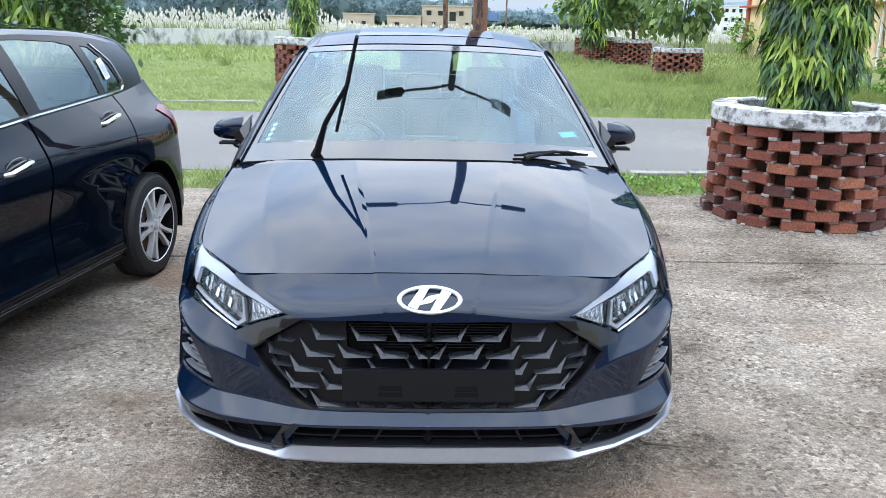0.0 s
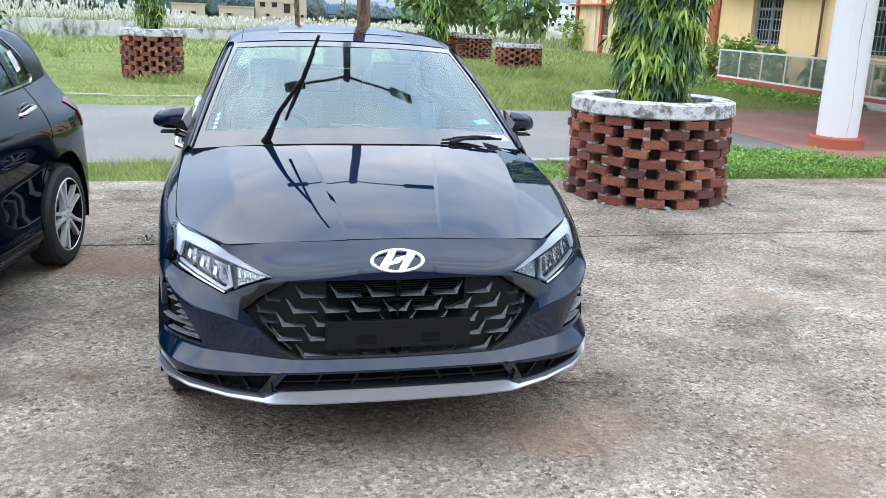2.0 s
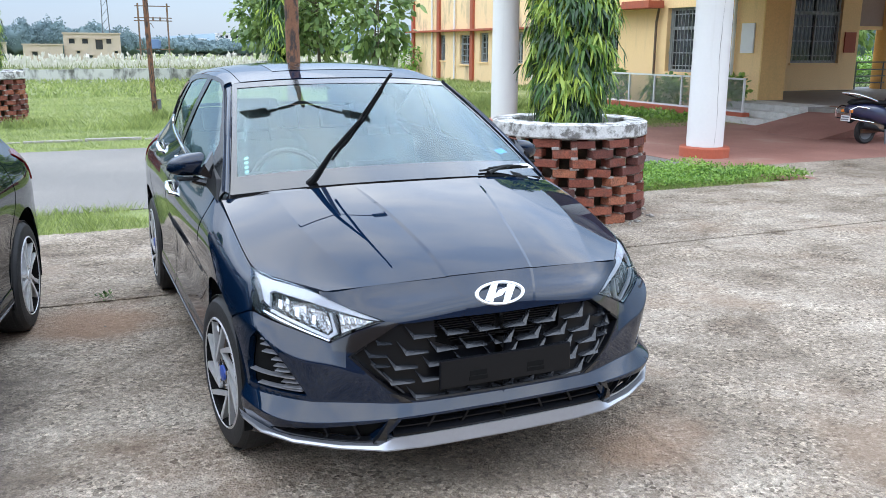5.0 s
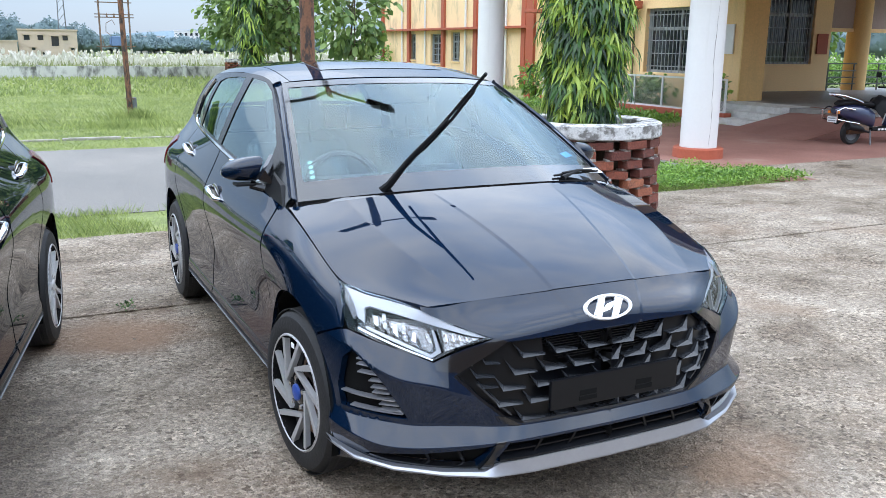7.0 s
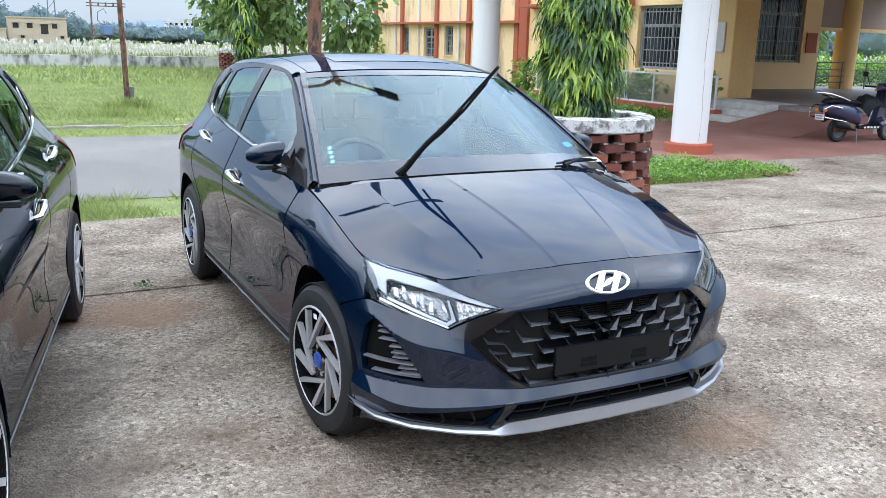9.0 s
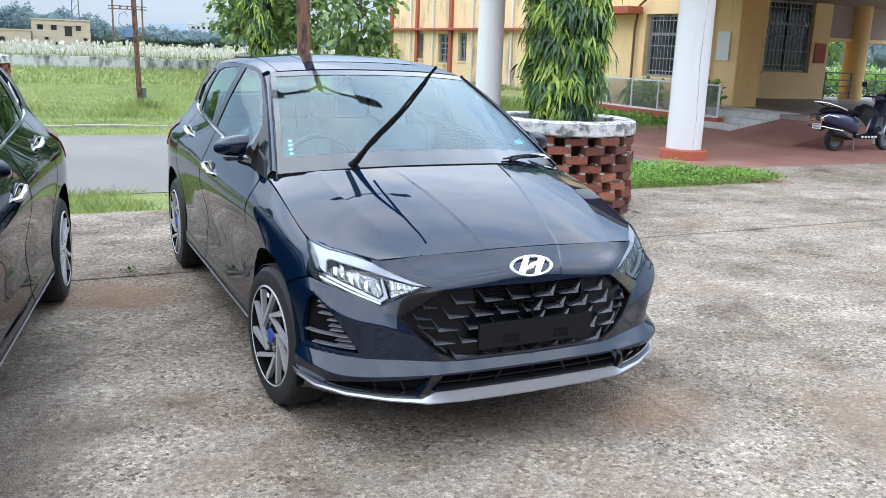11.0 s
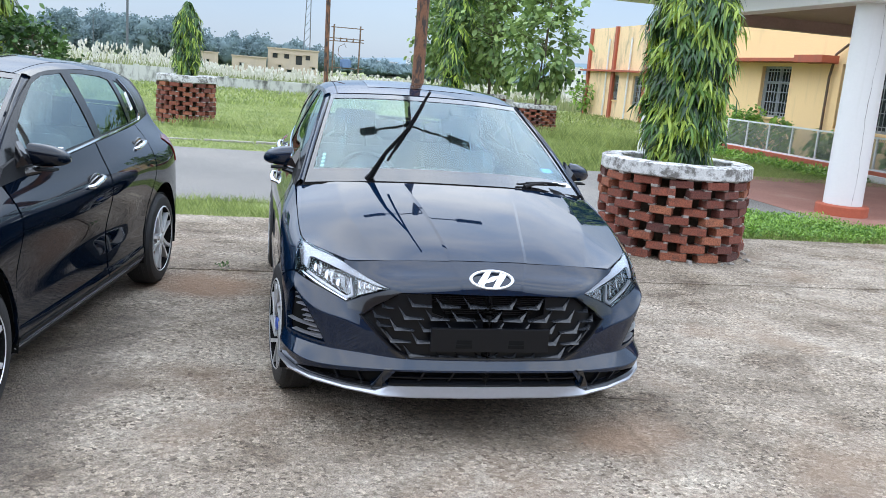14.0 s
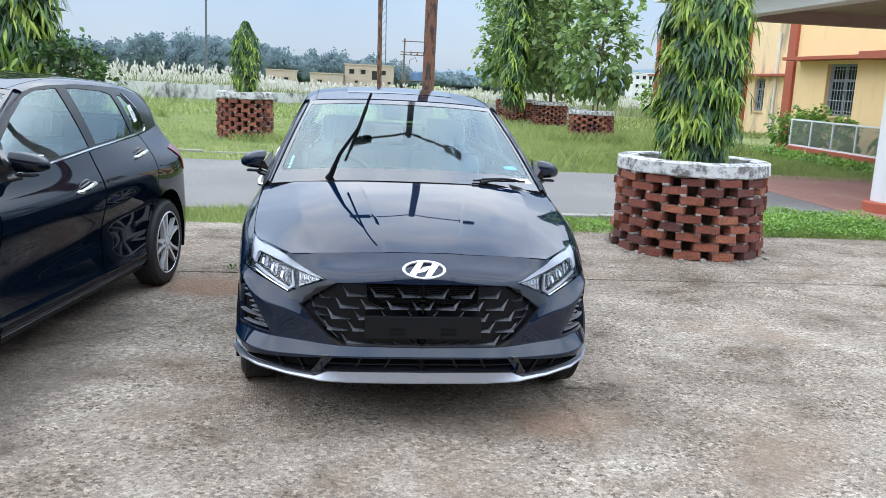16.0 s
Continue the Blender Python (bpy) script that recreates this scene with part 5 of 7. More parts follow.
    half("roof_rail", panel(ROOF, np.array([(2.43, t) for t in np.linspace(ROOF.m - 1, 0, 24)] + [(t, 0) for t in np.linspace(2.43, 4, 8)[1:]] + [(4, t) for t in np.linspace(0, ROOF.m - 1, 24)[1:]] + [(t, ROOF.m - 1) for t in np.linspace(4, 2.43, 8)[1:-1]]), (), .04, 0, -.001, .014), paint)
    both("sunroof", panel(ROOF, np.array([(0, t) for t in np.linspace(1.15, .45, 10)] + [(t, .45) for t in np.linspace(0, 1.15, 12)[1:]] + [(1.15, t) for t in np.linspace(.45, 1.15, 10)[1:]] + [(t, 1.15) for t in np.linspace(1.15, 0, 12)[1:-1]]), (), .05, 0, .002, .003, True), GLOSSBLACK, "dark glass sunroof panel")
    full = lambda s: np.array([(0, t) for t in np.linspace(s.m - 1, 0, 14)] + [(t, 0) for t in np.linspace(0, s.n - 1, 30)[1:]] + [(s.n - 1, t) for t in np.linspace(0, s.m - 1, 14)[1:]] + [(t, s.m - 1) for t in np.linspace(s.n - 1, 0, 30)[1:-1]])
    half("windscreen_pillar", panel(PILLAR, full(PILLAR), (), .03, 0, .002, .01), paint)
    rear_glass = np.array([(0, t) for t in np.linspace(1.75, .2, 10)] + [(t, .2) for t in np.linspace(0, 2.5, 20)[1:]] + [(2.5, t) for t in np.linspace(.2, 1.75, 10)[1:]] + [(t, 1.75) for t in np.linspace(2.5, 0, 20)[1:-1]])
    both("tailgate_frame", panel(HATCH, full(HATCH), [rear_glass], .05, 0, 0, .01, True), GLOSSBLACK)
    both("rear_window", panel(HATCH, rear_glass, (), .06, -.003, -.003, 0, True), SIDEGLASS).visible_shadow = False
    win = lambda poly: CABIN.find(densify(poly, .03), (1, 2))
    w_front = win([(1.44, 1.030), (2.355, 1.088), (2.30, 1.430), (2.06, 1.420), (1.90, 1.378), (1.68, 1.275), (1.50, 1.175)])
    w_rear = win([(2.46, 1.096), (3.10, 1.122), (3.03, 1.385), (2.90, 1.408), (2.60, 1.425), (2.42, 1.428)])
    w_quarter = win([(3.18, 1.127), (3.39, 1.137), (3.41, 1.165), (3.34, 1.27), (3.21, 1.37), (3.12, 1.383)])
    half("door_frame", panel(CABIN, full(CABIN), [w_front, w_rear, w_quarter], .04, 0, 0, .01), SATINBLACK)
    for w in (w_front, w_rear, w_quarter):
        for ob in half("side_window", panel(CABIN, w, (), .06, -.003, -.004, 0), SIDEGLASS):
            ob.visible_shadow = False

    def cabin_strip(pts, width, nm, mat=CHROME):
        d = densify(pts, .03)
        d = d[:int(np.argmin(((d - np.array(pts[-1])) ** 2).sum(1))) + 1]
        uv = CABIN.find(d, (1, 2))
        p, nn = CABIN.at(uv[:, 0], uv[:, 1]), CABIN.normal(uv[:, 0], uv[:, 1])
        s = np.cross(nn, np.gradient(p, axis=0))
        s /= np.linalg.norm(s, axis=1, keepdims=True)
        for sx in (1, -1):
            bm = bmesh.new()
            rows = [[bm.verts.new((sx * q[0], q[1], q[2])) for q in (a + b * width / 2, a + b * width * .3 + c * .007, a - b * width * .3 + c * .007, a - b * width / 2)] for a, b, c in zip(p, s, nn)]
            for r0, r1 in zip(rows, rows[1:]):
                for k in range(3):
                    bm.faces.new((r0[k], r0[k + 1], r1[k + 1], r1[k]))
            bmesh.ops.recalc_face_normals(bm, faces=bm.faces)
            part(nm, bm, mat, root, "chrome window-line strip", smooth=True)
    cabin_strip([(1.48, 1.012), (1.60, 1.020), (2.4, 1.076), (3.0, 1.103), (3.40, 1.119), (3.44, 1.14), (3.44, 1.17), (3.37, 1.285), (3.24, 1.385)], .014, "window_strip")
    # door handles in their cups
    for yh, zh in ((2.09, .880), (3.02, .995)):
        for sx in (1, -1):
            uv = BODY.find([(yh, zh)], (1, 2), SIDE)
            p = BODY.at(uv[:, 0], uv[:, 1])[0]
            bm = bmesh.new()
            bmesh.ops.create_uvsphere(bm, u_segments=20, v_segments=10, radius=1)
            bmesh.ops.transform(bm, matrix=pose(sx * (p[0] - .002), yh, zh, 8) @ Matrix.Diagonal((.008, .085, .042, 1)), verts=bm.verts)
            cup = part("handle_cup", bm, GLOSSBLACK, root, smooth=True)
            bm = bmesh.new()
            tube(bm, [(sx * (p[0] - .004), yh - .10, zh - .022), (sx * (p[0] + .024), yh - .075, zh - .016), (sx * (p[0] + .030), yh, zh), (sx * (p[0] + .026), yh + .075, zh + .013), (sx * (p[0] - .002), yh + .10, zh + .016)], [.009, .013, .014, .013, .009], 10)
            part("door_handle", bm, CHROME, root, "chrome door handle", smooth=True)
    # outer mirrors
    for sx in (1, -1):
        bm = bmesh.new()
        rings = []
        for x, zc, hh, yc, hd in ((.960, 1.060, .010, 1.518, .014), (.952, 1.063, .022, 1.510, .034), (.932, 1.069, .036, 1.495, .052), (.900, 1.075, .046, 1.480, .060), (.868, 1.079, .051, 1.470, .062), (.846, 1.080, .052, 1.464, .062), (.832, 1.080, .052, 1.462, .060)):
            ring = []
            for k in range(24):
                c, q = math.cos(k * math.tau / 24), math.sin(k * math.tau / 24)
                c, q = math.copysign(abs(c) ** .72, c), math.copysign(abs(q) ** .72, q)
                inner_end = max(0.0, (.87 - x) / .038)
                reach = inner_end * (.030 * max(0, q) * max(0, -c) + .012 * max(0, -c))
                ring.append(bm.verts.new((sx * (x - reach), yc + hd * c * (1 - .25 * max(0, -q) * (c < 0)), zc + hh * q - .010 * max(0, c) * inner_end * (q > 0) + .012 * inner_end * max(0, q) * max(0, -c))))
            rings.append(ring)
        for r0, r1 in zip(rings, rings[1:]):
            for k in range(24):
                bm.faces.new((r0[k], r0[(k + 1) % 24], r1[(k + 1) % 24], r1[k]))
        bm.faces.new(rings[0])
        dent = bm.verts.new((sx * .862, 1.47, 1.068))
        for k in range(24):
            bm.faces.new((rings[-1][k], rings[-1][(k + 1) % 24], dent))
        bmesh.ops.recalc_face_normals(bm, faces=bm.faces)
        mirror = part("door_mirror", bm, paint, root, "gloss black door mirror", smooth=True, angle=50)
        bm = bmesh.new()
        tri = [Vector((sx * q[0], q[1], q[2])) for q in ((.768, 1.385, 1.142), (.776, 1.335, 1.022), (.838, 1.352, 1.046), (.812, 1.35, 1.085))]
        vs = [bm.verts.new(q) for q in tri] + [bm.verts.new(q + Vector((0, .05, 0))) for q in tri]
        for q in ((0, 1, 2, 3), (7, 6, 5, 4), (0, 4, 5, 1), (1, 5, 6, 2), (2, 6, 7, 3), (3, 7, 4, 0)):
            bm.faces.new([vs[k] for k in q])
        bmesh.ops.recalc_face_normals(bm, faces=bm.faces)
        part("mirror_fin", bm, GLOSSBLACK, mirror)
        bm = bmesh.new()
        box(bm, -.040, .040, -.004, .004, -.036, .036, .004, pose(sx * .880, 1.533, 1.077, 0, 0, sx * 18))
        part("mirror_glass", bm, MIRRORGLASS, mirror)
        bm = bmesh.new()
        tube(bm, [(sx * .76, 1.40, .985), (sx * .80, 1.42, 1.0), (sx * .85, 1.45, 1.012)], [.02, .02, .018], 10)
        part("mirror_arm", bm, GLOSSBLACK, mirror, smooth=True)
        bm = bmesh.new()
        box(bm, sx * .855 - .065, sx * .855 + .065, 1.42, 1.49, 1.010, 1.021, .005, None)
        part("mirror_foot", bm, MATTBLACK, mirror)
        # black triangle of trim at the foot of the window
        bm = bmesh.new()
        tri = [Vector((sx * q[0], q[1], q[2])) for q in ((.806, 1.12, .968), (.806, 1.50, .996), (.768, 1.50, 1.10), (.785, 1.22, 1.04))]
        vs = [bm.verts.new(q) for q in tri] + [bm.verts.new(q - Vector((sx * .03, 0, 0))) for q in tri]
        for q in ((0, 1, 2, 3), (7, 6, 5, 4), (0, 4, 5, 1), (1, 5, 6, 2), (2, 6, 7, 3), (3, 7, 4, 0)):
            bm.faces.new([vs[k] for k in q])
        bmesh.ops.recalc_face_normals(bm, faces=bm.faces)
        part("mirror_triangle", bm, MATTBLACK, mirror)
    # wipers
    def wiper(base, tip, blade_dir, standing):
        arm = bmesh.new()
        b, t = Vector(base), Vector(tip) + Vector((.03 if standing else 0, 0, 0))
        up = Vector((0, -.35, .94)) if not standing else Vector((.2, -1, .1)).normalized()
        lift = 1.0 if standing else .45
        tube(arm, [b, b + (t - b) * .12 + up * .012 * lift, b + (t - b) * .5 + up * .02 * lift + Vector((-.018 if standing else 0, 0, 0)), t + up * .012], [.020 * lift ** .5, .016 * lift ** .5, .010 * lift ** .5, .007], 8)
        arm_ob = part("wiper_arm", arm, MATTBLACK, root, smooth=True)
        bl = bmesh.new()
        d = Vector(blade_dir).normalized()
        size = 1.0 if standing else .58
        a0, a1 = t - d * .30 * size, t + d * .27 * size
        tube(bl, [a0, a1], .0065 if standing else .005, 6)
        for s in (-.27, -.12, .10, .24):
            tube(bl, [t + d * s * size, t + d * (s * .45 * size) + up * .026 * lift], .0045, 6)
        tube(bl, [t - d * .20 * size + up * .018 * lift, t + up * .032 * lift, t + d * .17 * size + up * .018 * lift], .006, 6)
        part("wiper_blade", bl, MATTBLACK, arm_ob)
    if raised_wiper:
        wiper((-.447, .965, 1.03), (-.325, .69, 1.335), (.12, -.47, .405), True)
    else:
        wiper((-.49, .93, 1.045), (-.10, 1.03, 1.08), (.95, .1, .09), False)
    wiper((.38, .905, 1.048), (.50, .965, 1.056), (.95, .34, -.03), False)
    # stickers inside the glass
    sq = lambda u, v: SCREEN.at(np.array([abs(u)]), np.array([v]))[0] * (1 if u > 0 else -1, 1, 1)
    if raised_wiper:
        bm = bmesh.new()
        p = sq(1.62, .44)
        n = Vector(SCREEN.normal(np.array([1.62]), np.array([.44]))[0])
        lay = Matrix.Translation(Vector(p) - n * .006) @ n.to_track_quat("Z", "Y").to_matrix().to_4x4()
        box(bm, -.045, .045, -.018, .018, 0, .001)
        part("sticker", bm, STICKER, root, "blue tax sticker on the glass", m=lay)
        bm = bmesh.new()
        box(bm, -.055, .055, -.022, .022, 0, .001)
        part("paper", bm, PAPER, root, "white paper under the wiper", m=pose(.63, 1.03, 1.052, 24, 4, 22))
        for i in range(4):
            p = sq(-1.80, .32 + .07 * i)
            n2 = Vector(SCREEN.normal(np.array([1.80]), np.array([.35]))[0])
            n2.x *= -1
            bm = bmesh.new()
            bmesh.ops.create_circle(bm, cap_ends=True, segments=14, radius=.011)
            part("dot_sticker", bm, TEALDOT, root, m=Matrix.Translation(Vector(p) - n2 * .006) @ n2.to_track_quat("Z", "Y").to_matrix().to_4x4())
    else:
        bm = bmesh.new()
        uv = CABIN.find([(3.25, 1.25)], (1, 2))
        p = Vector(CABIN.at(uv[:, 0], uv[:, 1])[0])
        n = Vector(CABIN.normal(uv[:, 0], uv[:, 1])[0])
        box(bm, -.06, .06, -.035, .035, 0, .001)
        lay = Matrix.Translation(p + n * .002) @ n.to_track_quat("Z", "Y").to_matrix().to_4x4() @ pose(0, 0, 0, 0, 0, 100)
        label_ob = part("window_label", bm, PAPER, root, "white paper label on the quarter glass", m=lay)
        for i in range(4):
            bm = bmesh.new()
            box(bm, -.045, .045 - .02 * (i % 2), -.024 + .014 * i, -.018 + .014 * i, .0014, .002)
            part("print_bar", bm, GREYINK, label_ob)
        bm = bmesh.new()
        prism(bm, [(0, 0), (.16, 0), (.12, .055), (.09, .06)], .03, lambda a, b, d: Vector((d - .015, 3.42 + a, 1.45 + b - .1 * a)))
        part("aerial_fin", bm, paint, root)
    # cabin
    for x in (-.36, .36):
        part("front_seat", seat_mesh(.50, "front"), SEAT, root, smooth=True, m=pose(x, 1.75, .10))
        part("seat_film", film_mesh(.5), FILM, root, "crumpled clear plastic seat film", smooth=True, m=pose(x, 1.75, .10)).visible_shadow = False
    part("rear_seat", seat_mesh(1.2, "rear"), SEAT, root, smooth=True, m=pose(0, 2.65, .10))
    bm = bmesh.new()
    box(bm, -.70, .70, 1.02, 1.46, .62, .985, .05)
    box(bm, -.62, -.12, 1.25, 1.50, .90, 1.03, .04)
    box(bm, -.12, .14, 1.42, 1.47, .88, 1.06, .01)
    part("dashboard", bm, DASH, root, smooth=True)
    bm = bmesh.new()
    ringpts = [(.185 * math.cos(k * math.tau / 28), 0, .185 * math.sin(k * math.tau / 28)) for k in range(29)]
    tube(bm, ringpts, .016, 8, False)
    box(bm, -.06, .06, -.02, .02, -.06, .05, .015)
    for a in (0, 180, 270):
        tube(bm, [(0, 0, 0), (.18 * math.cos(radians(a)), 0, .18 * math.sin(radians(a)))], .014, 6)
    part("steering_wheel", bm, DASH, root, smooth=True, m=pose(-.36, 1.62, .93, -24))
    bm = bmesh.new()
    box(bm, -.125, .125, -.014, .014, -.036, .036, .012)
    part("inner_mirror", bm, GLOSSBLACK, root, m=pose(0, 1.74, 1.36, -12))
    bm = bmesh.new()
    tube(bm, [(0, 1.74, 1.36), (0, 1.72, 1.405)], .012, 8)
    part("mirror_stem", bm, GLOSSBLACK, root)
    both("headlining", panel(ROOF, full(ROOF), (), .12, .01, -.035, 0, True), LINING)
    bm = bmesh.new()
    box(bm, -.74, .74, 1.1, 3.6, .26, .33)
    part("cabin_floor", bm, DASH, root)
    for yc in AXLES:
        for sx in (1, -1):
            wheel(root, sx * .880, yc, sx, style, steer if yc < 2 else 0.0)
    return root


car("hatchback_car", "dark blue-black hatchback car with one windscreen wiper lifted", Matrix(), "blade", True, "parked cars", PAINT, 6.0)
car("hatchback_car", "very dark blue-black hatchback car with silver star alloy wheels", pose(-3.054, -0.428, 0, 0, 0, -9.77), "star", False, "parked cars", DIMMEDPAINT)

# ---- leaves and trees ----


def leaf_strips(base, way, up, length, width, curl, segs=2, taper=(0.15, 1.0, 0.06)):
    """Vertices and faces of many leaves: strips that start at base, run along way and droop by curl."""
    n = len(base)
    side = np.cross(way, up)
    side /= np.maximum(np.linalg.norm(side, axis=1, keepdims=True), 1e-6)
    rows = []
    for i in range(segs + 1):
        s = i / segs
        w = np.interp(s, np.linspace(0, 1, len(taper)), taper) * width
        p = base + way * (length * s)[:, None]
        p = p + np.array([0, 0, -1.0]) * (curl * length * s * s)[:, None]
        rows += [p - side * w[:, None] / 2, p + side * w[:, None] / 2]
    v = np.stack(rows, 1).reshape(-1, 3)
    k = 2 * (segs + 1)
    o = np.arange(n)[:, None] * k
    f = np.concatenate([o + np.array([2 * i, 2 * i + 1, 2 * i + 3, 2 * i + 2]) for i in range(segs)], 0)
    return v, f


def unit(v):
    return v / np.maximum(np.linalg.norm(v, axis=1, keepdims=True), 1e-9)


def leaves_mesh(name, v, f, mat):
    return from_data(name, v.tolist(), f.tolist(), mat)


def ashoka_tree(x, y, z0, z1, r, count, leaf, label, group="ashoka trees", top=0.25, seed=1):
    """A mast tree: a column of long drooping leaves, denser inside and coloured darker there for shade."""
    rng = np.random.default_rng(seed)
    root = thing("ashoka_tree", label, "tree", pose(x, y, 0), group)
    bm = bmesh.new()
    tube(bm, [(0, 0, z0 - .25), (.02, .01, z0 + (z1 - z0) * .5), (0, 0, z1 - .1)], [.05 * r / .5, .035 * r / .5, .008], 8)
    for i in range(26):
        a, z = i * 2.4, z0 + (z1 - z0) * (i + 1) / 28
        tube(bm, [(0, 0, z), (.6 * r * math.cos(a), .6 * r * math.sin(a), z - .12)], [.008, .003], 5)
    part("trunk", bm, BARK, root, smooth=True)
    k = count // 15
    h = (np.arange(k) + rng.random(k)) / k
    az = np.arange(k) * 2.399 + .5 * rng.standard_normal(k)
    prof = np.interp(h, [0, .05, .28, .7, .9, 1], [.45, .62, .92, 1.0, .85, top]) * r * .92 * (1 + .10 * np.sin(h * 37 + 2 * np.sin(az)) + .10 * rng.standard_normal(k))
    out = np.stack([np.cos(az), np.sin(az), np.zeros(k)], 1)
    tang = np.stack([-np.sin(az), np.cos(az), np.zeros(k)], 1)
    start = np.stack([np.zeros(k), np.zeros(k), z0 + (z1 - z0) * h + .30 * r / .5], 1)
    inner, outer = ([], []), ([], [])
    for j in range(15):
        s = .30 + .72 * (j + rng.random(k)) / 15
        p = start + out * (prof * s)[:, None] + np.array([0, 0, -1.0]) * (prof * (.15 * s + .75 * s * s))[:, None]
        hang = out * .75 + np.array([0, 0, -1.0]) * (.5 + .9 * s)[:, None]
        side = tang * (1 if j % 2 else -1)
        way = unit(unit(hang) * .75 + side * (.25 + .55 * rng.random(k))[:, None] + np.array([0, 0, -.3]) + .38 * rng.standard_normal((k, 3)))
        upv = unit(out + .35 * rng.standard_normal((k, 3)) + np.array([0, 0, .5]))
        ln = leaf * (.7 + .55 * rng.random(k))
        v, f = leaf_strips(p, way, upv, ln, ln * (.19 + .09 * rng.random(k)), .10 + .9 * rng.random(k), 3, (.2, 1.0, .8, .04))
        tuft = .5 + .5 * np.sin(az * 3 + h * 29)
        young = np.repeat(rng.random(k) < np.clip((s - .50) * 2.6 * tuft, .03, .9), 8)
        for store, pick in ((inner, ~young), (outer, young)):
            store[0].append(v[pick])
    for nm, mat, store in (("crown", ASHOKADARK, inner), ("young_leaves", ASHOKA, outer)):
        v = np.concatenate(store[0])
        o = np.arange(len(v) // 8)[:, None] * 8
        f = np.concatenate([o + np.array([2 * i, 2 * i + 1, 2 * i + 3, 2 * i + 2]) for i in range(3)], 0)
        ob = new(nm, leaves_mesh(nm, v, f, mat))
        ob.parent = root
    return root


def broad_tree(x, y, base, height, spread, count, leaf, label, mat, lean=(0, 0), seed=3, trunk=.06, start=.35, name="broadleaf_tree", group="field trees"):
    """A trunk with limbs and clumps of large leaves at the limbs' ends, with gaps between them."""
    rng = np.random.default_rng(seed)
    root = thing(name, label, "tree", pose(x, y, base), group)
    bm = bmesh.new()
    top = (lean[0], lean[1], height * .93)
    tube(bm, [(0, 0, -.2), (lean[0] * .3 + .03, lean[1] * .3, height * .4), top], [trunk, trunk * .7, trunk * .2], 8)
    centres = []
    for i in range(34):
        s = start + (1 - start) * (i + rng.random()) / 34
        a = i * 2.399 + rng.random()
        reach = spread * (1.05 - .75 * abs(s - .55)) * (.55 + .5 * rng.random())
        p0 = Vector((lean[0] * s, lean[1] * s, height * s * .93))
        p1 = p0 + Vector((reach * math.cos(a), reach * math.sin(a), reach * (.25 + .35 * rng.random())))
        tube(bm, [p0, (p0 + p1) / 2 + Vector((0, 0, -.05 * reach)), p1], [trunk * .35, trunk * .22, .006], 5)
        for t in (.55, .8, 1.0):
            centres.append(tuple(p0 + (p1 - p0) * t))
    part("trunk", bm, BARK, root, smooth=True)
    c = np.array(centres)
    n = count
    k = rng.integers(0, len(c), n)
    base_p = c[k] + rng.standard_normal((n, 3)) * spread * .13
    out = unit(base_p - np.array([lean[0] * .5, lean[1] * .5, height * .5]))
    way = unit(out + .8 * rng.standard_normal((n, 3)) + np.array([0, 0, -.25]))
    upv = unit(np.array([0, 0, 1.0]) + .7 * rng.standard_normal((n, 3)))
    ln = leaf * (.5 + .8 * rng.random(n))
    v, f = leaf_strips(base_p, way, upv, ln, ln * .62, .1 + .35 * rng.random(n), 3, (.12, .9, 1.0, .08))
    ob = new("crown", leaves_mesh("crown", v, f, mat))
    ob.parent = root
    return root


def scatter(n, x0, x1, y0, y1, rng, keep=None):
    p = np.stack([x0 + (x1 - x0) * rng.random(n), y0 + (y1 - y0) * rng.random(n)], 1)
    return p if keep is None else p[keep(p)]


def blades(p, z, height, width, lean, rng, segs=1):
    """Grass blades standing at points."""
    n = len(p)
    a = rng.random(n) * math.tau
    way = unit(np.stack([np.cos(a) * lean, np.sin(a) * lean, np.ones(n)], 1) + .12 * rng.standard_normal((n, 3)))
    upv = np.stack([np.cos(a + 1.2), np.sin(a + 1.2), np.zeros(n)], 1)
    base = np.concatenate([p, np.full((n, 1), z) if np.isscalar(z) else z[:, None]], 1)
    return leaf_strips(base, way, upv, height, width, .25 * rng.random(n), segs, (1.0, .1) if segs == 1 else (1, .8, .1))


def leafy_patch(name, x0, x1, y0, y1, z, count, height, leaf, mat, label, category, keep=None, seed=5):
    """Low ground cover: small leaves on a lumpy mound."""
    rng = np.random.default_rng(seed)
    p = scatter(count, x0, x1, y0, y1, rng, keep)
    n = len(p)
    mound = np.array([noise.noise(Vector((a * 2.2, b * 2.2, 3.0))) for a, b in p]) * .5 + .6
    base = np.concatenate([p, (z + height * mound * rng.random(n) ** .5)[:, None]], 1)
    way = unit(rng.standard_normal((n, 3)) + np.array([0, 0, .3]))
    upv = unit(rng.standard_normal((n, 3)) * .6 + np.array([0, 0, 1.0]))
    ln = leaf * (.6 + .8 * rng.random(n))
    v, f = leaf_strips(base, way, upv, ln, ln * .5, .2 * rng.random(n), 2, (.2, 1, .1))
    return cluster(name, v.tolist(), f.tolist(), mat, label, category)


# ---- brick planters ----
def brick_mesh():
    bm = bmesh.new()
    box(bm, -.120, .120, -.055, .055, -.035, .035, .007)
    rng = random.Random(4)
    for v in bm.verts:
        v.co += Vector((rng.uniform(-.003, .003), rng.uniform(-.003, .003), rng.uniform(-.002, .002)))
    return finish("brick", bm, BRICK)


BRICK_MESH = brick_mesh()


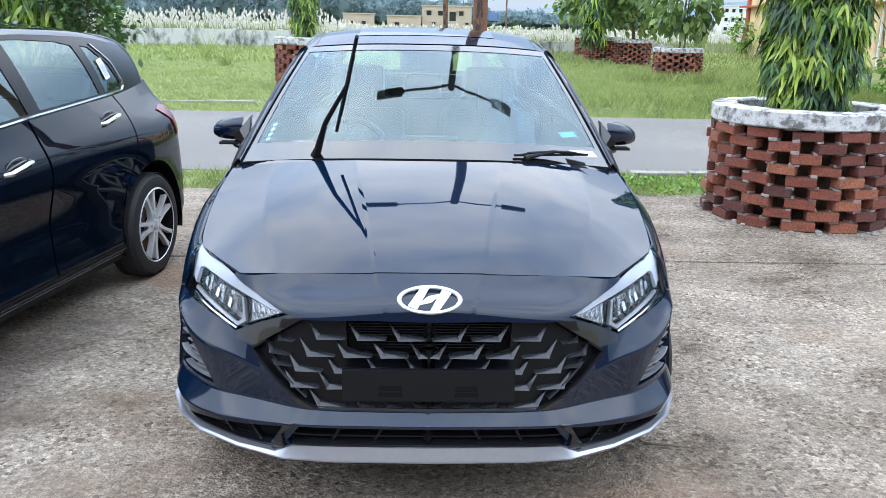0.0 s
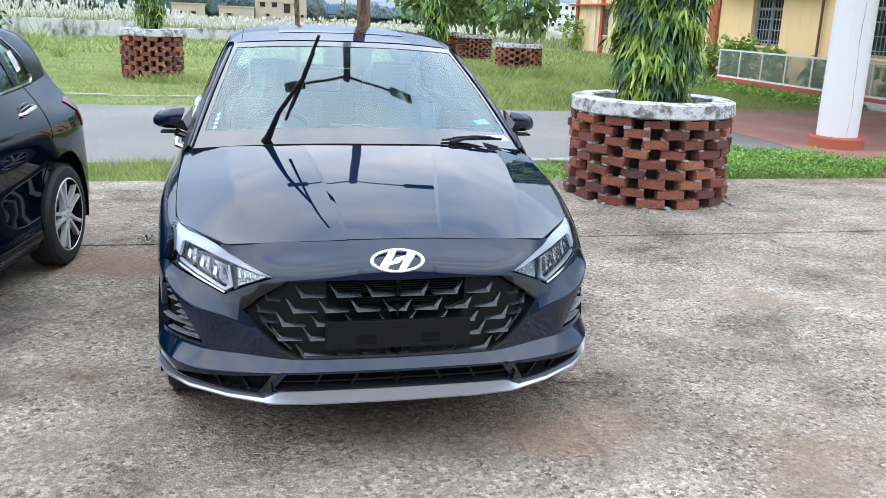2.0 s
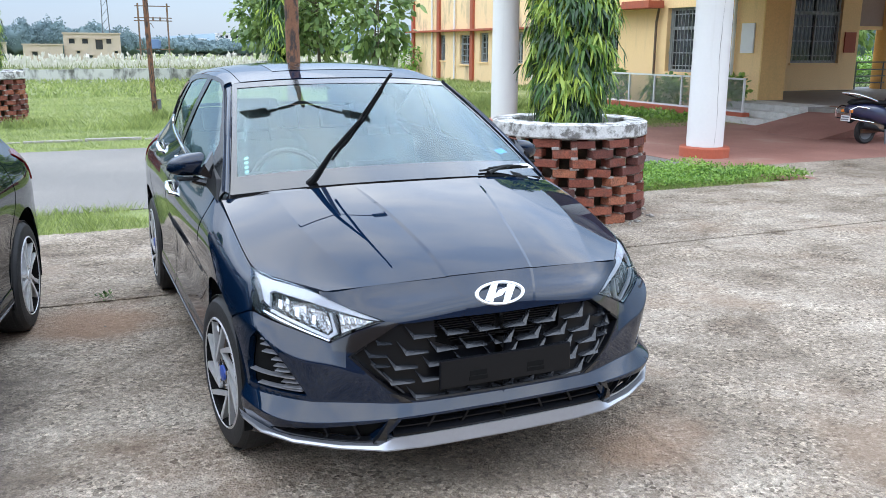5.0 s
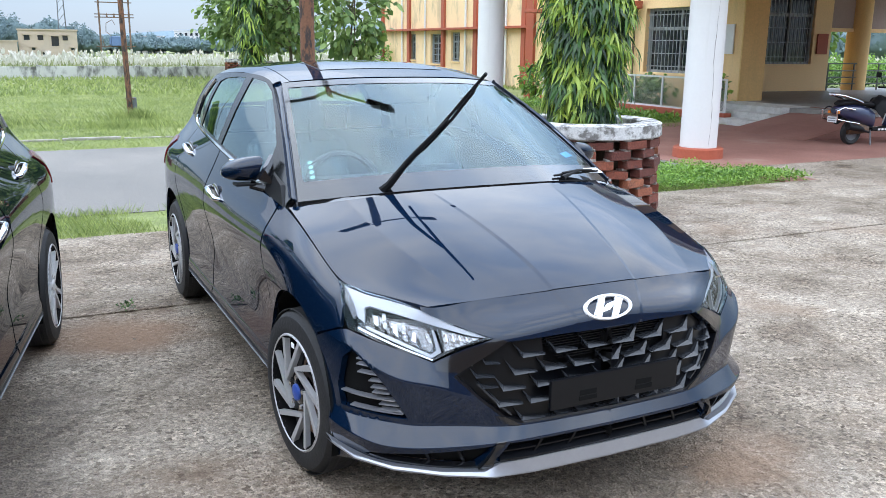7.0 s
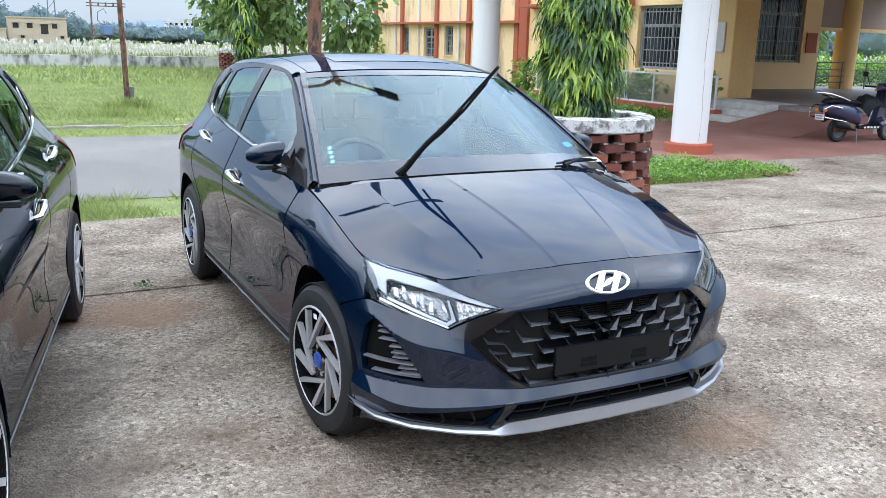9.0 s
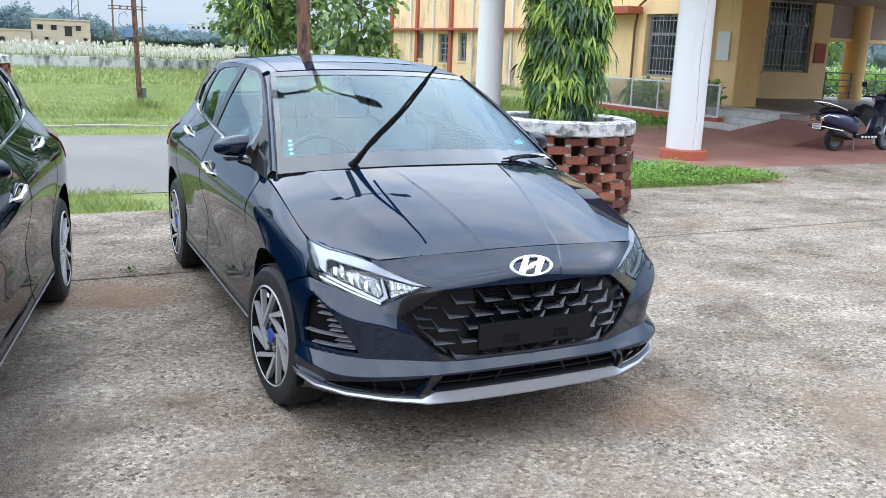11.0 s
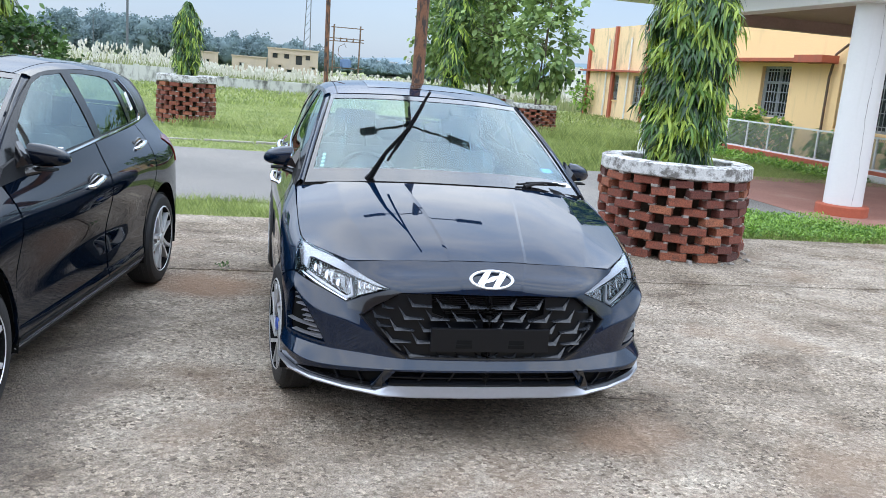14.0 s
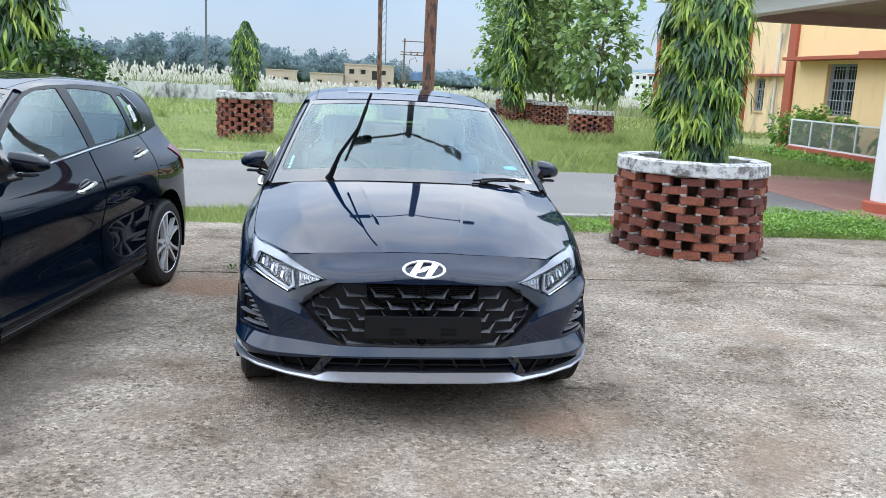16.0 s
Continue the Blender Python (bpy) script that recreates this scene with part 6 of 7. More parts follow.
def planter(x, y, r, h, label, seed, z=0.0, per=13, courses=9):
    """A round tub of spaced bricks, course on course, under a whitewashed ring."""
    rng = random.Random(seed)
    root = thing("brick_planter", label, "planter", pose(x, y, z), "round brick planters")
    rim_h = .135 * h / .93
    zb = h - rim_h
    pitch = zb / courses
    mort = bmesh.new()
    for c in range(courses):
        for i in range(per):
            a = (i + .5 * (c % 2)) * math.tau / per + rng.uniform(-.018, .018)
            rr = r - .055 + rng.uniform(-.022, .016)
            ob = new("brick", BRICK_MESH)
            ob.parent = root
            s = r / .75
            ob.matrix_basis = pose(rr * math.cos(a), rr * math.sin(a), pitch * (c + .5) - .003 + rng.uniform(-.004, .003), rng.uniform(-3, 3), rng.uniform(-3, 3), math.degrees(a) + 90 + rng.uniform(-7, 7)) @ Matrix.Diagonal((s * rng.uniform(.86, 1.05), s, pitch / .08 * rng.uniform(.9, 1.0), 1))
            for e in (-1, 1):
                aa = a + e * math.tau / per * .25
                q = pose((rr - .005) * math.cos(aa), (rr - .005) * math.sin(aa), pitch * (c + 1) - .006, rng.uniform(-9, 9), rng.uniform(-9, 9), math.degrees(aa) + 90)
                box(mort, -.036 * s * rng.uniform(.5, 1.1), .036 * s * rng.uniform(.5, 1.1), -.05 + rng.uniform(-.012, .01), .05, -.009, .007 + rng.uniform(0, .012), .004, q)
    tagged(part("mortar", mort, MORTAR, root, "crumbling cement mortar between the bricks"), kind="stuff")
    bm = bmesh.new()
    seg = 72
    prof = [(r - .20, zb - .01), (r - .195, h - .012), (r - .18, h), (r - .02, h), (r + .008, h - .014), (r + .012, zb + .012), (r, zb), (r - .20, zb - .01)]
    lathe(bm, prof, seg)
    for v in bm.verts:
        d = noise.noise(v.co * 5.0 + Vector((seed, 0, 0))) * .005 + noise.noise(v.co * 19.0) * .004
        q = Vector((v.co.x, v.co.y, 0)).normalized()
        v.co += q * d + Vector((0, 0, d * .7))
    bmesh.ops.recalc_face_normals(bm, faces=bm.faces)
    part("rim", bm, WHITEWASH, root, "flaking whitewashed cement ring", smooth=True)
    bm = bmesh.new()
    lathe(bm, [(r - .24, 0.0), (r - .24, zb - .10), (r - .15, zb - .03), (r * .4, zb - .02), (.001, zb)], 40)
    part("soil", bm, SOIL, root, smooth=True)
    bm = bmesh.new()
    for i in range(int(110 * r)):
        a = rng.random() * math.tau
        rr = r + rng.uniform(-.02, .10)
        s = rng.uniform(.006, .026)
        box(bm, -s, s, -s * .8, s * .8, -.004, s, s * .3, pose(rr * math.cos(a), rr * math.sin(a), 0, rng.uniform(-20, 20), rng.uniform(-20, 20), rng.uniform(0, 360)))
    tagged(part("rubble", bm, MORTAR, root), kind="stuff")
    return root


MAIN_TUB = (3.21, 4.76)
planter(*MAIN_TUB, .745, .93, "round planter of gapped red bricks with a flaking whitewashed rim", 11)
planter(-3.95, 6.75, .72, .93, "round red brick planter standing beyond the second car", 12)
planter(-2.66, 18.3, .68, 1.12, "round dark red brick planter out on the grass", 13, -.06)
planter(7.5, 22.9, .70, .92, "round red brick planter with a tree, on the field", 14, -.06)
planter(8.3, 31.6, .72, .95, "round red brick planter in a row on the field", 15, -.06)
planter(7.8, 35.2, .72, .95, "round red brick planter in a row on the field", 16, -.06)
planter(8.2, 39.6, .72, .95, "round red brick planter at the far end of the row", 17, -.06)
ashoka_tree(MAIN_TUB[0], MAIN_TUB[1], .80, 3.0, .43, 30000, .112, "tall ashoka tree with drooping glossy leaves growing from a planter", seed=21, top=.4)
ashoka_tree(-4.05, 6.75, .8, 3.2, .52, 14000, .145, "ashoka tree with drooping leaves beside the road", seed=22, top=.4)
ashoka_tree(-2.66, 18.3, .98, 2.55, .36, 4600, .12, "young ashoka tree growing from a planter on the grass", seed=23, top=.18)
ashoka_tree(6.6, 31.0, .6, 5.2, .72, 3000, .26, "tall ashoka tree at the edge of the field", seed=24, top=.4)
broad_tree(7.5, 22.9, .75, 3.6, 1.15, 1300, .25, "slender young teak tree tied to a stake in a brick planter", BROAD, (.25, 0), 31, .035, .12)
broad_tree(8.3, 31.6, .75, 4.6, 1.9, 3000, .25, "leafy broadleaf tree in a brick planter", BROAD, (-.2, 0), 32, .07, .12)
broad_tree(7.8, 35.2, .75, 5.0, 2.1, 3200, .25, "leafy broadleaf tree in a brick planter", BROAD, (.1, 0), 33, .07, .12)
broad_tree(8.2, 39.6, .75, 4.8, 2.0, 2400, .27, "leafy broadleaf tree at the row's end", BROAD, (.2, 0), 34, .07, .12)
broad_tree(-3.35, 6.65, .75, 1.0, .45, 1900, .075, "dark leafy shrub beside the planter", DARKSHRUB, (0, 0), 35, .02, .1, "shrub", "field trees")
bm = bmesh.new()
tube(bm, [(7.62, 22.75, .7), (7.66, 22.75, 4.0)], .02, 6)
whole("stake", bm, BARK, "thin bamboo stake beside the young teak tree", "stake")

# ---- poles ----
bm = bmesh.new()
tube(bm, [(0, 0, -.05), (0, 0, 3.4)], .058, 16)
lamp_post = thing("street_lamp", "rusty double-armed street lamp post behind the parked car", "street lamp", pose(.46, 4.74, 0))
part("pole", bm, RUST, lamp_post, smooth=True)
bm = bmesh.new()
tube(bm, [(0, 0, 3.4), (0, 0, 5.25)], .056, 16)
part("upper_pole", bm, POSTDARK, lamp_post, "dark upper part of the pole", smooth=True)
bm = bmesh.new()
box(bm, -.12, .12, -.12, .12, -.02, .02, .005)
part("base_plate", bm, RUST, lamp_post)
for s in (-1, 1):
    bm = bmesh.new()
    tube(bm, [(0, 0, 5.15), (s * .3, 0, 5.28), (s * .82, 0, 5.36)], .022, 8)
    arm = part("arm", bm, GREYIRON, lamp_post, smooth=True)
    bm = bmesh.new()
    box(bm, -.24, .24, -.085, .085, -.04, .035, .03, pose(s * 1.04, 0, 5.38, 0, -s * 4))
    part("lamp_head", bm, GREYIRON, arm, smooth=True)
bm = bmesh.new()
tube(bm, [(0, 0, -.1), (-.05, .0, 2.2), (-.10, 0, 5.0)], [.062, .058, .05], 12)
utility = thing("utility_pole", "rusty leaning iron pole in the field with a switch box", "pole", pose(.66, 18.5, -.06))
part("pole", bm, RUST, utility, smooth=True)
bm = bmesh.new()
box(bm, .06, .14, -.06, .06, .22, .46, .01)
part("switch_box", bm, GREYIRON, utility)
bm = bmesh.new()
box(bm, -.09, .09, -.07, .07, .42, .45)
part("clamp", bm, OLDIRON, utility)
bm = bmesh.new()
tube(bm, [(0, 0, -1), (0, 0, 14)], [.12, .07], 10)
whole("lamp_pole", bm, GREYIRON, "tall thin pale lamp pole beyond the reeds", "pole", m=pose(-12.4, 79, 0), smooth=True)
bm = bmesh.new()
tube(bm, [(0, 0, -2), (0, 0, 9)], [.14, .09], 8)
tube(bm, [(0, 0, 9), (1.2, 0, 9.3)], .07, 6)
whole("lamp_pole", bm, GREYIRON, "thin distant lamp pole before the tree line", "pole", m=pose(-43, 240, 0), smooth=True)
# pole-mounted transformer
gantry = thing("transformer_frame", "two-pole steel frame carrying a blue transformer", "transformer", pose(6.98, 80, -.5))
for x in (-1.23, 1.23):
    bm = bmesh.new()
    tube(bm, [(x, 0, -1), (x, 0, 5.7)], .075, 8)
    part("pole", bm, OLDIRON, gantry)
for z, w in ((5.45, 1.5), (4.45, 1.6), (4.2, 1.6), (1.75, 1.6), (.5, 1.4)):
    bm = bmesh.new()
    box(bm, -w, w, -.05, .05, z - .04, z + .04)
    part("crossbar", bm, OLDIRON, gantry)
for i in range(5):
    bm = bmesh.new()
    lathe(bm, [(.05, 4.2), (.09, 4.3), (.05, 4.36), (.08, 4.45), (.02, 4.55)], 10)
    part("insulator", bm, OLDIRON, gantry, m=pose(-1.2 + i * .6, 0, 0))
bm = bmesh.new()
box(bm, -.38, .38, -.3, .3, 1.8, 2.6, .05)
for i in range(5):
    box(bm, -.52, -.4, -.25 + i * .1, -.21 + i * .1, 1.9, 2.5)
    box(bm, .4, .52, -.25 + i * .1, -.21 + i * .1, 1.9, 2.5)
part("transformer", bm, plain("faded_blue_enamel", (0.10, 0.17, 0.30), 0.6), gantry, "blue ribbed transformer tank")
bm = bmesh.new()
tube(bm, [(-.3, 0, 2.6), (-.75, 0, 3.0), (-.7, 0, 3.7), (-.2, 0, 4.0), (0, 0, 3.6)], .03, 6)
tube(bm, [(-.4, 0, 1.9), (-.9, 0, 1.6), (-1.1, 0, 2.6)], .03, 6)
part("cable", bm, OLDIRON, gantry, smooth=True)
# lattice mast
mast = bmesh.new()
for sx, sy in ((-1, -1), (1, -1), (1, 1), (-1, 1)):
    tube(mast, [(sx * 1.1, sy * 1.1, -4), (sx * .25, sy * .25, 34)], .09, 5)
for i in range(16):
    z, w = -2 + i * 2.2, 1.1 - .85 * (i * 2.2 + 2) / 38
    for s in (-1, 1):
        tube(mast, [(-w, s * w, z), (w, s * w, z + 2.2)], .05, 4)
        tube(mast, [(s * w, -w, z), (s * w, w, z + 2.2)], .05, 4)
whole("radio_mast", mast, GREYIRON, "slim grey lattice mast on the horizon", "mast", m=pose(12.2, 252, 0))

# ---- boundary wall and far houses ----
bm = bmesh.new()
for i in range(24):
    x0 = -40 + i * 2.2
    hgt = .74 if x0 < -6 else .47
    box(bm, x0, x0 + 2.2, 43.0, 43.2, -.3, hgt + .02 * math.sin(i * 2.1), .01)
    box(bm, x0 - .12, x0 + .12, 42.93, 43.27, -.3, hgt + .05, .01)
whole("boundary_wall", bm, OLDWALL, "low mould-streaked white plaster boundary wall", "wall", kind="structure")


def house(name, x, y, z, w, d, h, mat, label, windows, storeys=2):
    root = thing(name, label, "house", pose(x, y, z))
    bm = bmesh.new()
    box(bm, 0, w, 0, d, -2, h)
    part("wall", bm, mat, root)
    bm = bmesh.new()
    box(bm, -.25, w + .25, -.25, d + .25, h, h + .3)
    part("roof", bm, mat, root)
    for wx, wz, ww, wh in windows:
        bm = bmesh.new()
        box(bm, wx, wx + ww, -.06, .05, wz, wz + wh)
        win = part("window", bm, DARKGLASS, root)
        bm = bmesh.new()
        box(bm, wx - .3, wx + ww + .3, -.5, .02, wz + wh + .05, wz + wh + .2)
        part("sunshade", bm, mat, win)
    return root


house("farm_house", 1.4, 240, -2.7, 13.4, 9, 7.0, FARWALL, "two-storey cream plastered house beyond the reeds", [(1.2, 4.6, 1.3, 1.2), (4.3, 4.6, 1.3, 1.2), (7.4, 3.2, 1.7, 2.4), (10.0, 4.6, 1.2, 1.2), (5.2, .5, 1.3, 1.2), (2.8, 2.2, .8, .6), (11.8, 2.2, .8, .6)])
house("outhouse", -8.0, 238, -2.7, 9.0, 7, 4.2, FARWALL, "low cream outhouse beside the farm house", [(2, 1.6, 1.2, 1.0)])
house("outhouse", -22.0, 265, -2.7, 9.0, 7, 4.6, FARWALL, "low weathered house among the far trees", [(2, 1.6, 1.2, 1.0), (5.5, 1.6, 1.2, 1.0)])
for x, y, w, h, lab in ((104, 300, 10, 10, "pale distant block of flats"), (116, 320, 8, 8, "pale distant house on the skyline"), (70, 420, 16, 10, "pale pink distant house on the skyline"), (52, 430, 14, 7.5, "pale distant house on the skyline")):
    house("distant_house", x, y, -3, w, 8, h, streaked("pale_plaster", (.66, .64, .62), (.4, .4, .4), .4, (.2, .2, .2)), lab, [(1 + 2.4 * i, 2 + 3 * j, 1.1, 1.2) for i in range(int(w / 2.4)) for j in range(int(h / 3.2))])


def far_wood(name, x0, x1, y0, y1, zb, heights, n, size, label, seed):
    """A belt of far trees: many leaf clumps on uneven rounded crowns, with trunks."""
    rng = np.random.default_rng(seed)
    vs, fs, k = [], [], 0
    m = int((x1 - x0) / (size * .4))
    for i in range(m):
        cx = x0 + (x1 - x0) * (i + rng.random()) / m
        cy = y0 + (y1 - y0) * rng.random()
        hh = np.interp(cx, np.linspace(x0, x1, len(heights)), heights) * (.72 + .4 * rng.random())
        r = size * (.8 + .7 * rng.random())
        c = n // m
        d = unit(rng.standard_normal((c, 3)))
        d[:, 2] = np.abs(d[:, 2]) * 1.0 - .25
        rad = (.45 + .55 * rng.random(c) ** .7) * (1 + .3 * np.sin(d[:, 0] * 5 + i) + .3 * np.sin(d[:, 2] * 8 + 2 * i) * np.sin(d[:, 1] * 6 + i))
        base = np.array([cx, cy, zb + hh * .5]) + d * rad[:, None] * np.array([r, r, hh * .5])
        way = unit(rng.standard_normal((c, 3)))
        upv = unit(rng.standard_normal((c, 3)) + np.array([0, -.6, .5]))
        ln = size * .15 * (.5 + .9 * rng.random(c))
        v, f = leaf_strips(base, way, upv, ln, ln * .8, .1 * np.ones(c), 2, (.3, 1, .2))
        vs.append(v)
        fs.append(f + k)
        k += len(v)
        # dense inner mass of the crown
        lump = bmesh.new()
        bmesh.ops.create_icosphere(lump, subdivisions=3, radius=1)
        co = np.array([tuple(q.co * (.66 + .30 * noise.noise(q.co * 2.1 + Vector((i, seed, 0))) + .14 * noise.noise(q.co * 6 + Vector((i, 0, 0))))) for q in lump.verts])
        vs.append(np.array([cx, cy, zb + hh * .48]) + co * np.array([r, r, hh * .5]))
        tris = np.array([[q.index for q in fc.verts] for fc in lump.faces])
        lump.free()
        fs.append(np.concatenate([tris, tris[:, :1]], 1) + k)
        k += len(co)
        tv, tf = leaf_strips(np.array([[cx, cy, zb - 1]]), np.array([[0, 0, 1.0]]), np.array([[0, 1.0, 0]]), np.array([hh * .8]), np.array([.7]), np.zeros(1), 1, (1, .5))
        vs.append(tv)
        fs.append(tf + k)
        k += len(tv)
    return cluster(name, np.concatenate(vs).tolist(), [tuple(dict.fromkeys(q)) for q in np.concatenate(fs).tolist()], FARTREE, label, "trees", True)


far_wood("distant_wood", -160, -24, 290, 330, -3, [13, 14, 13, 14.5, 13, 14, 15.5, 16.5, 14], 130000, 5.0, "haze-coloured belt of dense distant trees on the horizon", 41)
far_wood("distant_trees", -24, 25, 300, 330, -3, [10, 12, 13, 11, 12, 8], 30000, 4.2, "scattered haze-coloured trees behind the farm house", 42)
far_wood("distant_trees", 25, 230, 380, 430, -3, [7, 9, 7, 6, 8, 7, 6, 9], 60000, 5.0, "low haze-coloured trees along the skyline", 43)
far_wood("distant_trees", 110, 250, 95, 150, -2, [9, 12, 10, 13, 11, 9], 24000, 4.5, "haze-coloured trees on the slope beyond the porch", 44)
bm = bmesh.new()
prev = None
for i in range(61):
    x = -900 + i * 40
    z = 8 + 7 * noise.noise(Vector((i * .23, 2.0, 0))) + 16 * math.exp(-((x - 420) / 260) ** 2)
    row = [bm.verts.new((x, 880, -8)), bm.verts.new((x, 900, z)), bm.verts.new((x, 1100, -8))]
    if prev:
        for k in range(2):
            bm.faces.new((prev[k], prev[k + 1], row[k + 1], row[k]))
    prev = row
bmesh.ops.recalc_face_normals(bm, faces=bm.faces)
# the hills' blue is haze put into their colour
whole("backdrop", bm, plain("haze_tinted_hill", (0.20, 0.27, 0.32), 1.0, vary=.08, scale=.05, fine=.3), "low haze-coloured blue hills on the horizon", "hills", kind="structure", smooth=True)

# ---- reeds with white plumes ----
rng = np.random.default_rng(51)
p = scatter(26000, -75, 70, 45, 110, rng)
p = p[rng.random(len(p)) < np.clip(1.2 - (p[:, 1] - 45) / 90, .25, 1)]
gz = -.07 - 3.0 * (1 - np.exp(-np.maximum(0, p[:, 1] - 46) / 90))
tall = np.where(p[:, 0] < -5, 1.55, 1.0) * (.6 + .6 * rng.random(len(p)))
v, f = blades(p, gz, tall, .05 + .05 * rng.random(len(p)), .22, rng, 2)
cluster("reeds", v.tolist(), f.tolist(), REED, "tall pale green reeds beyond the boundary wall", "reeds")
q = rng.random(len(p)) < .8
pp, pz = p[q], (gz + tall * .92)[q]
n = len(pp)
a = rng.random(n) * math.tau
vs, fs, k = [], [], 0
for turn in range(5):
    b = a + turn * 1.26
    way = unit(np.stack([(.1 + .22 * turn / 4) * np.cos(b), (.1 + .22 * turn / 4) * np.sin(b), np.ones(n)], 1))
    upv = np.stack([np.cos(b), np.sin(b), np.zeros(n)], 1)
    v, f = leaf_strips(np.concatenate([pp, pz[:, None]], 1), way, upv, .18 + .22 * rng.random(n), .06 + .08 * rng.random(n), .25 * rng.random(n), 2, (.3, 1, .1))
    vs.append(v)
    fs.append(f + k)
    k += len(v)
cluster("reed_plumes", np.concatenate(vs).tolist(), np.concatenate(fs).tolist(), PLUME, "feathery white plumes of the reeds", "reeds")

# ---- grass ----
rng = np.random.default_rng(61)
p = scatter(40000, -9, 6.8, 5.44, 6.66, rng)
p = p[np.array([noise.noise(Vector((x * 1.1, y * 2.0, 4))) + .4 * noise.noise(Vector((x * 4, y * 4, 1))) for x, y in p]) > -.22 + .35 * (rng.random(len(p)) - .5)]
v, f = blades(p, -.02, .03 + .12 * rng.random(len(p)) ** 2, .005 + .006 * rng.random(len(p)), .5, rng)
cluster("verge_grass", v.tolist(), f.tolist(), GRASS, "short green grass on the verge beside the road", "grass")
p = scatter(240000, -14, 13, 12.1, 30, rng)
p = p[rng.random(len(p)) < np.clip(1.25 - (p[:, 1] - 12) / 22, .2, 1)]
lush = np.array([noise.noise(Vector((x * .35, y * .35, 7))) for x, y in p])
right = np.clip((p[:, 0] - 2) / 4, 0, 1)
hgt = (.05 + .10 * rng.random(len(p))) * (1 + .9 * np.clip(lush, 0, 1) + 1.1 * right)
v, f = blades(p, -.07, hgt * .62, .006 + .007 * rng.random(len(p)), .7, rng)
cluster("field_grass", v.tolist(), f.tolist(), GRASS, "uneven green grass of the open field", "grass")
p = scatter(26000, -35, 22, 28, 44, rng)
v, f = blades(p, -.07, .08 + .14 * rng.random(len(p)), .04 + .03 * rng.random(len(p)), .5, rng)
cluster("field_grass", v.tolist(), f.tolist(), GRASS, "green grass before the boundary wall", "grass")
for x, y, s, h, nn, sd in ((-2.2, 17.45, 1.0, .30, 420, 1), (.75, 18.3, .6, .35, 500, 2), (.2, 16.4, 1.2, .25, 600, 3), (6.0, 14.5, 3.0, .32, 2600, 4), (7.4, 21.8, 1.6, .45, 1500, 5), (-7.7, 30, .35, 1.5, 60, 6), (9.5, 19, 1.6, .5, 1600, 7), (-6.2, 26, .3, 1.2, 40, 8)):
    r2 = np.random.default_rng(70 + sd)
    p = np.stack([x + s * r2.standard_normal(nn) * .5, y + s * .5 * r2.standard_normal(nn) * .5], 1)
    v, f = blades(p, -.07, h * (.4 + .7 * r2.random(nn)), .012 + .012 * r2.random(nn), .55, r2, 2)
    cluster("weeds", v.tolist(), f.tolist(), GRASS, "clump of long grass and weeds in the field", "weeds")
leafy_patch("ground_cover", 4.6, 8.3, 5.5, 7.7, -.02, 32000, .24, .035, SHRUB, "bright green creeping ground cover beside the column", "ground cover", lambda p: (p[:, 1] < 5.75 + 1.9 * np.clip((7.9 - p[:, 0]) / 3.3, 0, 1)) & (p[:, 0] < 7.35 - .3 * (p[:, 1] - 5.5)), 81)
leafy_patch("ground_cover", 1.9, 4.8, 5.55, 6.4, -.02, 2600, .10, .045, SHRUB, "low green weeds growing along the kerb", "ground cover", None, 82)
leafy_patch("weed", -1.27, -1.17, 3.16, 3.23, 0, 60, .09, .02, DARKSHRUB, "small weed growing in the concrete joint", "weed", None, 83)
# dry leaves and stones on the yard
rng = np.random.default_rng(91)
p = scatter(420, -3, 9, -1.5, 5.3, rng)
v, f = leaf_strips(np.concatenate([p, np.full((len(p), 1), .006)], 1), unit(np.stack([rng.standard_normal(len(p)), rng.standard_normal(len(p)), .1 * np.ones(len(p))], 1)), np.tile([0, 0, 1.0], (len(p), 1)), .012 + .02 * rng.random(len(p)), .008 + .012 * rng.random(len(p)), np.zeros(len(p)), 2, (.3, 1, .2))
cluster("litter", v.tolist(), f.tolist(), BARK, "scraps of dry leaf and grit on the concrete", "litter")
bm = bmesh.new()
tube(bm, [(.84, .565, .008), (.94, .53, .018), (1.03, .522, .01)], [.006, .005, .003], 6)
whole("twig", bm, BARK, "short broken twig on the concrete", "twig", smooth=True)

# ---- building with the porch ----
def wall_x(x0, x1, y0, y1, z0, z1, openings, bm):
    """A wall whose long side runs along y, with openings (y0, y1, z0, z1) through it."""
    ys = sorted({y0, y1, *[o[0] for o in openings], *[o[1] for o in openings]})
    for a, b in zip(ys, ys[1:]):
        cut = [(o[2], o[3]) for o in openings if o[0] <= a and b <= o[1]]
        z = z0
        for lo, hi in sorted(cut):
            if lo > z:
                box(bm, x0, x1, a, b, z, lo)
            z = hi
        if z < z1:
            box(bm, x0, x1, a, b, z, z1)


W1, W2 = (19.45, 20.95, 1.08, 2.58), (14.65, 17.2, .98, 2.66)
bm = bmesh.new()
wall_x(14.0, 14.25, 13.62, 23.0, -.2, 5.2, [W1, W2], bm)
bmesh.ops.remove_doubles(bm, verts=bm.verts, dist=1e-4)
whole("wall_west", bm, CREAM, "cream yellow plastered building wall with barred windows", "wall", kind="structure")
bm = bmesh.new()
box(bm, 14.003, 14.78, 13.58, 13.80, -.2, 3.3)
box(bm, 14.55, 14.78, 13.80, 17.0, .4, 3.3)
whole("wall_return", bm, DARKCREAM, "cream wall at the side of the porch, shade put into its colour", "wall", kind="structure")
bm = bmesh.new()
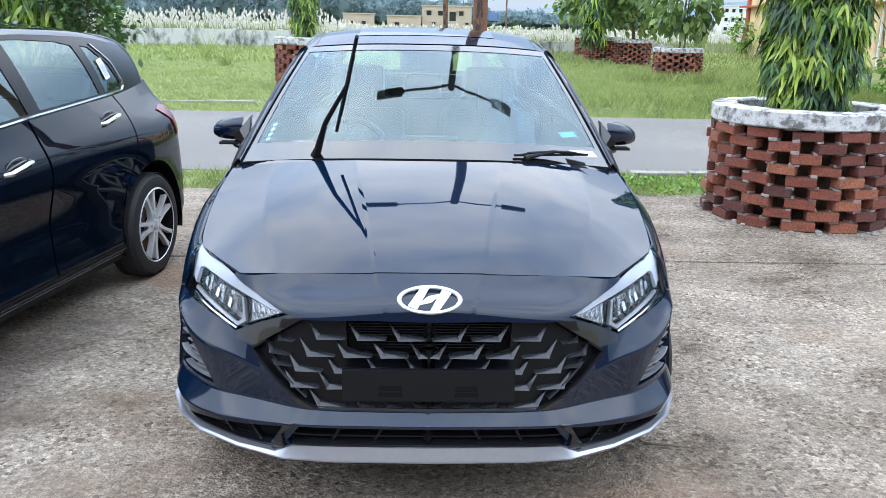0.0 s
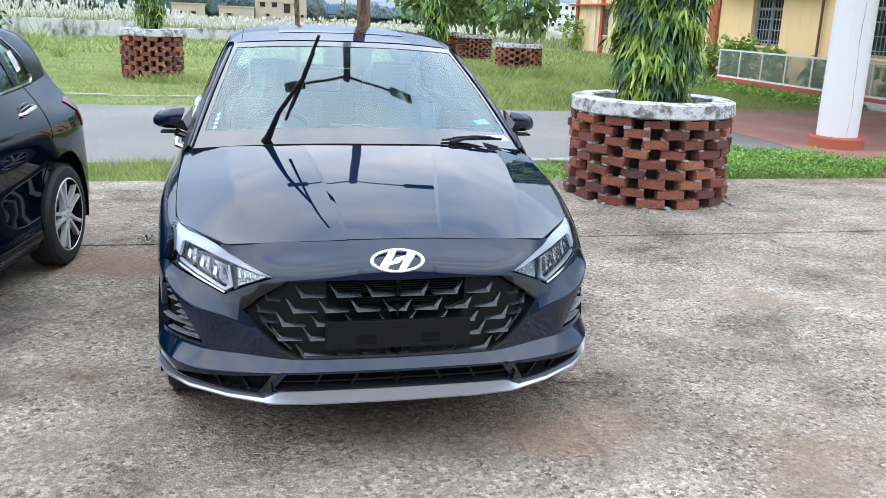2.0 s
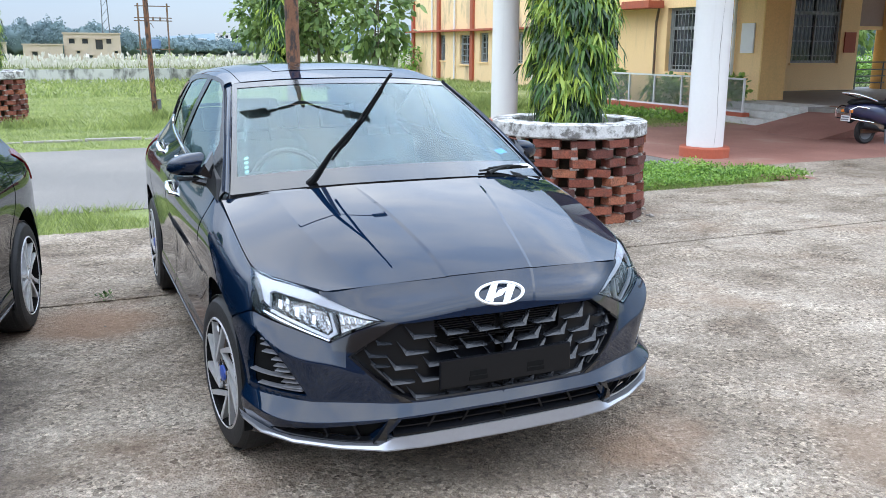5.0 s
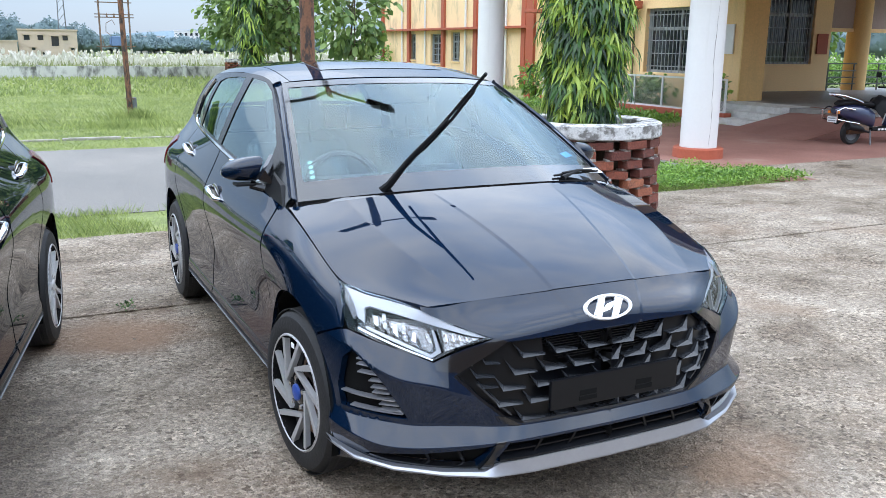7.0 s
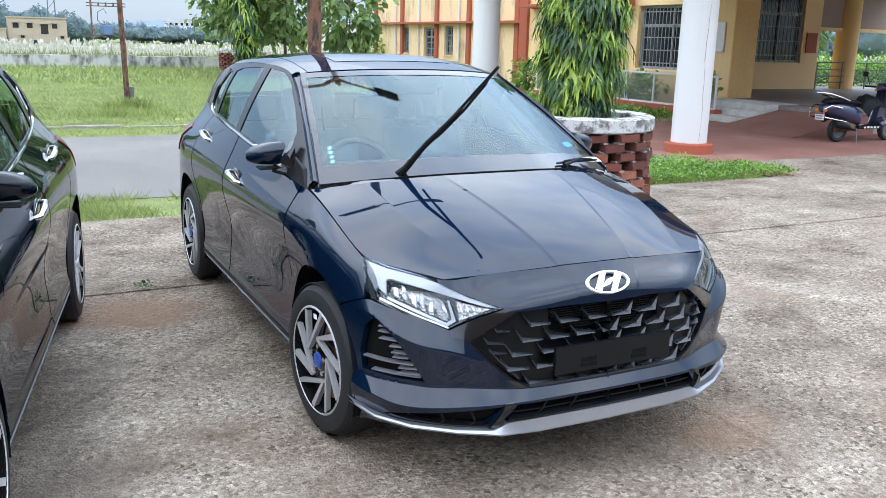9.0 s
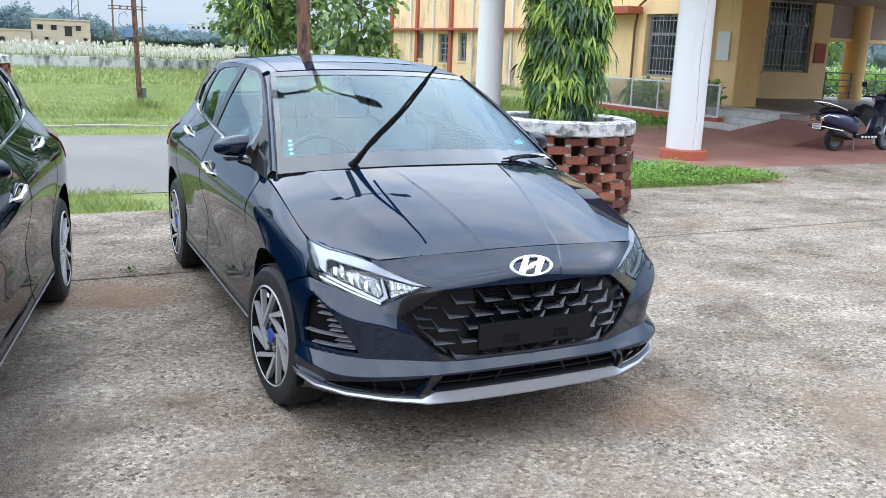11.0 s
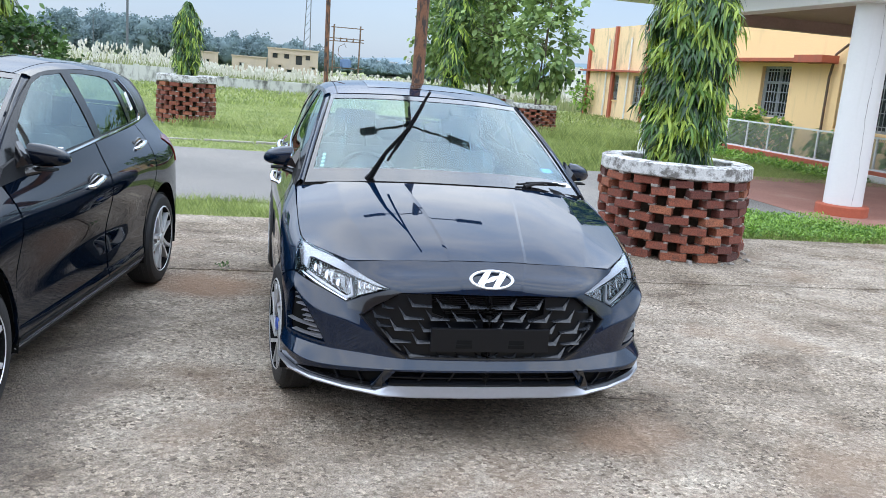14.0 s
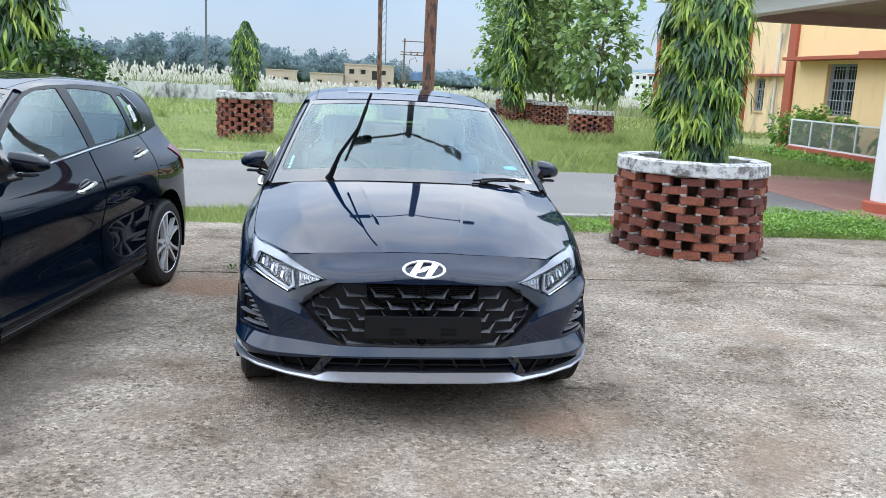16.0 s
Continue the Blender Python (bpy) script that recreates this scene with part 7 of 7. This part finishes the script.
for a, b, z0, z1 in ((14.78, 18.35, .4, 3.3), (20.25, 21.0, .4, 3.3), (18.35, 20.25, .4, 1.2)):
    box(bm, a, b, 17.0, 17.2, z0, z1)
whole("wall_inner", bm, CREAM, "cream wall at the back of the porch", "wall", kind="structure")
bm = bmesh.new()
box(bm, 14.3, 21, 23.0, 23.2, -.2, 5.2)
box(bm, 20.8, 21, 17.2, 23, -.2, 5.2)
box(bm, 14.0, 21, 13.7, 23.2, 5.2, 5.4)
whole("wall_north", bm, CREAM, "cream end wall and flat roof of the building", "wall", kind="structure")
bm = bmesh.new()
box(bm, 13.9, 14.35, 22.78, 23.26, -.2, 3.9, .01)
whole("trim", bm, REDTRIM, "red oxide corner pillar of the building", "trim", kind="structure")


def barred_window(name, o, x, depth, label, bars, along="y"):
    """A window set in a wall: frame, panes, mullions and iron bars."""
    root = thing(name, label, "window", pose(0, 0, 0), kind="structure")
    a0, a1, z0, z1 = o
    put_box = lambda bm, a, b, d0, d1, lo, hi: box(bm, x + d0, x + d1, a, b, lo, hi) if along == "y" else box(bm, a, b, x + d0, x + d1, lo, hi)
    bm = bmesh.new()
    put_box(bm, a0, a1, depth, depth + .01, z0, z1)
    part("pane", bm, DARKGLASS, root)
    bm = bmesh.new()
    for s in (a0, a1 - .07, (a0 + a1) / 2 - .035):
        put_box(bm, s, s + .07, depth - .05, depth - .003, z0, z1)
    for s in (z0, z1 - .07, z0 + .66 * (z1 - z0)):
        put_box(bm, a0 + .07, a1 - .07, depth - .048, depth - .004, s, s + .07)
    part("window_frame", bm, WINFRAME, root)
    for i in range(bars):
        bm = bmesh.new()
        c = a0 + (a1 - a0) * (i + .5) / bars
        put_box(bm, c - .008, c + .008, depth - .12, depth - .104, z0, z1)
        part("bar", bm, WINFRAME, root)
    for i in range(5):
        bm = bmesh.new()
        c = z0 + (z1 - z0) * (i + .5) / 5
        put_box(bm, a0, a1, depth - .103, depth - .09, c - .012, c + .012)
        part("rail", bm, WINFRAME, root)
    bm = bmesh.new()
    put_box(bm, a0 - .05, a1 + .05, -.06, .02, z0 - .06, z0)
    part("window_sill", bm, CREAM, root)
    return root


barred_window("window_1", W1, 14.0, .2, "dark barred window under a red sunshade", 10)
barred_window("window_2", W2, 14.0, .2, "wide dark barred window near the porch", 18)
barred_window("window_3", (18.35, 20.25, 1.2, 3.3), 17.0, .15, "dark grilled window at the back of the porch", 12, "x")
bm = bmesh.new()
box(bm, 13.4, 14.0, 17.6, 22.6, 2.68, 2.78, .01)
box(bm, 13.38, 13.9, 17.25, 18.5, 2.66, 2.86, .01)
whole("sunshade", bm, REDTRIM, "red oxide concrete sunshade over the window", "trim", kind="structure")
bm = bmesh.new()
tube(bm, [(13.9, 17.55, .2), (13.9, 17.55, 2.3), (13.86, 17.35, 2.9), (13.86, 16.9, 3.15)], .035, 8)
whole("drain_pipe", bm, OLDIRON, "dark stained drain pipe bending along the wall", "pipe", smooth=True)
bm = bmesh.new()
tube(bm, [(13.93, 14.50, .5), (13.93, 14.50, 3.2)], .04, 8)
whole("drain_pipe", bm, MESHWHITE, "white drain pipe beside the window", "pipe", smooth=True)
bm = bmesh.new()
box(bm, 13.955, 13.99, 13.85, 14.28, 1.5, 2.2, .005)
whole("notice_board", bm, PAPER, "pale framed notice board on the wall", "board")
bm = bmesh.new()
box(bm, 20.4, 20.85, 16.95, 16.99, 1.5, 2.1, .005)
whole("notice_board", bm, REDTRIM, "faded red notice board in the porch", "board")

# porch: floor, steps, ramp, columns, canopy
bm = bmesh.new()
box(bm, 13.26, 30, 9.15, 13.56, -.2, .4, .01)
box(bm, 14.79, 30, 13.56, 18.4, -.2, .396, .01)
whole("porch_floor", bm, FLOORSTONE, "smooth grey porch floor", "floor", kind="structure")
for i, (x0, x1) in enumerate(((12.33, 12.70), (12.68, 13.02), (13.0, 13.30))):
    bm = bmesh.new()
    box(bm, x0, x1, 11.32, 13.5, -.1, .135 * (i + 1) - .002 * (i == 2), .012)
    whole("step", bm, STEPSTONE, "pale grey cement step up to the porch", "step", kind="structure")
bm = bmesh.new()
box(bm, 13.31, 13.95, 11.32, 13.45, .37, .409, .01)
whole("landing", bm, STEPSTONE, "pale worn cement landing above the steps", "floor", kind="structure")
bm = bmesh.new()
vs = [bm.verts.new(c) for c in ((11.25, 9.1, -.004), (13.5, 9.1, .41), (13.9, 11.3, .414), (11.5, 11.3, -.004), (11.25, 9.1, -.2), (13.5, 9.1, -.2), (13.9, 11.3, -.2), (11.5, 11.3, -.2))]
for q in ((0, 1, 2, 3), (4, 7, 6, 5), (0, 4, 5, 1), (1, 5, 6, 2), (2, 6, 7, 3), (3, 7, 4, 0)):
    bm.faces.new([vs[i] for i in q])
bmesh.ops.recalc_face_normals(bm, faces=bm.faces)
whole("ramp", bm, REDPAVE, "red-brown ramp up to the porch", "ramp", kind="structure")


def column(x, y, z0, z1, r, mat, label, plinth=True):
    root = thing("column", label, "column", pose(x, y, 0), "porch columns", "structure")
    bm = bmesh.new()
    lathe(bm, [(.001, z0), (r, z0), (r * 1.0, z0 + .5), (r * .97, z1), (.001, z1)], 40)
    bmesh.ops.recalc_face_normals(bm, faces=bm.faces)
    part("shaft", bm, mat, root, smooth=True)
    if plinth:
        bm = bmesh.new()
        lathe(bm, [(.001, -.1), (r + .10, -.1), (r + .10, z0 - .02), (r + .085, z0), (.001, z0 + .002)], 40)
        bmesh.ops.recalc_face_normals(bm, faces=bm.faces)
        part("plinth", bm, REDTRIM, root, "red oxide round plinth", smooth=True)
    return root


cracked = column(7.65, 7.95, .15, 3.05, .275, WHITEPAINT, "white painted round concrete column with a long vertical crack")
crack_rng = random.Random(5)
bm = bmesh.new()
line = []
for i in range(26):
    a = radians(259 + crack_rng.uniform(-1.6, 1.6) + 3 * math.sin(i * .4))
    line.append((.274 * math.cos(a), .274 * math.sin(a), .16 + i * .115))
tube(bm, line, [crack_rng.uniform(.001, .0045) for _ in line], 5)
part("crack", bm, MORTAR, cracked, "grey crack filled with mortar")
column(7.12, 13.55, .15, 3.05, .275, WHITEPAINT, "white painted round concrete column on a red plinth")
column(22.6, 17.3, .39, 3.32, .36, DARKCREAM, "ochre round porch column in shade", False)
bm = bmesh.new()
box(bm, 6.55, 24.6, 6.6, 15.6, 3.5, 3.66, .01)
box(bm, 21.0, 24.6, 15.61, 19.2, 3.5, 3.66, .01)
box(bm, 7.2, 7.55, 7.6, 13.9, 3.05, 3.5, .01)
box(bm, 7.56, 24.5, 7.6, 7.95, 3.05, 3.5, .01)
whole("canopy", bm, WHITEPAINT, "white flat concrete canopy over the forecourt", "roof", kind="structure")
bm = bmesh.new()
box(bm, 7.56, 14.0, 7.96, 13.9, 3.30, 3.49)
box(bm, 7.56, 13.99, 13.62, 13.9, 3.07, 3.30)
box(bm, 14.0, 24.5, 7.96, 13.57, 3.31, 3.49)
box(bm, 14.3, 24.5, 13.57, 19.2, 3.312, 3.49)
whole("soffit", bm, SOFFIT, "brown painted underside of the canopy", "ceiling", kind="structure")
# deep beam along the porch's far edge, with a pale lower lip
bm = bmesh.new()
box(bm, 21.0, 30.0, 17.25, 17.55, 2.30, 3.30, .01)
whole("edge_beam", bm, SOFFIT, "brown painted beam along the porch's far edge", "beam", kind="structure")
bm = bmesh.new()
box(bm, 21.0, 30.0, 17.22, 17.58, 2.19, 2.298, .01)
whole("beam_lip", bm, CREAM, "pale lip under the porch's far beam", "trim", kind="structure")
# railing and hedge at the porch's far side
railing = thing("railing", "dark steel pipe railing at the back of the porch", "railing", pose(0, 0, 0))
for z in (.6, .8, 1.0, 1.22):
    bm = bmesh.new()
    tube(bm, [(21.0, 17.05, z), (27.0, 17.05, z)], .02, 6)
    part("rail", bm, GREYIRON, railing)
for i in range(6):
    bm = bmesh.new()
    tube(bm, [(21.1 + i * 1.15, 17.05, .4), (21.1 + i * 1.15, 17.05, 1.22)], .025, 6)
    part("post", bm, GREYIRON, railing)
leafy_patch("hedge", 24, 48, 25, 27.5, .2, 26000, 1.5, .13, SHRUB, "bright green clipped hedge beyond the porch", "hedge", None, 84)
# dark leaves added before the hedge, in place of the shade inside it
leafy_patch("hedge_shade_leaves", 24, 48, 24.1, 24.9, .0, 9000, 1.0, .12, DARKSHRUB, "added dark green leaves standing in for shade at the hedge's foot", "bushes", None, 85)
broad_tree(37, 32, .0, 5.0, 2.2, 900, .4, "leafy tree seen through the porch", BROAD, (0, 0), 36, .09, .3)

# mesh fence along the flower bed
bm = bmesh.new()
box(bm, 12.4, 12.62, 12.35, 19.9, -.2, .22, .015)
whole("bed_wall", bm, REDTRIM, "low red brick wall under the mesh fence", "wall", kind="structure")
fence = thing("mesh_fence", "white-framed wire mesh fence along the flower bed", "fence", pose(0, 0, 0))
for i in range(8):
    bm = bmesh.new()
    y = 12.45 + i * 1.06
    box(bm, 12.48, 12.52, y - .02, y + .02, .2, .97)
    part("post", bm, MESHWHITE, fence)
for z in (.24, .95):
    bm = bmesh.new()
    box(bm, 12.485, 12.515, 12.45, 19.87, z - .02, z + .02)
    part("rail", bm, MESHWHITE, fence)
vs, fs = [], []
for s in (1, -1):
    for i in range(-9, 106):
        y0 = 12.45 + i * .07
        a, b = (y0, .26), (y0 + .69, .95)
        if s < 0:
            a, b = (y0, .95), (y0 + .69, .26)
        if a[0] < 12.45:
            t = (12.45 - a[0]) / (b[0] - a[0])
            a = (12.45, a[1] + (b[1] - a[1]) * t)
        if b[0] > 19.87:
            t = (19.87 - a[0]) / (b[0] - a[0])
            b = (19.87, a[1] + (b[1] - a[1]) * t)
        k = len(vs)
        w = .008
        vs += [(12.497, a[0] - w, a[1]), (12.497, a[0] + w, a[1]), (12.497, b[0] + w, b[1]), (12.497, b[0] - w, b[1]), (12.505, a[0], a[1]), (12.505, b[0], b[1])]
        fs += [(k, k + 1, k + 2, k + 3), (k, k + 3, k + 5, k + 4), (k + 1, k + 4, k + 5, k + 2)]
ob = new("wire_mesh", from_data("wire_mesh", vs, fs, WIRE))
ob.parent = fence
for x, y, s, h, n, sd in ((13.3, 20.2, .9, 1.15, 900, 1), (13.3, 18.4, .5, 1.05, 420, 2), (13.3, 16.2, .9, .75, 700, 3), (13.2, 13.6, .6, .95, 500, 4), (13.3, 21.6, .8, 1.0, 600, 5)):
    broad_tree(x, y, 0, h, s * .7, n, .13, "green flowering shrub against the wall", SHRUB, (0, 0), 50 + sd, .02, .1, "shrub", "bed shrubs")
leafy_patch("ground_cover", 11.2, 12.35, 13.2, 20, -.06, 3600, .28, .09, SHRUB, "low green plants before the fence", "ground cover", None, 85)

# long wing farther back
wing = [(35.0, 35.9, .9, 2.25), (37.0, 38.2, .75, 2.2), (31.6, 32.5, .9, 2.25), (40.0, 40.7, .9, 2.2)]
bm = bmesh.new()
wall_x(17.5, 17.75, 23.2, 44.5, -.3, 4.7, wing, bm)
box(bm, 17.75, 27, 44.25, 44.5, -.3, 4.7)
box(bm, 17.75, 27, 23.2, 44.25, 4.5, 4.69)
whole("wall_wing", bm, CREAMWING, "rain-stained cream wall of the long wing", "wall", kind="structure")
for i, o in enumerate(wing):
    barred_window("window_%d" % (4 + i), o, 17.5, .18, "narrow dark window of the wing", 5)
bm = bmesh.new()
box(bm, 17.15, 17.5, 23.3, 45.0, 2.36, 2.46, .01)
for y in (29.0, 33.2, 36.5, 40.6, 44.2):
    box(bm, 17.38, 17.52, y, y + .3, -.3, 4.72)
whole("trim", bm, REDTRIM, "red oxide band and pilasters on the wing", "trim", kind="structure")
for y in (30.6, 34.3, 38.7, 41.6):
    bm = bmesh.new()
    tube(bm, [(17.42, y, 0), (17.42, y, 4.1)], .05, 8)
    whole("drain_pipe", bm, MESHWHITE, "pale drain pipe on the wing's wall", "pipe", smooth=True)
broad_tree(17.0, 43.6, 0, 1.7, .8, 260, .22, "scrubby bush at the wing's corner", SHRUB, (0, 0), 61, .03, .1, "shrub", "bed shrubs")


# ---- scooter ----
def scooter(m):
    root = thing("scooter", "dark blue scooter parked on the forecourt", "scooter", m)
    for x, nm in ((0, "rear_wheel"), (1.24, "front_wheel")):
        w = new("wheel")
        w.parent = root
        w.matrix_basis = pose(x, 0, .215, 0, 0, 90)
        bm = bmesh.new()
        lathe(bm, [(.14, -.035), (.19, -.05), (.212, -.03), (.216, 0), (.212, .03), (.19, .05), (.14, .035), (.14, -.035)], 32, "x")
        bmesh.ops.recalc_face_normals(bm, faces=bm.faces)
        part("tyre", bm, RUBBER, w, smooth=True)
        bm = bmesh.new()
        lathe(bm, [(.142, -.03), (.12, -.02), (.04, -.03), (.04, .03), (.12, .02), (.142, .03)], 24, "x")
        part("rim", bm, GREYIRON, w, smooth=True)
    # body shells swept along their length: (x, half width, floor, top)
    def shell(nm, mat, rows, lb=""):
        bm = bmesh.new()
        prev = None
        for x, w, lo, hi in rows:
            ring = []
            for k in range(16):
                a = k * math.tau / 16
                c, q = math.cos(a), math.sin(a)
                ring.append(bm.verts.new((x, w * math.copysign(abs(c) ** .7, c), (lo + hi) / 2 + (hi - lo) / 2 * math.copysign(abs(q) ** .75, q))))
            if prev:
                for k in range(16):
                    bm.faces.new((prev[k], prev[(k + 1) % 16], ring[(k + 1) % 16], ring[k]))
            else:
                bm.faces.new(ring[::-1])
            prev = ring
        bm.faces.new(prev)
        bmesh.ops.recalc_face_normals(bm, faces=bm.faces)
        return part(nm, bm, mat, root, lb, smooth=True, angle=50)
    shell("rear_body", SCOOTBLUE, [(-.46, .05, .56, .64), (-.40, .10, .52, .68), (-.2, .155, .44, .71), (.05, .17, .38, .70), (.25, .15, .33, .66), (.42, .12, .28, .58)], "dark blue side panels")
    shell("rear_mudguard", MATTBLACK, [(-.36, .05, .36, .42), (-.30, .07, .40, .50), (-.1, .08, .44, .52)])
    shell("engine", OLDIRON, [(-.12, .09, .18, .32), (.1, .11, .18, .38), (.34, .09, .2, .34)])
    shell("seat", MATTBLACK, [(-.38, .08, .69, .74), (-.28, .125, .69, .78), (-.05, .135, .69, .79), (.1, .13, .67, .755), (.32, .12, .66, .745), (.46, .07, .64, .70)])
    shell("footboard", MATTBLACK, [(.36, .15, .23, .30), (.7, .17, .22, .28), (.95, .16, .24, .32)])
    bm = bmesh.new()
    prev = None
    for z, x, w in ((.26, .92, .16), (.38, .98, .20), (.55, 1.01, .21), (.72, 1.02, .18), (.86, 1.0, .13), (.95, .98, .10)):
        row = [bm.verts.new((x + d + .06 * (1 - abs(u)), u * w, z)) for d in (0, .03) for u in (-1, -.5, 0, .5, 1)]
        if prev:
            for k in range(4):
                bm.faces.new((prev[k], prev[k + 1], row[k + 1], row[k]))
                bm.faces.new((prev[k + 5], row[k + 5], row[k + 6], prev[k + 6]))
            for k in (0, 4):
                bm.faces.new((prev[k], row[k], row[k + 5], prev[k + 5]))
        prev = row
    bmesh.ops.recalc_face_normals(bm, faces=bm.faces)
    part("leg_shield", bm, SCOOTBLUE, root, smooth=True)
    shell("front_mudguard", SCOOTBLUE, [(1.0, .06, .36, .42), (1.12, .085, .38, .47), (1.24, .09, .39, .475), (1.4, .08, .33, .42), (1.47, .05, .26, .33)])
    bm = bmesh.new()
    tube(bm, [(1.24, 0, .22), (1.06, 0, .92)], .03, 8)
    tube(bm, [(.90, -.32, .98), (1.0, -.1, .97), (1.0, .1, .97), (.90, .32, .98)], .017, 8)
    part("handlebar", bm, MATTBLACK, root, smooth=True)
    shell("headlamp_cowl", SCOOTBLUE, [(.90, .07, .93, 1.0), (.98, .13, .90, 1.05), (1.08, .14, .88, 1.05), (1.16, .09, .88, .99)])
    for s in (-1, 1):
        bm = bmesh.new()
        tube(bm, [(1.04, s * .12, .70), (1.02, s * .185, .55), (.96, s * .19, .33)], .012, 6)
        part("shield_edge", bm, MESHWHITE, root, "pale trim on the shield's edge", smooth=True)
        bm = bmesh.new()
        box(bm, 1.0, 1.06, s * .15 - .035, s * .15 + .035, .89, .94, .012)
        part("front_indicator", bm, ORANGE, root, "orange indicator")
        for i in range(5):
            bm = bmesh.new()
            box(bm, .46 + .08 * i, .51 + .08 * i, s * .172 - .003, s * .172 + .003, .25, .285)
            part("side_mark", bm, MESHWHITE, root, "pale raised mark on the side")
    for s in (-1, 1):
        bm = bmesh.new()
        tube(bm, [(.94, s * .24, .98), (.90, s * .30, 1.18)], .007, 6)
        box(bm, .885, .90, s * .33 - .055, s * .33 + .055, 1.15, 1.24, .005)
        part("mirror", bm, MATTBLACK, root)
        bm = bmesh.new()
        box(bm, -.46, -.42, s * .09 - .03, s * .09 + .03, .55, .60, .01)
        part("indicator", bm, ORANGE, root)
    bm = bmesh.new()
    box(bm, -.44, -.40, -.06, .06, .55, .63, .015)
    part("tail_lamp", bm, TAIL, root)
    bm = bmesh.new()
    tube(bm, [(.05, .15, .74), (-.1, .15, .79), (-.38, .14, .86), (-.50, .07, .88), (-.50, -.07, .88), (-.38, -.14, .86), (-.1, -.15, .79), (.05, -.15, .74)], .017, 8)
    for s in (-1, 1):
        tube(bm, [(-.02, s * .19, .38), (-.3, s * .20, .42), (-.52, s * .17, .46), (-.54, s * .16, .60), (-.40, s * .18, .66), (-.15, s * .185, .62)], .012, 8)
        tube(bm, [(-.53, s * .16, .54), (-.53, 0, .53)], .010, 6)
    part("grab_rail", bm, CHROME, root, "chrome grab rail and guard", smooth=True)
    bm = bmesh.new()
    box(bm, -.47, -.46, -.1, .1, .40, .50, .004)
    pl = part("number_plate", bm, PAPER, root, "white number plate")
    for i in range(2):
        bm = bmesh.new()
        box(bm, -.474, -.469, -.08, .08, .42 + i * .04, .44 + i * .04)
        part("print_bar", bm, GREYINK, pl)
    bm = bmesh.new()
    tube(bm, [(.12, -.17, .26), (.02, -.18, .29), (-.28, -.185, .34)], [.03, .055, .06], 12)
    tube(bm, [(.05, -.17, .27), (.3, -.12, .22)], .02, 8)
    part("silencer", bm, MATTBLACK, root, smooth=True)
    bm = bmesh.new()
    tube(bm, [(.35, .1, .25), (.28, .2, .0)], .013, 6)
    tube(bm, [(.35, -.1, .25), (.28, -.2, .0)], .013, 6)
    part("stand", bm, GREYIRON, root)


scooter(pose(11.50, 8.34, -.006, 0, 0, -4))
# helmet hung on the handlebar and a jacket thrown over the scooter
bm = bmesh.new()
bmesh.ops.create_uvsphere(bm, u_segments=24, v_segments=14, radius=.14)
for v in bm.verts:
    v.co.x *= 1.15
    v.co.z = max(v.co.z, -.10)
bmesh.ops.recalc_face_normals(bm, faces=bm.faces)
helmet = thing("helmet", "glossy black helmet hung on the scooter's handlebar", "helmet", pose(12.48, 8.04, 1.10, 10, 15, 30))
part("shell", bm, GLOSSBLACK, helmet, smooth=True)
bm = bmesh.new()
tube(bm, [(.165 * math.cos(radians(a)), .146 * math.sin(radians(a)), -.02) for a in range(-60, 61, 12)], .03, 8)
part("visor", bm, GREYIRON, helmet, "grey smoked visor", smooth=True)
bm = bmesh.new()
bmesh.ops.create_grid(bm, x_segments=18, y_segments=18, size=.5)
for v in bm.verts:
    a, b = v.co.x, v.co.y
    fold = .03 * noise.noise(Vector((a * 6, b * 6, 2))) + .015 * noise.noise(Vector((a * 15, b * 15, 5)))
    v.co = Vector((a * .42, b * .5 * (1 - .3 * abs(a)), .20 - .75 * b * b - .5 * a * a + fold))
bmesh.ops.solidify(bm, geom=bm.faces[:], thickness=.015)
whole("jacket", bm, MATTBLACK, "dark folded jacket thrown over the scooter's seat", "jacket", m=pose(12.12, 8.29, .64, 0, -22, -4), smooth=True)
